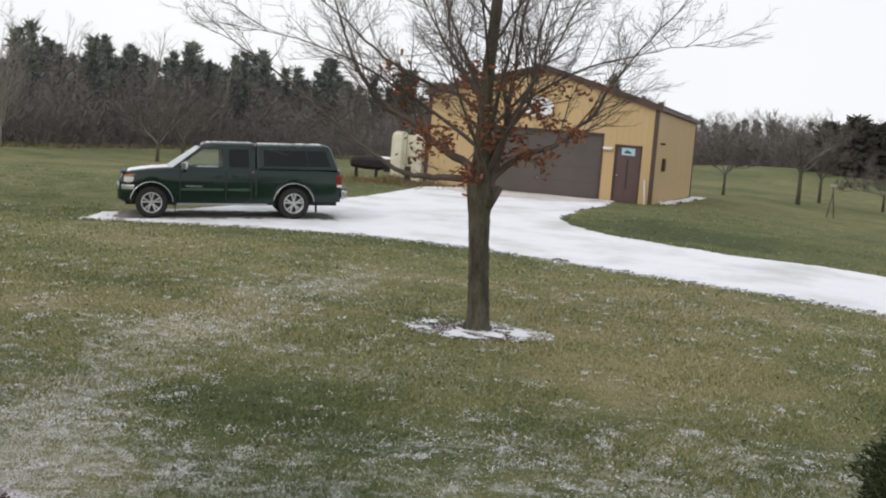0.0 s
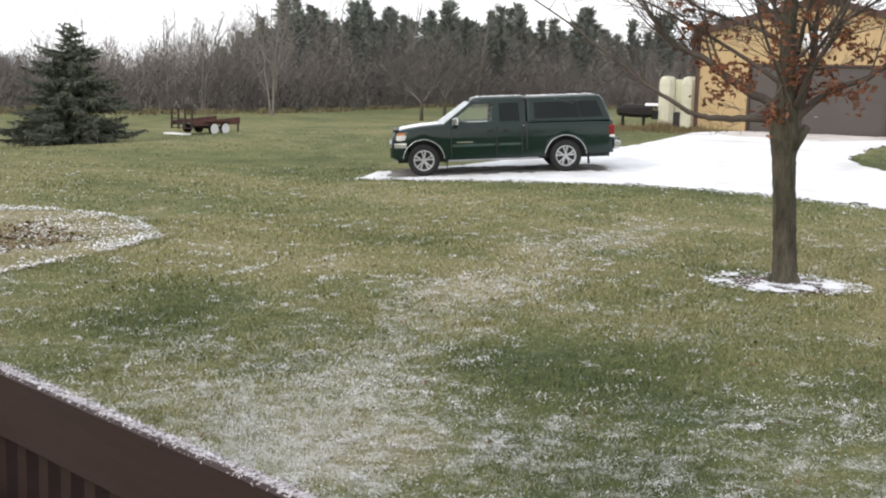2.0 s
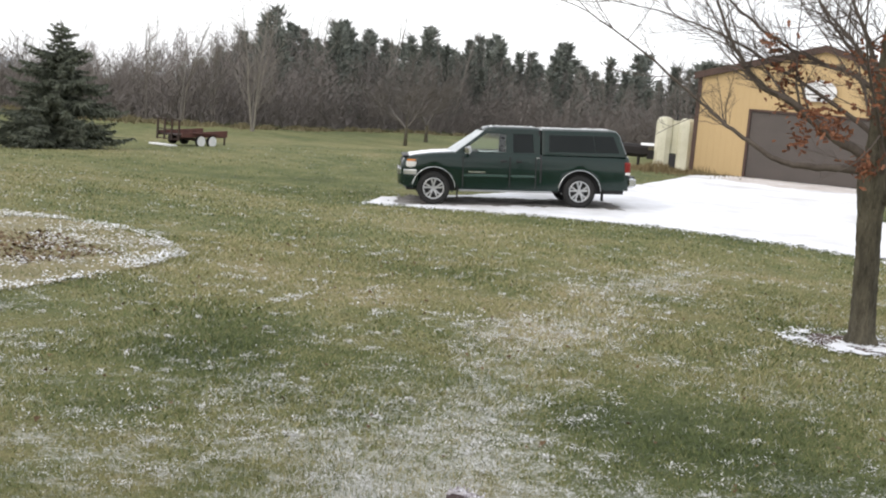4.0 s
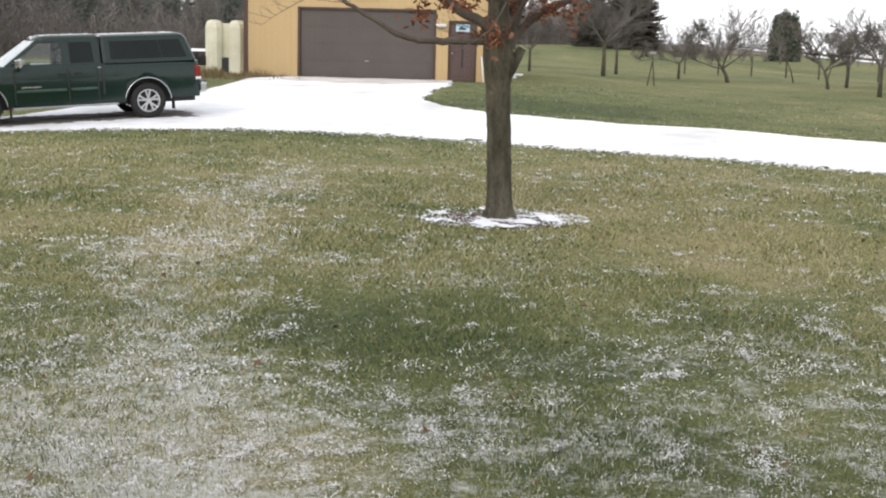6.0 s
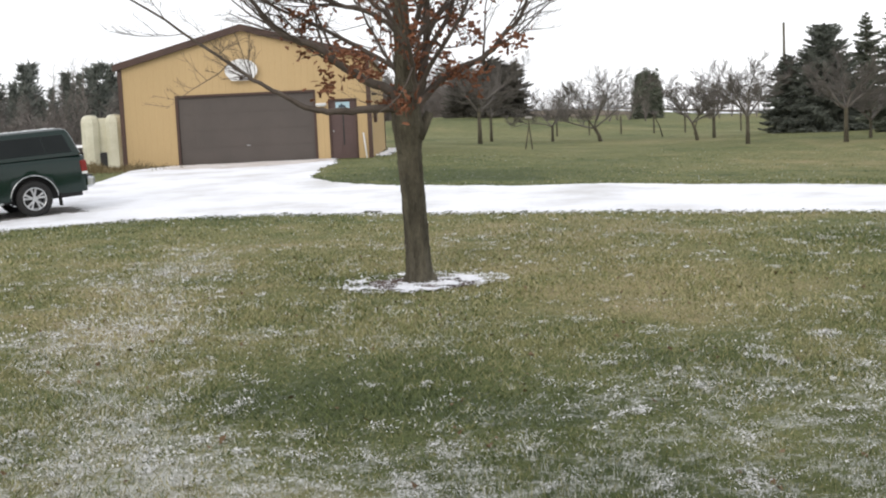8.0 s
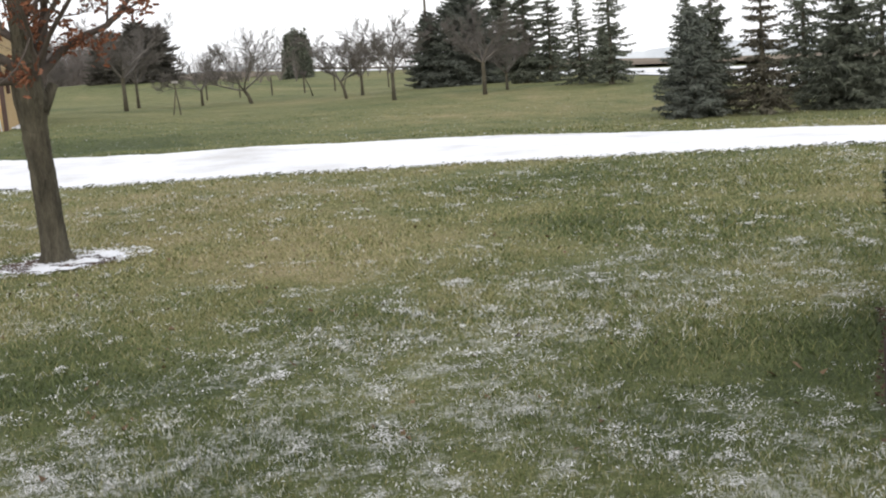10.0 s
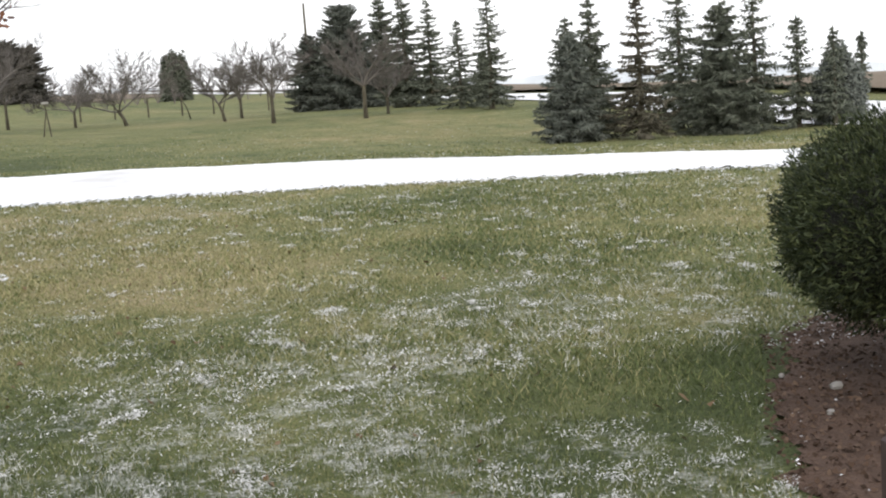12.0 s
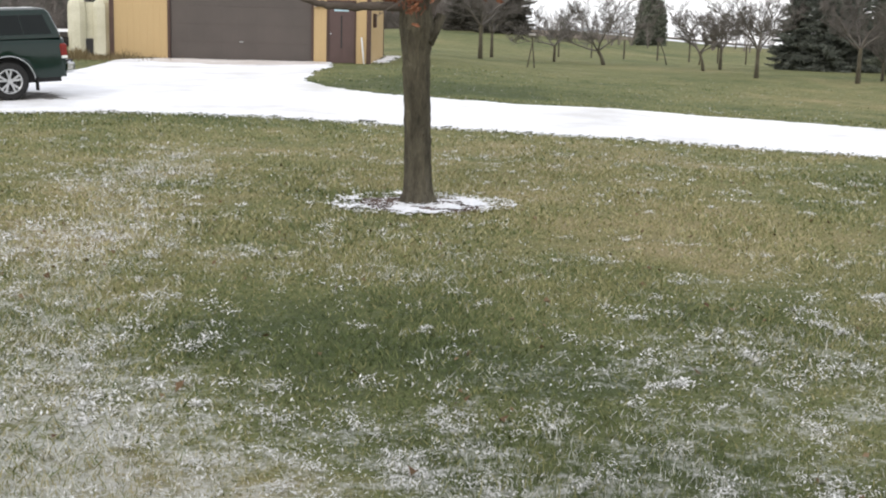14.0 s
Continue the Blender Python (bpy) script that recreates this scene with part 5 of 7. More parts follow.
# ---- pickup truck with a bed cap ----
def car_paint():
    m, nodes, links, bsdf = nodes_of("dark_green_car_paint")
    tc = nodes.new("ShaderNodeTexCoord")
    fleck = noise_node(nodes, links, tc.outputs["Object"], 300.0, 2.0)
    dirt = noise_node(nodes, links, tc.outputs["Object"], 3.0, 5.0)
    col = ramp_node(nodes, links, fleck, [(0.3, (0.0016, 0.0125, 0.009)), (0.7, (0.0036, 0.0195, 0.0145))])
    links.new(mix_node(nodes, links, math_node(nodes, links, "MULTIPLY", dirt, 0.05), col, (0.09, 0.085, 0.075)), bsdf.inputs["Base Color"])
    links.new(math_node(nodes, links, "ADD", math_node(nodes, links, "MULTIPLY", dirt, 0.22), 0.08), bsdf.inputs["Roughness"])
    bsdf.inputs["Coat Weight"].default_value = 0.25
    bsdf.inputs["Specular IOR Level"].default_value = 0.35
    return m


PAINT = car_paint()
CAR_GLASS = glass_surface("car_glass", (0.90, 0.96, 0.93))
TINT = surface("dark_tinted_glass", (0.006, 0.009, 0.009), (0.010, 0.013, 0.013), 0.30, 0.0, 3.0, 60.0, 0.0)
TINT.node_tree.nodes["Principled BSDF"].inputs["Specular IOR Level"].default_value = 0.22
CHROME = surface("chrome", (0.62, 0.63, 0.64), (0.72, 0.73, 0.74), 0.16, 1.0, 5.0, 60.0, 0.0)
ALLOY = surface("silver_alloy", (0.46, 0.47, 0.48), (0.60, 0.61, 0.62), 0.35, 0.7, 6.0, 60.0, 0.05)
LAMP_CLEAR = surface("headlamp_lens", (0.62, 0.62, 0.60), (0.78, 0.78, 0.76), 0.12, 0.0, 8.0, 60.0, 0.0, coat=0.6)
LAMP_AMBER = surface("amber_lens", (0.55, 0.17, 0.02), (0.65, 0.24, 0.03), 0.15, 0.0, 8.0, 60.0, 0.0)
LAMP_RED = surface("red_lens", (0.15, 0.010, 0.008), (0.24, 0.018, 0.012), 0.15, 0.0, 8.0, 60.0, 0.0)
SNOWY_GLASS = surface("snow_dusted_glass", (0.36, 0.40, 0.41), (0.66, 0.69, 0.71), 0.35, 0.0, 3.0, 50.0, 0.1)
# body-coloured trim painted lighter than the body to carry its reflection
MOULDING = surface("side_moulding_sheen", (0.020, 0.050, 0.040), (0.040, 0.075, 0.062), 0.25, 0.0, 3.0, 60.0, 0.0, coat=0.5)
SEAT = surface("grey_cloth", (0.05, 0.05, 0.05), (0.08, 0.08, 0.075), 0.9, 0.0, 5.0, 90.0, 0.3)
ZW, RW = 0.362, 0.362


def wheel_parts(root, x, y, sign):
    w = part("wheel", Shape().disc_prism((x, y - sign * 0.06, ZW), (0, 1, 0), 0.20, 0.12, 20), BLACK, root, "spoked alloy wheel")
    prof = [(0.235, -0.11), (0.30, -0.125), (0.338, -0.115), (RW, -0.085), (RW + 0.002, 0.0), (RW, 0.085), (0.338, 0.115), (0.30, 0.125), (0.235, 0.11)]
    s = Shape()
    rings = []
    for k in range(33):
        a = 2 * math.pi * k / 32
        rings.append([(x + r * math.cos(a), y + q, ZW + r * math.sin(a)) for r, q in prof])
    s.loft(rings, closed=False, caps=False)
    part("tyre", s, RUBBER, w, smooth=True)
    s = Shape()
    ring = [(0.240, 0.10), (0.235, 0.116), (0.219, 0.116), (0.210, 0.09), (0.215, -0.08)]
    rows = []
    for k in range(33):
        a = 2 * math.pi * k / 32
        rows.append([(x + r * math.cos(a), y + sign * q, ZW + r * math.sin(a)) for r, q in ring])
    s.loft(rows, closed=False, caps=False)
    part("rim", s, ALLOY, w, smooth=True)
    for k in range(10):
        # five pairs of slim spokes that spread towards the rim
        a = 2 * math.pi * (k // 2) / 5 + 0.3 + (-0.10 if k % 2 else 0.10)
        lean = -0.12 if k % 2 else 0.12
        rows = []
        for r, hw, q in ((0.03, 0.018, 0.080), (0.10, 0.017, 0.092), (0.218, 0.021, 0.094)):
            t = a + lean * r / 0.218
            u, v = (math.cos(t), math.sin(t)), (-math.sin(t), math.cos(t))
            rows.append([(x + r * u[0] + e * v[0], y + sign * (q + dq), ZW + r * u[1] + e * v[1]) for e, dq in ((-hw, -0.03), (-hw, 0.0), (hw, 0.0), (hw, -0.03))])
        part("spoke", Shape().loft(rows, True, True), ALLOY, w)
    part("hub_cap", Shape().disc_prism((x, y + sign * 0.09, ZW), (0, 1, 0), 0.055, 0.06, 16), ALLOY, w)


def build_truck():
    root = thing("pickup_truck", pose(-7.01, 8.27, gz(-7.0, 8.0) + 0.03, 0, 3.4, 211), "dark green pickup truck with matching bed cap, snowy hood", "pickup truck")
    root.scale = (1.06, 1.06, 1.06)
    xf = 3.26

    def zb(x):
        z = 0.36 if 0.3 < x < 2.9 else (0.40 if x <= 0.3 else 0.42)
        for xw in (0.0, xf):
            q = 0.455 ** 2 - (x - xw) ** 2
            if q > 0:
                z = max(z, ZW + 0.0 + math.sqrt(q))
        return z

    def zt(x):
        return float(np.interp(x, [-1.2, 0.9, 2.6, 2.85, 3.3, 3.74, 3.90, 3.98], [1.15, 1.16, 1.17, 1.17, 1.14, 1.08, 1.02, 0.92]))

    def hw(x):
        return float(np.interp(x, [-1.12, -1.0, -0.6, 3.2, 3.6, 3.84, 3.98], [0.88, 0.91, 0.93, 0.93, 0.90, 0.84, 0.74]))

    xs = sorted(set([round(v, 4) for v in np.concatenate([np.linspace(-1.10, 3.98, 60), np.linspace(-0.48, 0.48, 25), xf + np.linspace(-0.48, 0.48, 25)])]))
    rows = []
    for x in xs:
        w, t, b = hw(x), zt(x), zb(x)
        m1, m2 = max(0.60, b + 0.02), max(0.84, b + 0.03)
        half = [(w - 0.035, b), (w - 0.005, m1), (w, m2), (w - 0.012, max(m2 + 0.01, t - 0.12)), (w - 0.05, t - 0.03), (w - 0.11, t - 0.002), (w - 0.3, t + 0.012), (0.0, t + 0.022)]
        rows.append([(x, y, z) for y, z in half] + [(x, -y, z) for y, z in half[-2::-1]])
    part("body", Shape().loft(rows, closed=False, caps=True), PAINT, root, smooth=True)
    part("chassis", Shape().box(-1.05, 3.85, -0.62, 0.62, 0.30, 0.95), BLACK, root)
    for xw in (0.0, xf):
        part("axle", Shape().tube([(xw, -0.8, ZW), (xw, 0.8, ZW)], 0.05, 8), BLACK, root)
        for sg in (-1, 1):
            wheel_parts(root, xw, sg * 0.80, sg)
            pts = [(xw + 0.475 * math.cos(a), sg * (hw(xw) - 0.004), ZW + 0.475 * math.sin(a)) for a in np.linspace(radians(2), radians(178), 22)]
            part("arch_trim", Shape().tube(pts, 0.0105, 6), CHROME, root, smooth=True)
            part("mud_flap", Shape().box(xw - 0.54, xw - 0.52, *sorted((sg * 0.70, sg * 0.92)), 0.16, 0.44, 0.004), RUBBER, root)
    # cab shell above the belt
    def yy(z):
        return float(np.interp(z, [1.15, 1.64], [0.835, 0.68]))

    def front(z):
        return float(np.interp(z, [1.15, 1.66], [2.82, 2.13]))

    for sg in (-1, 1):
        s = Shape()

        def panel(pts, out=0.0):
            n = [(x, sg * (yy(z) + out), z) for x, z in pts]
            m = [(x, sg * (yy(z) + out - 0.05), z) for x, z in pts]
            s.loft([n, m] if sg > 0 else [m, n], True, True)

        panel([(2.82, 1.15), (front(1.66), 1.66), (front(1.66) - 0.10, 1.66), (2.64, 1.2), (2.6, 1.15)])
        panel([(2.64, 1.15), (2.64, 1.195), (0.9, 1.195), (0.9, 1.15)])
        panel([(front(1.6) + 0.02, 1.60), (front(1.66), 1.67), (0.9, 1.67), (0.9, 1.60)])
        panel([(1.66, 1.195), (1.66, 1.60), (1.50, 1.60), (1.50, 1.195)])
        panel([(1.04, 1.195), (1.06, 1.60), (0.9, 1.60), (0.9, 1.195)])
        part("window_frame", s, PAINT, root)
        for pts, mm, nm in (([(2.60, 1.20), (front(1.595) - 0.05, 1.598), (1.665, 1.598), (1.665, 1.20)], CAR_GLASS, "door_window"), ([(1.495, 1.20), (1.495, 1.598), (1.065, 1.598), (1.045, 1.20)], TINT, "rear_window")):
            g = Shape()
            n = [(x, sg * (yy(z) - 0.012), z) for x, z in pts]
            m = [(x, sg * (yy(z) - 0.018), z) for x, z in pts]
            g.loft([n, m] if sg > 0 else [m, n], True, True)
            ob = part(nm, g, mm, root)
            ob.visible_shadow = mm is not CAR_GLASS
        # seams, handles, mouldings
        for x in (2.62, 1.58, 1.0):
            part("door_seam", Shape().box(x - 0.010, x + 0.010, *sorted((sg * 0.89, sg * 0.934)), 0.42, 1.10), BLACK, root)
        for x0, x1 in ((1.62, 2.60), (1.02, 1.55)):
            part("side_moulding", Shape().box(x0, x1, *sorted((sg * 0.92, sg * 0.952)), 0.645, 0.70, 0.010), MOULDING, root)
        gap = [(0.888, 0.42), (0.928, 0.60), (0.934, 0.84), (0.922, 1.03), (0.885, 1.12), (0.845, 1.16)]
        gap = gap if sg > 0 else gap[::-1]
        part("bed_gap", Shape().loft([[(0.905, sg * (y + 0.003), z) for y, z in gap], [(0.868, sg * (y + 0.003), z) for y, z in gap]], closed=False, caps=False), BLACK, root, "dark gap between cab and bed")
        part("badge", Shape().box(2.12, 2.50, *sorted((sg * 0.93, sg * 0.938)), 0.735, 0.765), CHROME, root)
        part("badge", Shape().box(0.93, 0.99, *sorted((sg * 0.90, sg * 0.926)), 1.075, 1.10), CHROME, root)
        for x in (1.72, 1.38):
            part("door_handle", Shape().box(x - 0.07, x + 0.07, *sorted((sg * 0.92, sg * 0.955)), 0.985, 1.02, 0.008), BLACK, root)
        part("running_board", Shape().box(0.62, 2.70, *sorted((sg * 0.78, sg * 0.96)), 0.315, 0.355, 0.012), STEEL, root, "bright running board with snow")
        mir = part("mirror", Shape().box(2.46, 2.56, *sorted((sg * 0.96, sg * 1.14)), 1.14, 1.32, 0.03), CHROME, root)
        part("mirror_cap", Shape().box(2.555, 2.60, *sorted((sg * 0.97, sg * 1.13)), 1.155, 1.305, 0.02), CHROME, mir)
        part("mirror_arm", Shape().box(2.48, 2.54, *sorted((sg * 0.84, sg * 0.98)), 1.16, 1.20, 0.01), BLACK, mir)
        lamp = part("headlight", Shape().box(3.60, 3.875, *sorted((sg * 0.54, sg * 0.880)), 0.79, 0.985, 0.05), LAMP_CLEAR, root)
        part("turn_signal", Shape().box(3.66, 3.86, *sorted((sg * 0.72, sg * 0.884)), 0.952, 0.992, 0.015), LAMP_AMBER, lamp)
        tl = part("tail_light", Shape().box(-1.13, -1.00, *sorted((sg * 0.76, sg * 0.920)), 0.80, 1.04, 0.02), LAMP_RED, root)
        part("reverse_lens", Shape().box(-1.133, -1.015, *sorted((sg * 0.765, sg * 0.922)), 0.755, 0.81, 0.012), LAMP_CLEAR, tl)
    # roof and glass
    outline = lambda x0, x1, w, z, r=0.12: [(x1 - r, w, z), (x1, w - r, z), (x1, -w + r, z), (x1 - r, -w, z), (x0 + 0.03, -w, z), (x0, -w + 0.05, z), (x0, w - 0.05, z), (x0 + 0.03, w, z)]
    s = Shape().loft([outline(0.9, front(1.64), 0.68, 1.64), outline(0.9, front(1.68), 0.67, 1.69), outline(0.9, front(1.72) - 0.05, 0.60, 1.74), outline(1.0, 1.9, 0.4, 1.765)], True, True)
    part("cab_roof", s, PAINT, root, smooth=True)
    g = Shape()
    rows = []
    for e in np.linspace(-1, 1, 9):
        bow = 0.16 * (1 - e * e)
        rows.append([(2.81 + bow, 0.78 * e, 1.165), (2.16 + bow * 0.6, 0.645 * e, 1.655), (2.13 + bow * 0.6, 0.645 * e, 1.65), (2.77 + bow, 0.78 * e, 1.16)])
    g.loft(rows, True, True)
    part("windscreen", g, SNOWY_GLASS, root, "windscreen dusted with snow", smooth=False)
    part("back_panel", Shape().box(0.88, 0.93, -0.70, 0.70, 1.15, 1.68), BLACK, root)
    part("dashboard", Shape().box(2.25, 2.72, -0.74, 0.74, 1.165, 1.21, 0.02), BLACK, root)
    for y in (0.36, -0.36):
        part("headrest", Shape().box(1.58, 1.68, y - 0.14, y + 0.14, 1.30, 1.47, 0.04), SEAT, root)
        part("seat_back", Shape().box(1.55, 1.68, y - 0.24, y + 0.24, 1.16, 1.30, 0.04), SEAT, root)
    # bed cap
    rows = []
    for z, x0, x1, w in ((1.155, -1.06, 0.86, 0.875), (1.20, -1.05, 0.86, 0.87), (1.62, -0.90, 0.86, 0.755), (1.70, -0.84, 0.86, 0.715), (1.735, -0.76, 0.84, 0.62), (1.75, -0.6, 0.75, 0.4)):
        rows.append(outline(x0, x1, w, z, 0.05))
    cap = part("bed_cap", Shape().loft(rows, True, True), PAINT, root, "green fibreglass bed cap with dark windows")
    cy = lambda z: float(np.interp(z, [1.20, 1.62], [0.872, 0.757]))
    for sg in (-1, 1):
        for pts in ([(0.70, 1.24), (0.70, 1.60), (-0.28, 1.60), (-0.34, 1.24)], [(-0.36, 1.24), (-0.30, 1.60), (-0.74, 1.60), (-0.87, 1.24)]):
            g = Shape()
            n = [(x, sg * (cy(z) + 0.010), z) for x, z in pts]
            m = [(x, sg * (cy(z) - 0.02), z) for x, z in pts]
            g.loft([n, m] if sg > 0 else [m, n], True, True)
            part("cap_window", g, TINT, cap)
    part("cap_hatch", Shape().loft([[(-1.065, 0.7, 1.22), (-0.935, 0.64, 1.6), (-0.935, -0.64, 1.6), (-1.065, -0.7, 1.22)], [(-1.03, 0.7, 1.22), (-0.90, 0.64, 1.6), (-0.90, -0.64, 1.6), (-1.03, -0.7, 1.22)]], True, True), TINT, cap)
    # bumpers and grille
    NOSE = [(3.64, 0.905), (3.90, 0.83), (4.02, 0.55), (4.04, 0), (4.02, -0.55), (3.90, -0.83), (3.64, -0.905)]
    part("front_bumper", Shape().loft([[(x, y, z) for x, y in NOSE] for z in (0.42, 0.50, 0.64, 0.66)], closed=False, caps=True), PAINT, root, smooth=True)
    part("bumper_face", Shape().loft([[(x + 0.006, y * 1.006, z) for x, y in NOSE] for z in (0.66, 0.67, 0.745, 0.765)], closed=False, caps=True), STEEL, root, "bright upper face of the bumper", smooth=True)
    part("bumper_strip", Shape().box(3.88, 4.05, -0.5, 0.5, 0.75, 0.785, 0.01), CHROME, root)
    part("bumper_valance", Shape().box(3.55, 3.94, -0.86, 0.86, 0.36, 0.66, 0.05), PAINT, root)
    part("grille", Shape().box(3.88, 3.97, -0.48, 0.48, 0.80, 0.97, 0.02), BLACK, root)
    for k in range(3):
        part("grille_bar", Shape().box(3.965, 3.98, -0.46, 0.46, 0.82 + 0.05 * k, 0.835 + 0.05 * k, 0.004), CHROME, root)
    rb = part("rear_bumper", Shape().box(-1.28, -1.08, -0.88, 0.88, 0.47, 0.70, 0.05), CHROME, root)
    part("bumper_step", Shape().box(-1.27, -1.10, -0.8, 0.8, 0.70, 0.72, 0.006), BLACK, rb)
    part("hood_guard", Shape().box(3.80, 3.95, -0.74, 0.74, 1.03, 1.075, 0.015), BLACK, root)
    # snow lying on hood and roofs
    for nm, x0, x1, w, zf, lift in (("hood_snow", 2.86, 3.80, 0.76, zt, 0.026), ("roof_snow", 0.95, 2.0, 0.5, lambda x: 1.76, 0.004), ("cap_snow", -0.7, 0.8, 0.5, lambda x: 1.742, 0.008)):
        rng = np.random.RandomState(len(nm))
        n, k = 26, 12
        g = Shape()
        g.loft([[(x, y, zf(x) + lift + rng.uniform(-0.006, 0.006) - (0.05 if abs(y) > w * 0.92 else 0.012 * (y / w) ** 2)) for y in np.linspace(-w, w, k)] for x in np.linspace(x0, x1, n)], closed=False, caps=False)
        part(nm, g, SNOW, root, "thin snow", smooth=True)


build_truck()
WET_GRAVEL = surface("bare_gravel_with_thin_snow", (0.13, 0.115, 0.10), (0.46, 0.45, 0.44), 0.9, 0.0, 1.6, 30.0, 0.4, 0.02, spread=(0.40, 0.72))
under = [(-7.01 - 0.857 * a + 0.515 * b, 8.27 - 0.515 * a - 0.857 * b) for a, b in ((-1.3, -0.8), (1.5, -0.95), (4.2, -0.9), (4.5, 0.2), (4.2, 1.15), (1.5, 1.2), (-1.2, 1.0))]
tagged(part("bare_gravel", draped("bare_gravel", under, 0.09, 0.046, WET_GRAVEL, 0.25, 18), WET_GRAVEL), "bare gravel sheltered from snow under the pickup", "gravel", kind="structure")


# ---- beside the garage ----
def build_tank():
    x, y = -9.75, 25.6
    root = thing("storage_tank", pose(x, y, gz(x, y), 0, 0, 8), "upright cream fibreglass tank halves weathered beside the garage", "tank")
    for k, (x0, x1) in enumerate(((-0.72, -0.13), (0.13, 0.72))):
        rows = []
        for z, q in ((0.0, 0.05), (0.06, 0.0), (1.7, 0.0), (1.86, 0.03), (1.95, 0.10), (1.98, 0.22)):
            a, b, d = x0 + q, x1 - q, 0.42 - q
            e = 0.16
            rows.append([(a + e, -d, z), (b - e, -d, z), (b, -d + e, z), (b, d - e, z), (b - e, d, z), (a + e, d, z), (a, d - e, z), (a, -d + e, z)])
        part("tank_half", Shape().loft(rows, True, True), CREAM, root, smooth=False)
    part("joint_web", Shape().box(-0.14, 0.14, -0.10, 0.30, 0.62, 1.86, 0.01), CREAM, root)
    # black block stands in for the dark hole between the halves
    part("dark_hole", Shape().box(-0.15, 0.15, -0.25, 0.2, 0.05, 0.60, 0.03), BLACK, root)
    part("vent", Shape().tube([(0, 0, 1.85), (0, 0, 2.02), (0.02, -0.04, 2.06)], [0.035, 0.03, 0.04], 10), BLACK, root)


build_tank()


SOOT = surface("sooty_black_steel", (0.006, 0.005, 0.005), (0.018, 0.013, 0.011), 0.75, 0.0, 3.0, 40.0, 0.4)


def build_trough():
    x, y = -11.3, 25.2
    root = thing("barrel_smoker", pose(x, y, gz(x, y), 0, 0, 14), "black barrel smoker on legs with snow on its lid", "smoker")
    rings = []
    for xx, half, lo, hi in ((-0.74, 0.16, 0.50, 0.74), (-0.66, 0.24, 0.42, 0.80), (-0.2, 0.27, 0.37, 0.84), (0.45, 0.27, 0.36, 0.84), (0.62, 0.25, 0.40, 0.82)):
        rings.append([(xx, -half, lo + 0.12), (xx, -half * 0.6, lo), (xx, half * 0.6, lo), (xx, half, lo + 0.12), (xx, half, hi - 0.10), (xx, half * 0.55, hi), (xx, -half * 0.55, hi), (xx, -half, hi - 0.10)])
    part("barrel", Shape().loft(rings, True, True), SOOT, root)
    part("lid", Shape().loft([[(xx, 0.285 * math.cos(a), 0.61 + 0.255 * math.sin(a)) for a in np.linspace(0.2, math.pi - 0.2, 9)] for xx in (-0.5, 0.4)], closed=False, caps=False), SOOT, root, smooth=True)
    part("firebox", Shape().box(0.6, 1.0, -0.2, 0.2, 0.32, 0.66, 0.02), SOOT, root)
    for xx, yy_ in ((-0.5, -0.2), (-0.5, 0.2), (0.3, -0.2), (0.3, 0.2)):
        part("leg", Shape().tube([(xx, yy_, -0.02), (xx, yy_ * 0.8, 0.45)], 0.045, 6), SOOT, root)
    part("lid_snow", Shape().loft([[(xx, 0.2 * math.cos(a), 0.735 + 0.19 * math.sin(a)) for a in np.linspace(0.5, math.pi - 0.5, 7)] for xx in np.linspace(0.35, 0.9, 5)], closed=False, caps=False), SNOW, root, smooth=True)


build_trough()
WEED = leaf_surface("dry_weeds", [(0.2, (0.12, 0.09, 0.045)), (0.6, (0.22, 0.17, 0.09)), (0.9, (0.33, 0.27, 0.16))], 0.9)


def blades(rng, xy, height, width, lean, z0=None):
    """Upright tapering blades as two triangles each."""
    n = len(xy)
    z = ground_z(xy[:, 0], xy[:, 1]) if z0 is None else z0
    base = np.column_stack([xy, z - 0.005])
    a = rng.uniform(0, 2 * np.pi, n)
    side = np.column_stack([np.cos(a), np.sin(a), np.zeros(n)]) * (width * 0.5)[:, None]
    b = rng.uniform(0, 2 * np.pi, n)
    tilt = np.column_stack([np.cos(b), np.sin(b), np.zeros(n)]) * (height * lean * rng.uniform(0.2, 1.0, n))[:, None]
    up = np.column_stack([np.zeros(n), np.zeros(n), height])
    mid = base + up * 0.55 + tilt * 0.35
    tip = base + up * (1 - 0.25 * lean) + tilt
    v = np.stack([base - side, base + side, mid + side * 0.75, mid - side * 0.75, tip], 1).reshape(-1, 3)
    k = np.arange(n)[:, None] * 5
    t = np.concatenate([k + [0, 1, 2], k + [0, 2, 3], k + [3, 2, 4]])
    return v, t


rng_w = np.random.RandomState(33)
wx = np.concatenate([rng_w.normal(-9.4, 0.9, 2600), rng_w.uniform(-8.9, -7.2, 900), rng_w.normal(-10.5, 1.5, 1200)])
wy = np.concatenate([rng_w.normal(23.6, 0.8, 2600), rng_w.uniform(24.2, 24.85, 900), rng_w.normal(22.5, 1.0, 1200)])
v, t = blades(rng_w, np.column_stack([wx, wy]), np.concatenate([rng_w.uniform(0.06, 0.34, 2600) * (0.7 + 0.5 * wobble(wx[:2600], wy[:2600], 2.5, 77)), rng_w.uniform(0.03, 0.10, 900), rng_w.uniform(0.04, 0.2, 1200)]), np.full(len(wx), 0.022), 0.5)
tagged(part("dry_weeds", raw_mesh("dry_weeds", v, t, WEED), WEED), "tufts of dry straw-coloured weeds beside the drive", "weeds", kind="stuff")


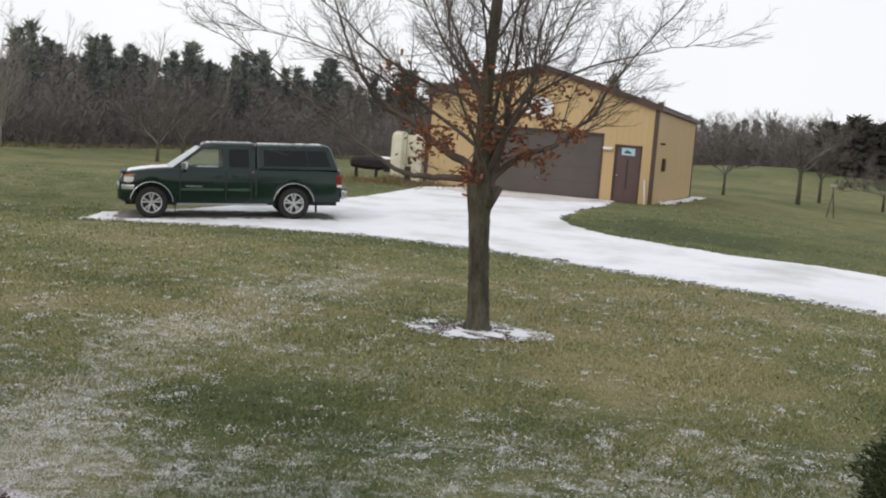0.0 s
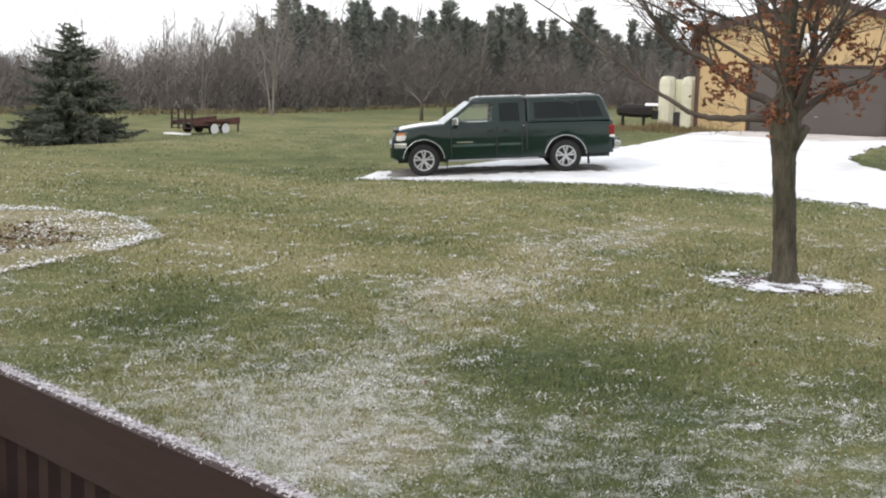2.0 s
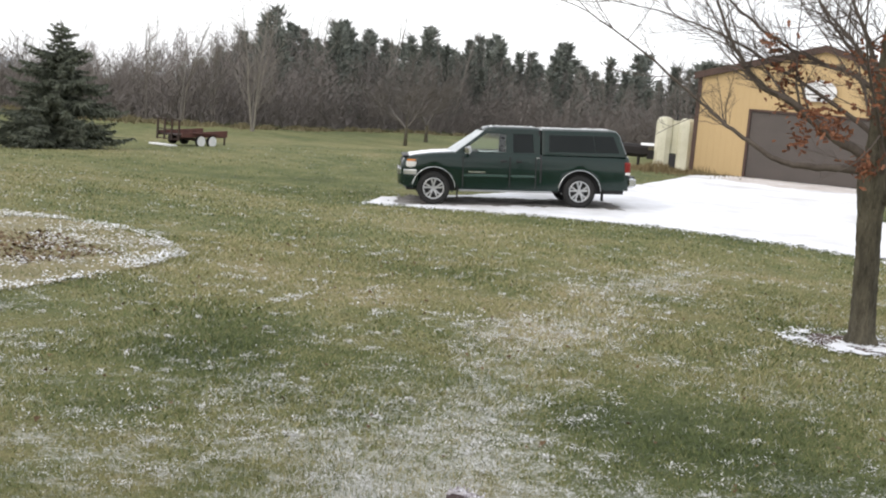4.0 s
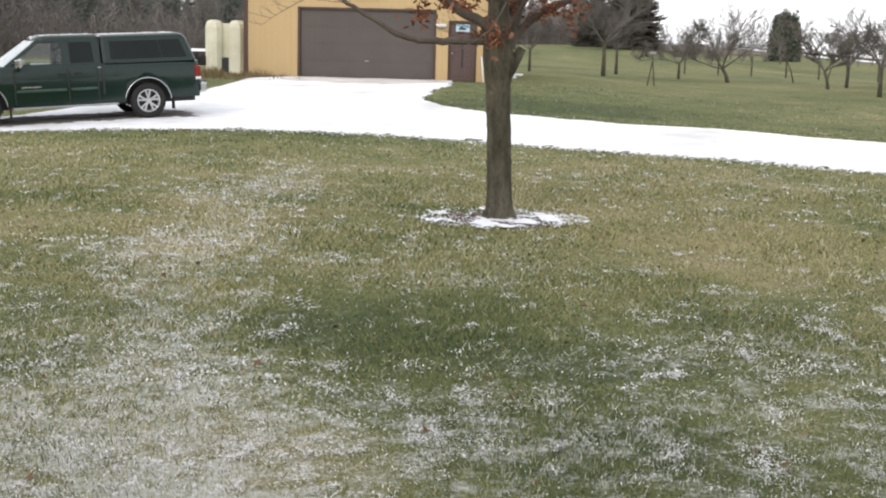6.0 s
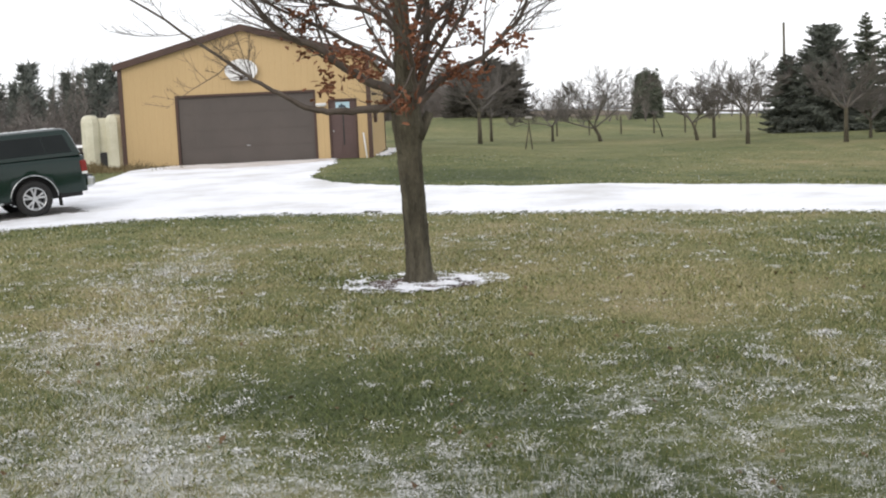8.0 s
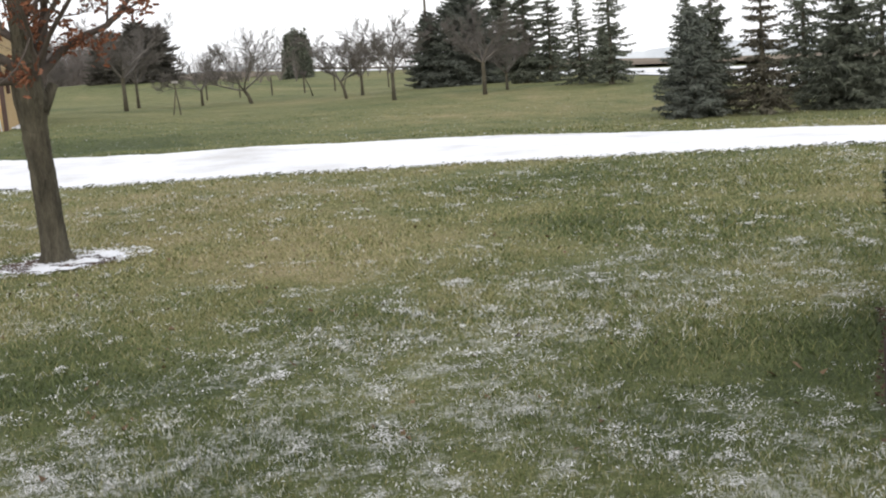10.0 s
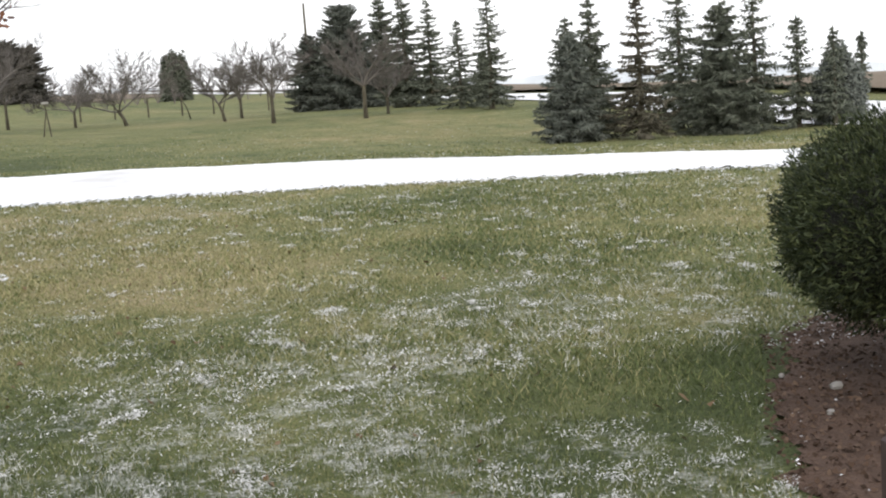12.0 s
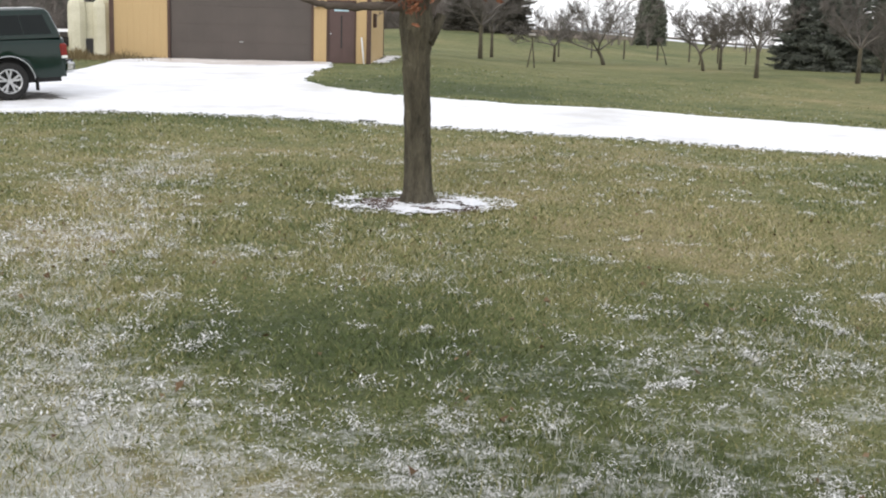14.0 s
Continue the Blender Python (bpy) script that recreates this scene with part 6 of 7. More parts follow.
# ---- utility trailer ----
def build_trailer():
    x, y = -26.05, 17.25
    root = thing("utility_trailer", pose(x, y, gz(x, y), 0, 0, 82), "rusty tandem-axle utility trailer with white wheels and a raised ramp", "trailer")
    root.scale = (0.80, 0.80, 0.80)
    part("deck_floor", Shape().box(-1.35, 1.35, -0.8, 0.8, 0.46, 0.52, 0.01), RUST, root)
    for sg in (-1, 1):
        part("side_rail", Shape().loft([[(-1.4, sg * 0.8, 0.42), (-1.4, sg * 0.86, 0.42), (-1.4, sg * 0.86, 0.62), (-1.4, sg * 0.8, 0.62)], [(1.5, sg * 0.8, 0.50), (1.5, sg * 0.86, 0.50), (1.5, sg * 0.86, 0.82), (1.5, sg * 0.8, 0.82)]], True, True), TRAILER_RED, root)
        for k, xx in enumerate((-0.3, 0.42)):
            w = part("wheel", Shape().disc_prism((xx, sg * 0.93, 0.27), (0, 1, 0), 0.265, 0.14, 20), RUBBER, root)
            part("wheel_cover", Shape().disc_prism((xx, sg * 1.005, 0.27), (0, 1, 0), 0.25, 0.02, 20), WHITE_PAINT, w)
        part("fender", Shape().box(-0.7, 0.82, *sorted((sg * 0.82, sg * 1.02)), 0.62, 0.66, 0.01), TRAILER_RED, root)
    for k in range(4):
        yy_ = -0.72 + 0.48 * k
        part("ramp_bar", Shape().box(-1.50, -1.43, yy_ - 0.045, yy_ + 0.045, 0.25, 1.22, 0.006), RUST, root)
    for z in (0.28, 0.72, 1.18):
        part("ramp_bar", Shape().box(-1.49, -1.44, -0.76, 0.76, z, z + 0.04, 0.005), RUST, root)
    part("tongue", Shape().box(1.45, 2.3, -0.05, 0.05, 0.5, 0.58, 0.01), RUST, root)
    part("jack", Shape().box(2.15, 2.22, -0.04, 0.04, -0.02, 0.7, 0.01), RUST, root)
    part("axle", Shape().box(-0.4, 0.5, -0.86, 0.86, 0.27, 0.36, 0.02), RUST, root)
    part("tail_board", Shape().box(-2.0, -1.5, -0.7, 0.7, -0.01, 0.06, 0.01), SNOW, root, "snow-covered ramp lip")


TRAILER_RED = surface("dull_red_trailer_paint", (0.070, 0.028, 0.022), (0.14, 0.055, 0.042), 0.75, 0.0, 3.0, 40.0, 0.3)
build_trailer()
post = thing("marker_post", pose(-16.3, -1.5, gz(-16.3, -1.5)), "short white utility marker on the lawn", "post")
part("pipe_body", Shape().tube([(0, 0, -0.05), (0, 0, 0.2), (0, 0, 0.24)], [0.07, 0.07, 0.05], 12), WHITE_PAINT, post)


# ---- leafy bed, snow ring and mulch ----
DEAD_LEAF = leaf_surface("dead_leaf_litter", [(0.2, (0.085, 0.050, 0.028)), (0.55, (0.15, 0.098, 0.055)), (0.9, (0.24, 0.175, 0.11))], 0.9)
LITTER = surface("leaf_litter_soil", (0.165, 0.150, 0.070), (0.330, 0.280, 0.160), 0.95, 0.0, 1.5, 40.0, 0.8, 0.02)
MULCH = surface("red_brown_mulch", (0.062, 0.036, 0.024), (0.135, 0.082, 0.056), 0.95, 0.0, 2.0, 45.0, 1.0, 0.03)
BED = [(-6.7, -6.7), (-7.7, -5.95), (-8.9, -5.35), (-10.2, -5.35), (-12.0, -6.2), (-12.5, -9.0), (-9.5, -11.6), (-5.8, -11.0), (-5.85, -10.2), (-6.0, -8.9), (-6.3, -7.7)]
tagged(part("garden_bed", draped("garden_bed", BED, 0.12, 0.02, LITTER, 0.1, 14), LITTER), "low garden bed of dry grass and leaf litter", "garden bed", kind="structure")


def flecks(rng, xy, size, z_lo, z_hi, flat=0.5):
    """Irregular small chips of snow or leaf lying among the blades."""
    n = len(xy)
    z = ground_z(xy[:, 0], xy[:, 1]) + rng.uniform(z_lo, z_hi, n)
    c = np.column_stack([xy, z])
    a = rng.uniform(0, 2 * np.pi, n)
    vs = []
    for k in range(4):
        r = size * rng.uniform(0.4, 1.0, n)
        vs.append(c + np.column_stack([r * np.cos(a + k * 1.57), r * np.sin(a + k * 1.57), r * rng.uniform(-flat, flat, n)]))
    v = np.stack(vs, 1).reshape(-1, 3)
    k = np.arange(n)[:, None] * 4
    return v, np.concatenate([k + [0, 1, 2], k + [0, 2, 3]])


def scatter(rng, poly, n):
    p = np.array(poly)
    lo, hi = p.min(0), p.max(0)
    xy = rng.uniform(lo, hi, (int(n * 2.5), 2))
    return xy[inside(poly, xy[:, 0], xy[:, 1])][:n]


rng_b = np.random.RandomState(44)
xy = scatter(rng_b, BED, 60000)
edge = edge_gap(BED, xy[:, 0], xy[:, 1])
keep = rng_b.uniform(0, 1, len(xy)) < np.clip(0.60 - edge / 0.5 + 0.40 * wobble(xy[:, 0], xy[:, 1], 3.0, 8), 0.03, 0.7) + 0.18 * (wobble(xy[:, 0], xy[:, 1], 2.6, 9) > 0.3)
v, t = flecks(rng_b, xy[keep], rng_b.uniform(0.008, 0.030, keep.sum()), 0.02, 0.075)
tagged(part("bed_snow", raw_mesh("bed_snow", v, t, SNOW), SNOW), "broken snow crust over the garden bed", "snow", kind="stuff")
xy = scatter(rng_b, [(-7.0, -7.6), (-9.2, -6.9), (-9.5, -9.0), (-7.0, -9.3)], 900)
v, t = flecks(rng_b, xy, rng_b.uniform(0.02, 0.05, len(xy)), 0.02, 0.06, 1.0)
tagged(part("bed_leaves", raw_mesh("bed_leaves", v, t, DEAD_LEAF), DEAD_LEAF), "fallen brown leaves in the garden bed", "leaves", kind="stuff")

# ring of bare earth and snow round the yard tree
rng_r = np.random.RandomState(45)
soil = [(1.82 + 0.70 * math.cos(a) * (1 + 0.1 * math.sin(3 * a)), -5.2 + 0.66 * math.sin(a) * (1 + 0.08 * math.cos(2 * a))) for a in np.linspace(0, 6.2, 22)]
tagged(part("tree_ring_soil", draped("tree_ring_soil", soil, 0.06, 0.012, MULCH, 0.06, 15), MULCH), "dark mulch circle at the tree's foot", "mulch", kind="structure")
snow_a = [(1.82 + 0.92 * math.cos(a) * (1 + 0.10 * math.sin(2 * a + 1)), -5.2 + 0.84 * math.sin(a) * (1 + 0.1 * math.cos(3 * a))) for a in np.linspace(0, 6.2, 26)]


def ring_snow():
    p = np.array(snow_a)
    xs = np.arange(p[:, 0].min() - 0.3, p[:, 0].max() + 0.3, 0.022)
    ys = np.arange(p[:, 1].min() - 0.3, p[:, 1].max() + 0.3, 0.022)
    X, Y = np.meshgrid(xs, ys, indexing="ij")
    X = X + rng_r.uniform(-0.007, 0.007, X.shape)
    Y = Y + rng_r.uniform(-0.01, 0.01, Y.shape)
    d = np.where(inside(snow_a, X, Y), 1, -1) * edge_gap(snow_a, X, Y)
    hole = np.hypot((X - 1.62) * 0.85, (Y + 5.10) * 1.3)
    keep = (d + 0.10 * wobble(X, Y, 9.0, 4) + rng_r.uniform(-0.14, 0.14, X.shape) > 0.0) & (hole > 0.24 + 0.10 * wobble(X, Y, 5.0, 5)) & (wobble(X, Y, 9.0, 6) + 0.8 * wobble(X, Y, 24.0, 16) + rng_r.uniform(-0.5, 0.5, X.shape) > -0.25 + 0.5 * (X < 1.7) * (Y > -5.25))
    Z = ground_z(X, Y) + 0.03 + 0.012 * wobble(X, Y, 12.0, 7)
    idx = np.arange(X.size).reshape(X.shape)
    a, b, c, e = idx[:-1, :-1], idx[1:, :-1], idx[1:, 1:], idx[:-1, 1:]
    ok = keep[:-1, :-1] & keep[1:, :-1] & keep[1:, 1:] & keep[:-1, 1:]
    tris = np.concatenate([np.stack([a, b, c], -1)[ok], np.stack([a, c, e], -1)[ok]])
    used, inv = np.unique(tris, return_inverse=True)
    return raw_mesh("tree_ring_snow", np.stack([X, Y, Z], -1).reshape(-1, 3)[used], inv.reshape(-1, 3), SNOW, True)


xy = scatter(rng_r, snow_a, 3600)
xy = xy[rng_r.uniform(0, 1, len(xy)) < np.where((xy[:, 0] < 1.75) & (xy[:, 1] > -5.3), 0.22, 0.75)]
xy = xy[np.hypot(xy[:, 0] - 1.8, xy[:, 1] + 5.16) > 0.2]
v, t = flecks(rng_r, xy, rng_r.uniform(0.006, 0.024, len(xy)), 0.02, 0.05, 0.4)
tagged(part("tree_ring_specks", raw_mesh("tree_ring_specks", v, t, SNOW), SNOW), "snow specks on the mulch round the tree", "snow", kind="stuff")
tagged(part("tree_ring_snow", ring_snow(), SNOW), "patchy snow ring round the yard tree's foot", "snow", kind="stuff")
MULCH_BED = [(6.95, -12.35), (6.55, -12.95), (6.15, -13.45), (5.72, -14.0), (5.38, -14.7), (5.1, -15.6), (5.1, -17.3), (10.5, -18.5), (11.0, -12.2), (8.3, -11.75)]
tagged(part("mulch_bed", draped("mulch_bed", MULCH_BED, 0.07, 0.025, MULCH, 0.12, 16), MULCH), "reddish brown mulch bed under the clipped bush", "mulch bed", kind="structure")
xy = scatter(rng_b, MULCH_BED, 26000)
v, t = flecks(rng_b, xy, rng_b.uniform(0.006, 0.024, len(xy)), 0.02, 0.05, 0.8)
CHIP = leaf_surface("mulch_chips", [(0.2, (0.036, 0.022, 0.014)), (0.6, (0.098, 0.060, 0.040)), (0.92, (0.18, 0.125, 0.088)), (0.985, (0.42, 0.38, 0.34))], 0.95)
tagged(part("mulch_chips", raw_mesh("mulch_chips", v, t, CHIP), CHIP), "loose bark chips in the mulch bed", "mulch", kind="stuff")
xy = scatter(rng_b, MULCH_BED, 26000)
away = np.hypot(xy[:, 0] - 7.28, xy[:, 1] + 13.87)
keep = rng_b.uniform(0, 1, len(xy)) < np.where((away > 0.75) & (xy[:, 1] > -12.75 + 0.15 * wobble(xy[:, 0], xy[:, 1], 4.0, 9)), 0.60, 0.03)
v, t = flecks(rng_b, xy[keep], rng_b.uniform(0.004, 0.014, keep.sum()), 0.03, 0.05)
tagged(part("mulch_snow", raw_mesh("mulch_snow", v, t, SNOW), SNOW), "specks of snow on the mulch", "snow", kind="stuff")
for k, (x, y, r) in enumerate([(6.53, -13.55, 0.05), (6.2, -13.9, 0.03), (6.45, -13.2, 0.025), (6.0, -14.6, 0.028), (6.9, -13.9, 0.03), (6.1, -15.2, 0.03)]):
    st = Shape()
    rr = np.random.RandomState(70 + k)
    st.loft([[(r * q * math.cos(a) * rr.uniform(0.8, 1.2), r * q * 0.8 * math.sin(a) * rr.uniform(0.8, 1.2), z * r) for a in np.linspace(0, 5.5, 8)] for q, z in ((0.6, -0.3), (0.75, 0.15), (0.55, 0.45), (0.2, 0.55))], True, True)
    ob = part("stone", st, CONCRETE)
    ob.location = (x, y, gz(x, y) + 0.03)
    tagged(ob, "small pale stone lying in the mulch", "stone", "stones in the mulch")


def build_bush():
    x, y = 7.49, -13.75
    root = thing("clipped_yew", pose(x, y, gz(x, y)), "dense rounded clipped yew bush, dark green", "bush")
    rng = np.random.RandomState(51)
    cz, rz, rx = 0.84, 0.63, 1.15
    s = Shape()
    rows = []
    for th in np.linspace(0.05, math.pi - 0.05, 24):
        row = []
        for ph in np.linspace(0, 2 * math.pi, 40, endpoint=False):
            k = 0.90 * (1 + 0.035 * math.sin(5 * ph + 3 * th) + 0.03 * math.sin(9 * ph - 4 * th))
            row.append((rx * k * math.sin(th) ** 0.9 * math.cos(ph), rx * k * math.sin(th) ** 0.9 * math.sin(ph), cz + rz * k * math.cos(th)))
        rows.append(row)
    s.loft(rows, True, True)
    # solid core in near-black: the shade inside the bush is its colour
    part("shade_core", s, YEW_CORE, root, smooth=True)
    for k in range(7):
        a = k * 0.9
        part("stem", Shape().tube([(0.1 * math.cos(a), 0.1 * math.sin(a), -0.05), (0.3 * math.cos(a), 0.3 * math.sin(a), 0.35), (0.5 * math.cos(a), 0.5 * math.sin(a), 0.8)], [0.04, 0.03, 0.02], 6), BARK, root)
    n = 100000
    th = np.arccos(rng.uniform(-1, 1, n))
    ph = rng.uniform(0, 2 * np.pi, n)
    k = (1 + 0.035 * np.sin(5 * ph + 3 * th) + 0.03 * np.sin(9 * ph - 4 * th)) * rng.uniform(0.90, 1.02, n) * (1 + 0.045 * np.sin(23 * ph + 4 * np.sin(3 * th)) * np.sin(17 * th) + 0.030 * np.sin(11 * ph + 9 * th) + 0.025 * np.sin(37 * ph - 5 * th) * np.sin(29 * th))
    st = np.sin(th) ** 0.9
    p = np.column_stack([rx * k * st * np.cos(ph), rx * k * st * np.sin(ph), cz + rz * k * np.cos(th)])
    nrm = np.column_stack([np.sin(th) * np.cos(ph), np.sin(th) * np.sin(ph), np.cos(th)])
    d = nrm + rng.normal(0, 0.55, (n, 3)) + np.array([0, 0, 0.25])
    d /= np.linalg.norm(d, axis=1)[:, None]
    s1 = np.cross(d, rng.normal(0, 1, (n, 3)))
    s1 /= np.linalg.norm(s1, axis=1)[:, None]
    L = rng.uniform(0.012, 0.042, n)[:, None]
    w = rng.uniform(0.003, 0.0065, n)[:, None]
    v = np.stack([p - s1 * w, p + s1 * w, p + d * L + s1 * w * 0.4, p + d * L * 1.1 - s1 * w * 0.6], 1).reshape(-1, 3)
    q = np.arange(n)[:, None] * 4
    part("foliage", raw_mesh("foliage", v, np.concatenate([q + [0, 1, 2], q + [0, 2, 3]]), YEW), YEW, root)
    # a few stray shoots
    for _ in range(24):
        a, e = rng.uniform(0, 6.28), rng.uniform(0.2, 1.2)
        b = Vector((rx * math.cos(a) * math.cos(e), rx * math.sin(a) * math.cos(e), cz + rz * math.sin(e)))
        o = Vector((math.cos(a), math.sin(a), rng.uniform(0.2, 1.2))).normalized()
        s = Shape().tube([b - o * 0.04, b + o * 0.03, b + o * 0.08 + Vector((0, 0, 0.015))], [0.004, 0.004, 0.002], 4)
        for k in range(14):
            c = b + o * (0.08 * k / 14)
            f = Vector(rng.normal(0, 1, 3)).cross(o).normalized()
            s.poly([c - o * 0.004, c + o * 0.004, c + f * 0.022 + o * 0.012])
        part("shoot", s, YEW, root)


YEW = leaf_surface("yew_needles", [(0.2, (0.018, 0.026, 0.013)), (0.5, (0.046, 0.062, 0.027)), (0.8, (0.094, 0.112, 0.046)), (0.98, (0.17, 0.19, 0.080))], 0.6, 7.0)
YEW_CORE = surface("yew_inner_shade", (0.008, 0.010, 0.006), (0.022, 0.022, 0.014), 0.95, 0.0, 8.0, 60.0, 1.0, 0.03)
build_bush()


# ---- orchard bits ----
def build_pole():
    x, y = 31.7, 82.0
    root = thing("utility_pole", pose(x, y, gz(x, y)), "tall weathered wooden utility pole", "pole")
    part("shaft", Shape().tube([(0, 0, -0.3), (0, 0, 8.4)], [0.14, 0.09], 10), BARK, root, smooth=True)
    part("cap", Shape().tube([(0, 0, 8.4), (0, 0, 8.45)], [0.10, 0.05], 10), STEEL, root)


build_pole()
st = thing("tree_stake", pose(6.5, 35.3, gz(6.5, 35.3)), "two crossed weathered wooden stakes in the grass", "stake")
part("stake", Shape().tube([(-0.18, 0, -0.1), (0.02, 0, 1.05)], [0.035, 0.03], 6), BARK, st)
part("stake", Shape().tube([(0.16, 0.05, -0.1), (0.0, 0.02, 1.4)], [0.035, 0.03], 6), BARK, st)
part("tag", Shape().box(-0.13, 0.16, -0.02, 0.03, 1.36, 1.46, 0.012), CONCRETE, st, "pale weathered cross-piece")
first = None
for k, (x, y) in enumerate([(13.3, 66), (15.6, 66.5), (18.0, 67), (20.2, 67), (22.3, 67.5), (24.4, 68), (26.6, 68), (28.6, 68.5), (11.0, 65.5)]):
    if first is None:
        first = thing("fence_post", pose(x, y, gz(x, y)), "thin grey wooden fence post in the grass", "post", "orchard fence posts")
        part("shaft", Shape().box(-0.05, 0.05, -0.05, 0.05, -0.2, 1.25, 0.012), BARK, first)
        part("cap", Shape().box(-0.06, 0.06, -0.06, 0.06, 1.25, 1.28, 0.01), BARK, first)
    else:
        copy_thing(first, pose(x, y, gz(x, y), 0, 0, 13 * k))


# ---- deck, railing and house wall ----
STAIN = surface("dark_red_brown_stain", (0.038, 0.021, 0.020), (0.066, 0.038, 0.036), 0.6, 0.0, 1.2, 34.0, 0.12, 0.004, (0.35, 1, 5))
DECK = pose(2.95, -18.10, 0, 0, 0, -16.8)
rail = thing("deck_railing", DECK, "dark red-brown wooden deck railing with snow on top", "railing")
part("top_board", Shape().box(0.0, 7.0, -0.02, 0.02, 0.935, 1.08, 0.006), STAIN, rail)
part("lower_board", Shape().box(0.0, 7.0, -0.075, -0.035, 0.72, 0.815, 0.006), STAIN, rail)
part("bottom_board", Shape().box(0.0, 7.0, -0.02, 0.02, 0.2, 0.29, 0.006), STAIN, rail)
for k in range(70):
    part("baluster", Shape().box(0.05 + k * 0.1, 0.092 + k * 0.1, 0.022, 0.078, 0.22, 0.97), STAIN, rail)
for xx in (0.0, 2.3, 4.6, 6.9):
    part("post", Shape().box(xx - 0.045, xx + 0.045, -0.13, -0.04, -0.7, 1.06 if xx else 1.02, 0.006), STAIN, rail)


def crust(x0, x1, y0, y1, z, seed, cell=0.012, hgt=0.012):
    """A granular strip of snow along a board."""
    rng = np.random.RandomState(seed)
    xs, ys = np.arange(x0, x1, cell), np.linspace(y0, y1, 8)
    s = Shape()
    rows = []
    for x in xs:
        w = rng.uniform(0.75, 1.1)
        rows.append([(x, (y0 + y1) / 2 + (y - (y0 + y1) / 2) * w, z + (0 if i in (0, 7) else hgt * rng.uniform(0.3, 1.4))) for i, y in enumerate(ys)])
    return s.loft(rows, closed=False, caps=False)


RAIL_SNOW = surface("grainy_rail_snow", (0.16, 0.12, 0.125), (0.78, 0.77, 0.81), 0.9, 0.0, 90.0, 260.0, 0.6, 0.004, spread=(0.36, 0.60))
part("rail_snow", crust(0.0, 7.0, -0.017, 0.017, 1.077, 61, 0.006, 0.0045), RAIL_SNOW, rail, "granular snow")
part("rail_snow", crust(0.0, 7.0, -0.072, -0.038, 0.812, 62, 0.006, 0.005), RAIL_SNOW, rail, "granular snow")
GRAIN = leaf_surface("snow_dusting", [(0.2, (0.30, 0.26, 0.28)), (0.5, (0.66, 0.64, 0.68)), (0.8, (0.84, 0.84, 0.87))], 0.9)
rng_s = np.random.RandomState(63)
n = 6500
gx, gy = rng_s.uniform(0.0, 6.9, n), np.clip(rng_s.normal(0, 0.011, n), -0.021, 0.021)
c = np.column_stack([gx, gy, 1.0805 + rng_s.uniform(-0.002, 0.006, n) - np.where(np.abs(gy) > 0.018, 0.004, 0.0)])
v = np.stack([c + rng_s.normal(0, 0.0023, (n, 3)) for _ in range(3)], 1).reshape(-1, 3)
grains = part("snow_dusting", raw_mesh("snow_dusting", v, np.arange(3 * n).reshape(-1, 3), GRAIN), GRAIN, rail, "loose grains of snow")
grains["kind"] = "stuff"
hand = thing("stair_handrail", DECK, "sloping dark-stained stair handrail and posts", "handrail")
s = Shape()
a = [(-0.075, 0.02, 0.80), (-0.035, 0.02, 0.80), (-0.035, 0.02, 0.68), (-0.075, 0.02, 0.68)]
b = [(x, 1.36, z - 1.15) for x, y, z in a]
s.loft([a, b], True, True)
part("sloped_board", s, STAIN, hand)
part("newel_post", Shape().box(-0.10, -0.01, 1.30, 1.39, -0.72, -0.28, 0.006), STAIN, hand)
s = Shape()
s.loft([[(-0.113 + q, 0.003 + q, z), (-0.01 - q, 0.003 + q, z), (-0.01 - q, 0.093 - q, z), (-0.113 + q, 0.093 - q, z)] for z, q in ((-0.72, 0.0), (0.885, 0.0), (0.905, 0.014))], True, True)
part("newel_post", s, STAIN, hand)
deck = thing("deck", DECK, "dark-stained timber deck boards", "deck")
for k in range(28):
    part("board", Shape().box(0.0, 7.0, -0.15 - 0.142 * k - 0.138, -0.15 - 0.142 * k, 0.11, 0.145, 0.004), STAIN, deck)
part("joist", Shape().box(0.02, 7.0, -4.1, -0.16, -0.05, 0.108), STAIN, deck)
part("skirt", Shape().box(0.02, 7.0, -0.15, -0.13, -0.75, 0.14), STAIN, deck)
house = Shape().box(-6.0, 9.0, -4.6, -4.3, -0.9, 3.2)
ob = part("wall_house", house, SIDING)
ob.matrix_basis = DECK
tagged(ob, "plain house wall behind the deck", "wall", kind="structure")


# ---- grass blades and snow specks in the near lawn ----
def grass_surface():
    m, nodes, links, bsdf = nodes_of("grass_blades")
    geo = nodes.new("ShaderNodeNewGeometry")
    mixv = math_node(nodes, links, "ADD", math_node(nodes, links, "MULTIPLY", geo.outputs["Random Per Island"], 1.05), math_node(nodes, links, "SUBTRACT", attribute_node(nodes, "tone"), 0.49))
    col = ramp_node(nodes, links, mixv, [(0.05, (0.076, 0.104, 0.036)), (0.35, (0.158, 0.188, 0.070)), (0.60, (0.262, 0.258, 0.110)), (0.95, (0.42, 0.380, 0.215))])
    second = math_node(nodes, links, "FRACT", math_node(nodes, links, "MULTIPLY", geo.outputs["Random Per Island"], 17.31), 0.0)
    dusted = math_node(nodes, links, "LESS_THAN", second, math_node(nodes, links, "MULTIPLY", attribute_node(nodes, "frost"), 0.60))
    links.new(mix_node(nodes, links, math_node(nodes, links, "MULTIPLY", dusted, 0.62), col, (0.70, 0.70, 0.68)), bsdf.inputs["Base Color"])
    bsdf.inputs["Roughness"].default_value = 0.8
    bsdf.inputs["Specular IOR Level"].default_value = 0.3
    return m


GRASS = grass_surface()


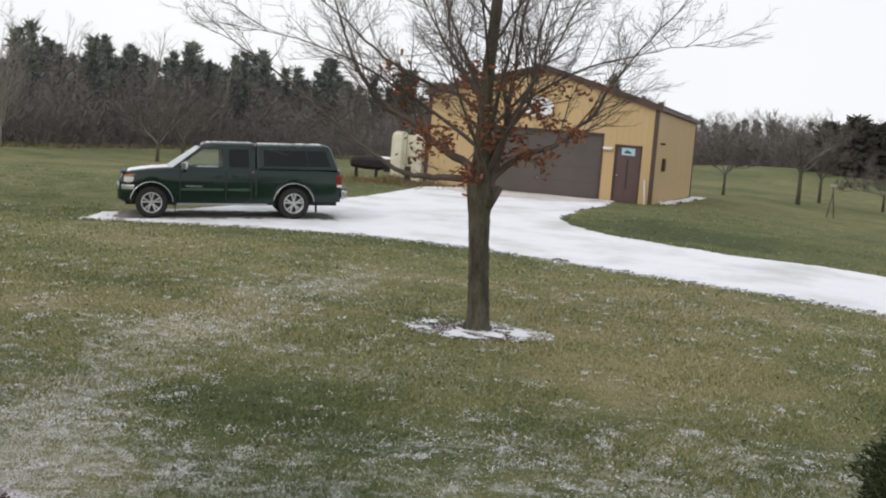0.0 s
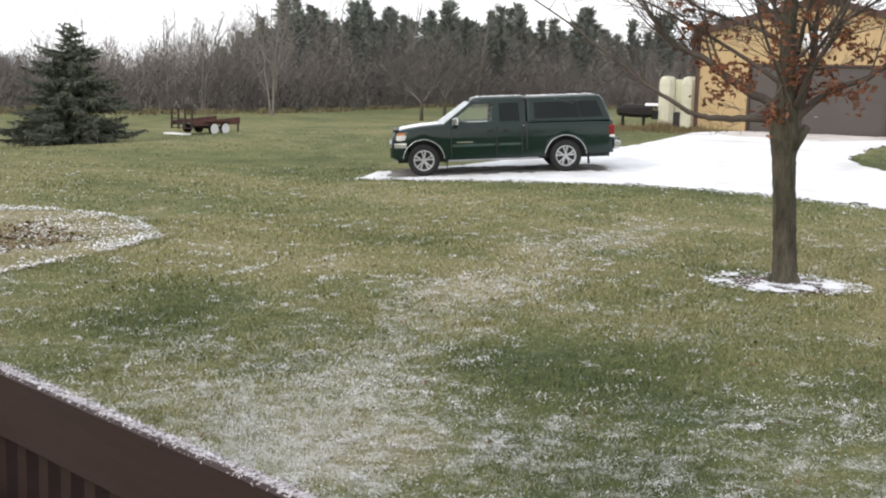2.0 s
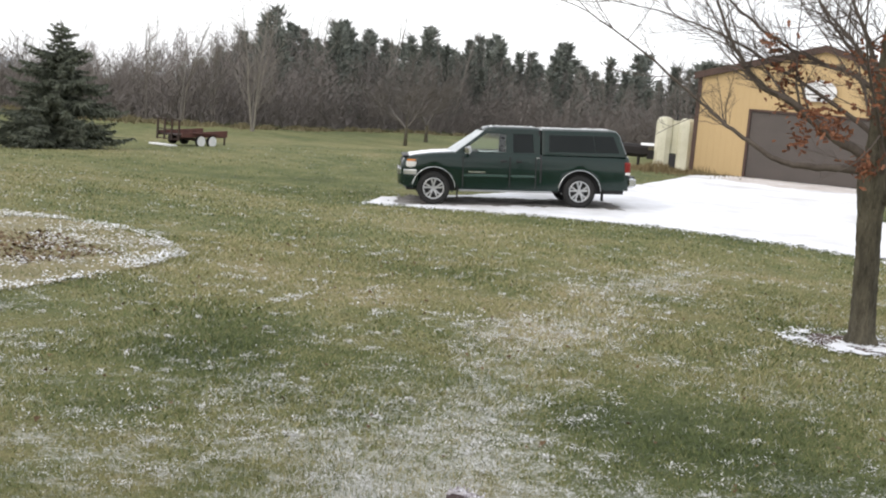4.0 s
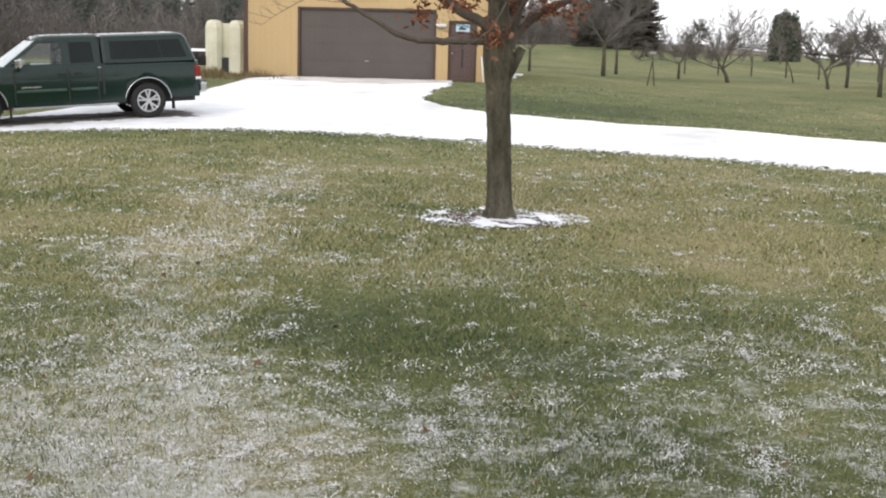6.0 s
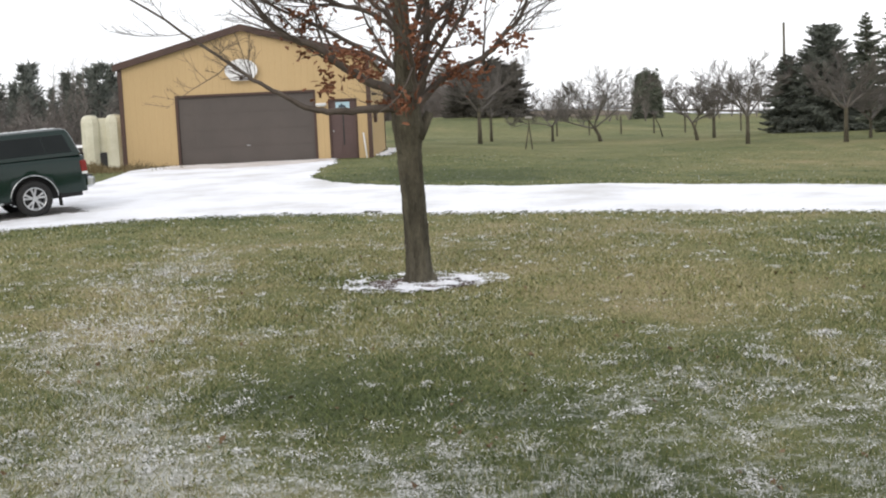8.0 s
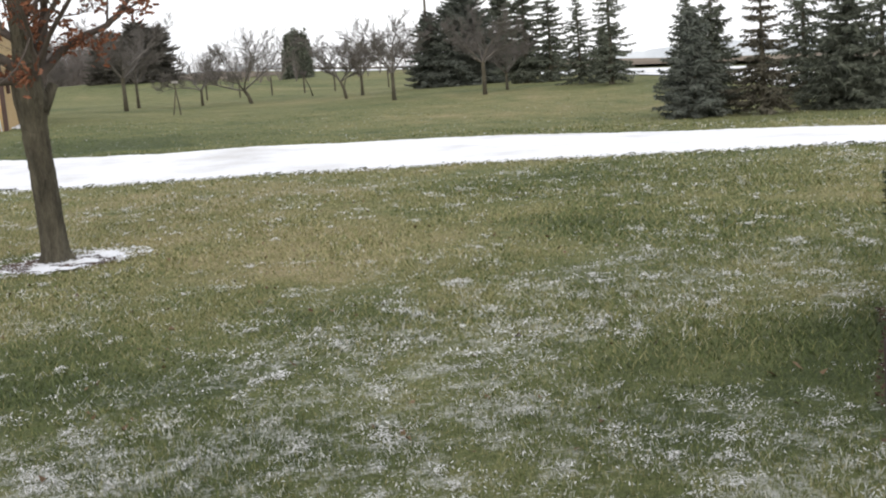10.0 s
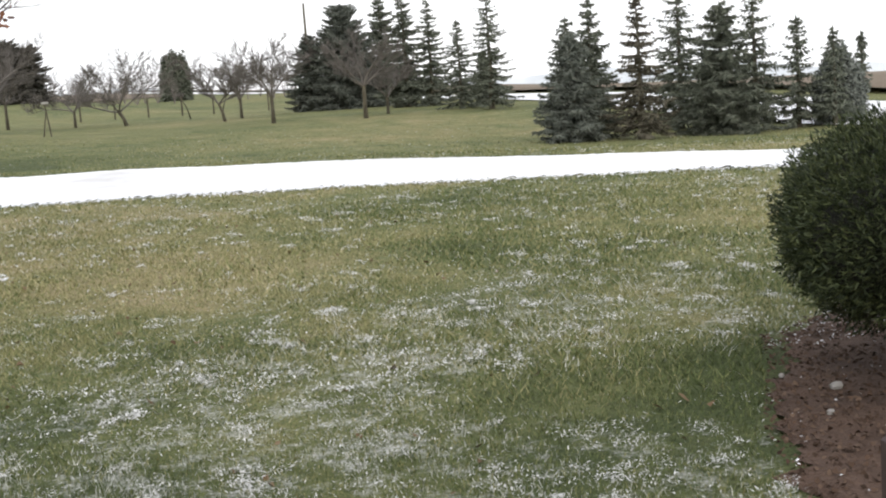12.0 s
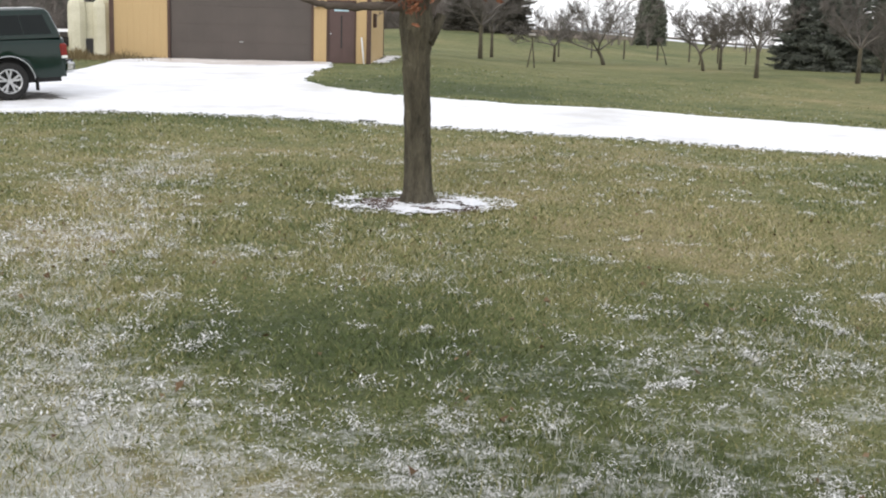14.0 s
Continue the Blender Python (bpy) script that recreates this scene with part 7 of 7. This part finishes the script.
def lawn_points(rng, r0, r1, density):
    """Points of the lawn in a wide fan in front of the deck."""
    c = np.array([3.2, -19.0])
    area = math.pi * (r1 ** 2 - r0 ** 2) * 112 / 360
    n = int(area * density)
    r = np.sqrt(rng.uniform(r0 ** 2, r1 ** 2, n))
    a = np.radians(rng.uniform(-58, 54, n))
    xy = np.column_stack([c[0] + r * np.sin(a), c[1] + r * np.cos(a)])
    out = ~inside(DRIVE, xy[:, 0], xy[:, 1]) & ~inside(MULCH_BED, xy[:, 0], xy[:, 1]) & (np.hypot(xy[:, 0] - 1.82, xy[:, 1] + 5.2) > 0.72)
    deck_side = (xy[:, 0] - 2.95) * 0.289 + (xy[:, 1] + 18.1) * 0.957
    return xy[out & ((deck_side > 0.1) | (xy[:, 0] < 2.6))]


rng_g = np.random.RandomState(71)
vs, ts, n0 = [], [], 0
for r0, r1, dens, h0, h1, wd in ((2.2, 6.5, 2900, 0.022, 0.058, 0.0036), (6.5, 11, 1800, 0.028, 0.070, 0.008), (11, 18, 700, 0.03, 0.080, 0.014), (18, 30, 190, 0.03, 0.080, 0.022), (30, 52, 40, 0.02, 0.055, 0.035)):
    xy = lawn_points(rng_g, r0, r1, dens)
    if r0 >= 30:
        away = np.hypot(xy[:, 0] - 3.2, xy[:, 1] + 19.0)
        xy = xy[rng_g.uniform(0, 1, len(xy)) < (r1 - away) / (r1 - r0)]
    tall = 1 + 0.35 * wobble(xy[:, 0], xy[:, 1], 1.6, 12)
    v, t = blades(rng_g, xy, rng_g.uniform(h0, h1, len(xy)) * np.clip(tall, 0.5, 1.6), np.full(len(xy), wd) * rng_g.uniform(0.7, 1.4, len(xy)), 1.1)
    if r0 > 6:
        v = v.reshape(-1, 5, 3)[:, [0, 1, 4]].reshape(-1, 3)
        t = np.arange(len(v)).reshape(-1, 3)
    vs.append(v)
    ts.append(t + n0)
    n0 += len(v)
vall = np.concatenate(vs)
turf_mesh = raw_mesh("grass", vall, np.concatenate(ts), GRASS)
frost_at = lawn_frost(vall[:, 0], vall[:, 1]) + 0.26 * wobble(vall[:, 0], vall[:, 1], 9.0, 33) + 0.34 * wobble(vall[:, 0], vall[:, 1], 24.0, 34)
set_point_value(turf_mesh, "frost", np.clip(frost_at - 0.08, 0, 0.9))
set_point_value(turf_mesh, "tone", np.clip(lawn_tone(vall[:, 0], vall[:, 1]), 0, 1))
tagged(part("grass", turf_mesh, GRASS), "short mixed green and straw-coloured winter grass", "grass", kind="stuff")


def slivers(rng, xy, length, width):
    """Snow lying along bent blades: thin, nearly level strips."""
    n = len(xy)
    c = np.column_stack([xy, ground_z(xy[:, 0], xy[:, 1]) + rng.uniform(0.004, 0.034, n)])
    a = rng.uniform(0, 2 * np.pi, n)
    d = np.column_stack([np.cos(a), np.sin(a), rng.uniform(-0.5, 0.7, n)]) * (length * 0.5)[:, None]
    w = np.column_stack([-np.sin(a), np.cos(a), rng.uniform(-0.3, 0.3, n)]) * (width * 0.5)[:, None]
    v = np.stack([c - d, c - d * 0.2 + w, c + d, c - d * 0.1 - w], 1).reshape(-1, 3)
    k = np.arange(n)[:, None] * 4
    return v, np.concatenate([k + [0, 1, 2], k + [0, 2, 3]])


vs, ts, n0 = [], [], 0
# snow caught in tufts: a cluster of slivers on each, a few single ones between
for r0, r1, dens, l0, l1, wd, per in ((2.2, 7, 80, 0.010, 0.030, 0.0044, 48), (7, 12, 60, 0.012, 0.036, 0.0078, 36), (12, 19, 52, 0.016, 0.048, 0.0125, 22), (19, 30, 24, 0.02, 0.055, 0.016, 10)):
    tuft = lawn_points(rng_g, r0, r1, dens)
    x, y = tuft.T
    much = lawn_frost(x, y) + 0.26 * wobble(x, y, 9.0, 33) + 0.20 * wobble(x, y, 24.0, 34)
    tuft = tuft[rng_g.uniform(0, 1, len(tuft)) < np.clip(much, 0.012, 1) ** 1.45]
    count = rng_g.poisson(per * rng_g.uniform(0.15, 1.6, len(tuft)) ** 1.5)
    reach = np.repeat(rng_g.uniform(0.018, 0.085, len(tuft)), count)
    turn = np.repeat(rng_g.uniform(0, np.pi, len(tuft)), count)
    a, b = rng_g.normal(0, 1, len(reach)) * reach * 1.35, rng_g.normal(0, 1, len(reach)) * reach * 0.7
    xy = np.repeat(tuft, count, 0) + np.column_stack([a * np.cos(turn) - b * np.sin(turn), a * np.sin(turn) + b * np.cos(turn)])
    loose = lawn_points(rng_g, r0, r1, dens * per * 0.14)
    loose = loose[rng_g.uniform(0, 1, len(loose)) < np.clip(lawn_frost(*loose.T), 0.03, 1)]
    xy = np.concatenate([xy, loose])
    v, t = slivers(rng_g, xy, rng_g.uniform(l0, l1, len(xy)), np.full(len(xy), wd) * rng_g.uniform(0.4, 1.6, len(xy)))
    vs.append(v)
    ts.append(t + n0)
    n0 += len(v)
tagged(part("snow_specks", raw_mesh("snow_specks", np.concatenate(vs), np.concatenate(ts), THIN_SNOW), THIN_SNOW), "specks of fresh snow caught in the grass", "snow", kind="stuff")
# snow grains thinning out along the driveway's edge
ex, ey = [], []
near = DRIVE[:14]
for (ax, ay), (bx, by) in zip(near[:-1], near[1:]):
    n = int(190 * math.hypot(bx - ax, by - ay))
    u = rng_g.uniform(0, 1, n)
    off = np.abs(rng_g.normal(0, 0.22, n))
    nx, ny = (by - ay), -(bx - ax)
    q = math.hypot(nx, ny)
    ex.append(ax + (bx - ax) * u + nx / q * off)
    ey.append(ay + (by - ay) * u + ny / q * off)
xy = np.column_stack([np.concatenate(ex), np.concatenate(ey)])
v, t = flecks(rng_g, xy, rng_g.uniform(0.012, 0.045, len(xy)), 0.01, 0.05)
tagged(part("drive_edge_snow", raw_mesh("drive_edge_snow", v, t, SNOW), SNOW), "ragged snow grains along the driveway's edge", "snow", kind="stuff")
xy = scatter(rng_g, [(-6, -14), (6, -14), (8, -2), (-8, -2)], 420)
v, t = flecks(rng_g, xy, rng_g.uniform(0.015, 0.04, len(xy)), 0.01, 0.04, 1.0)
tagged(part("fallen_leaves", raw_mesh("fallen_leaves", v, t, DEAD_LEAF), DEAD_LEAF), "scattered fallen brown leaves on the lawn", "leaves", kind="stuff")
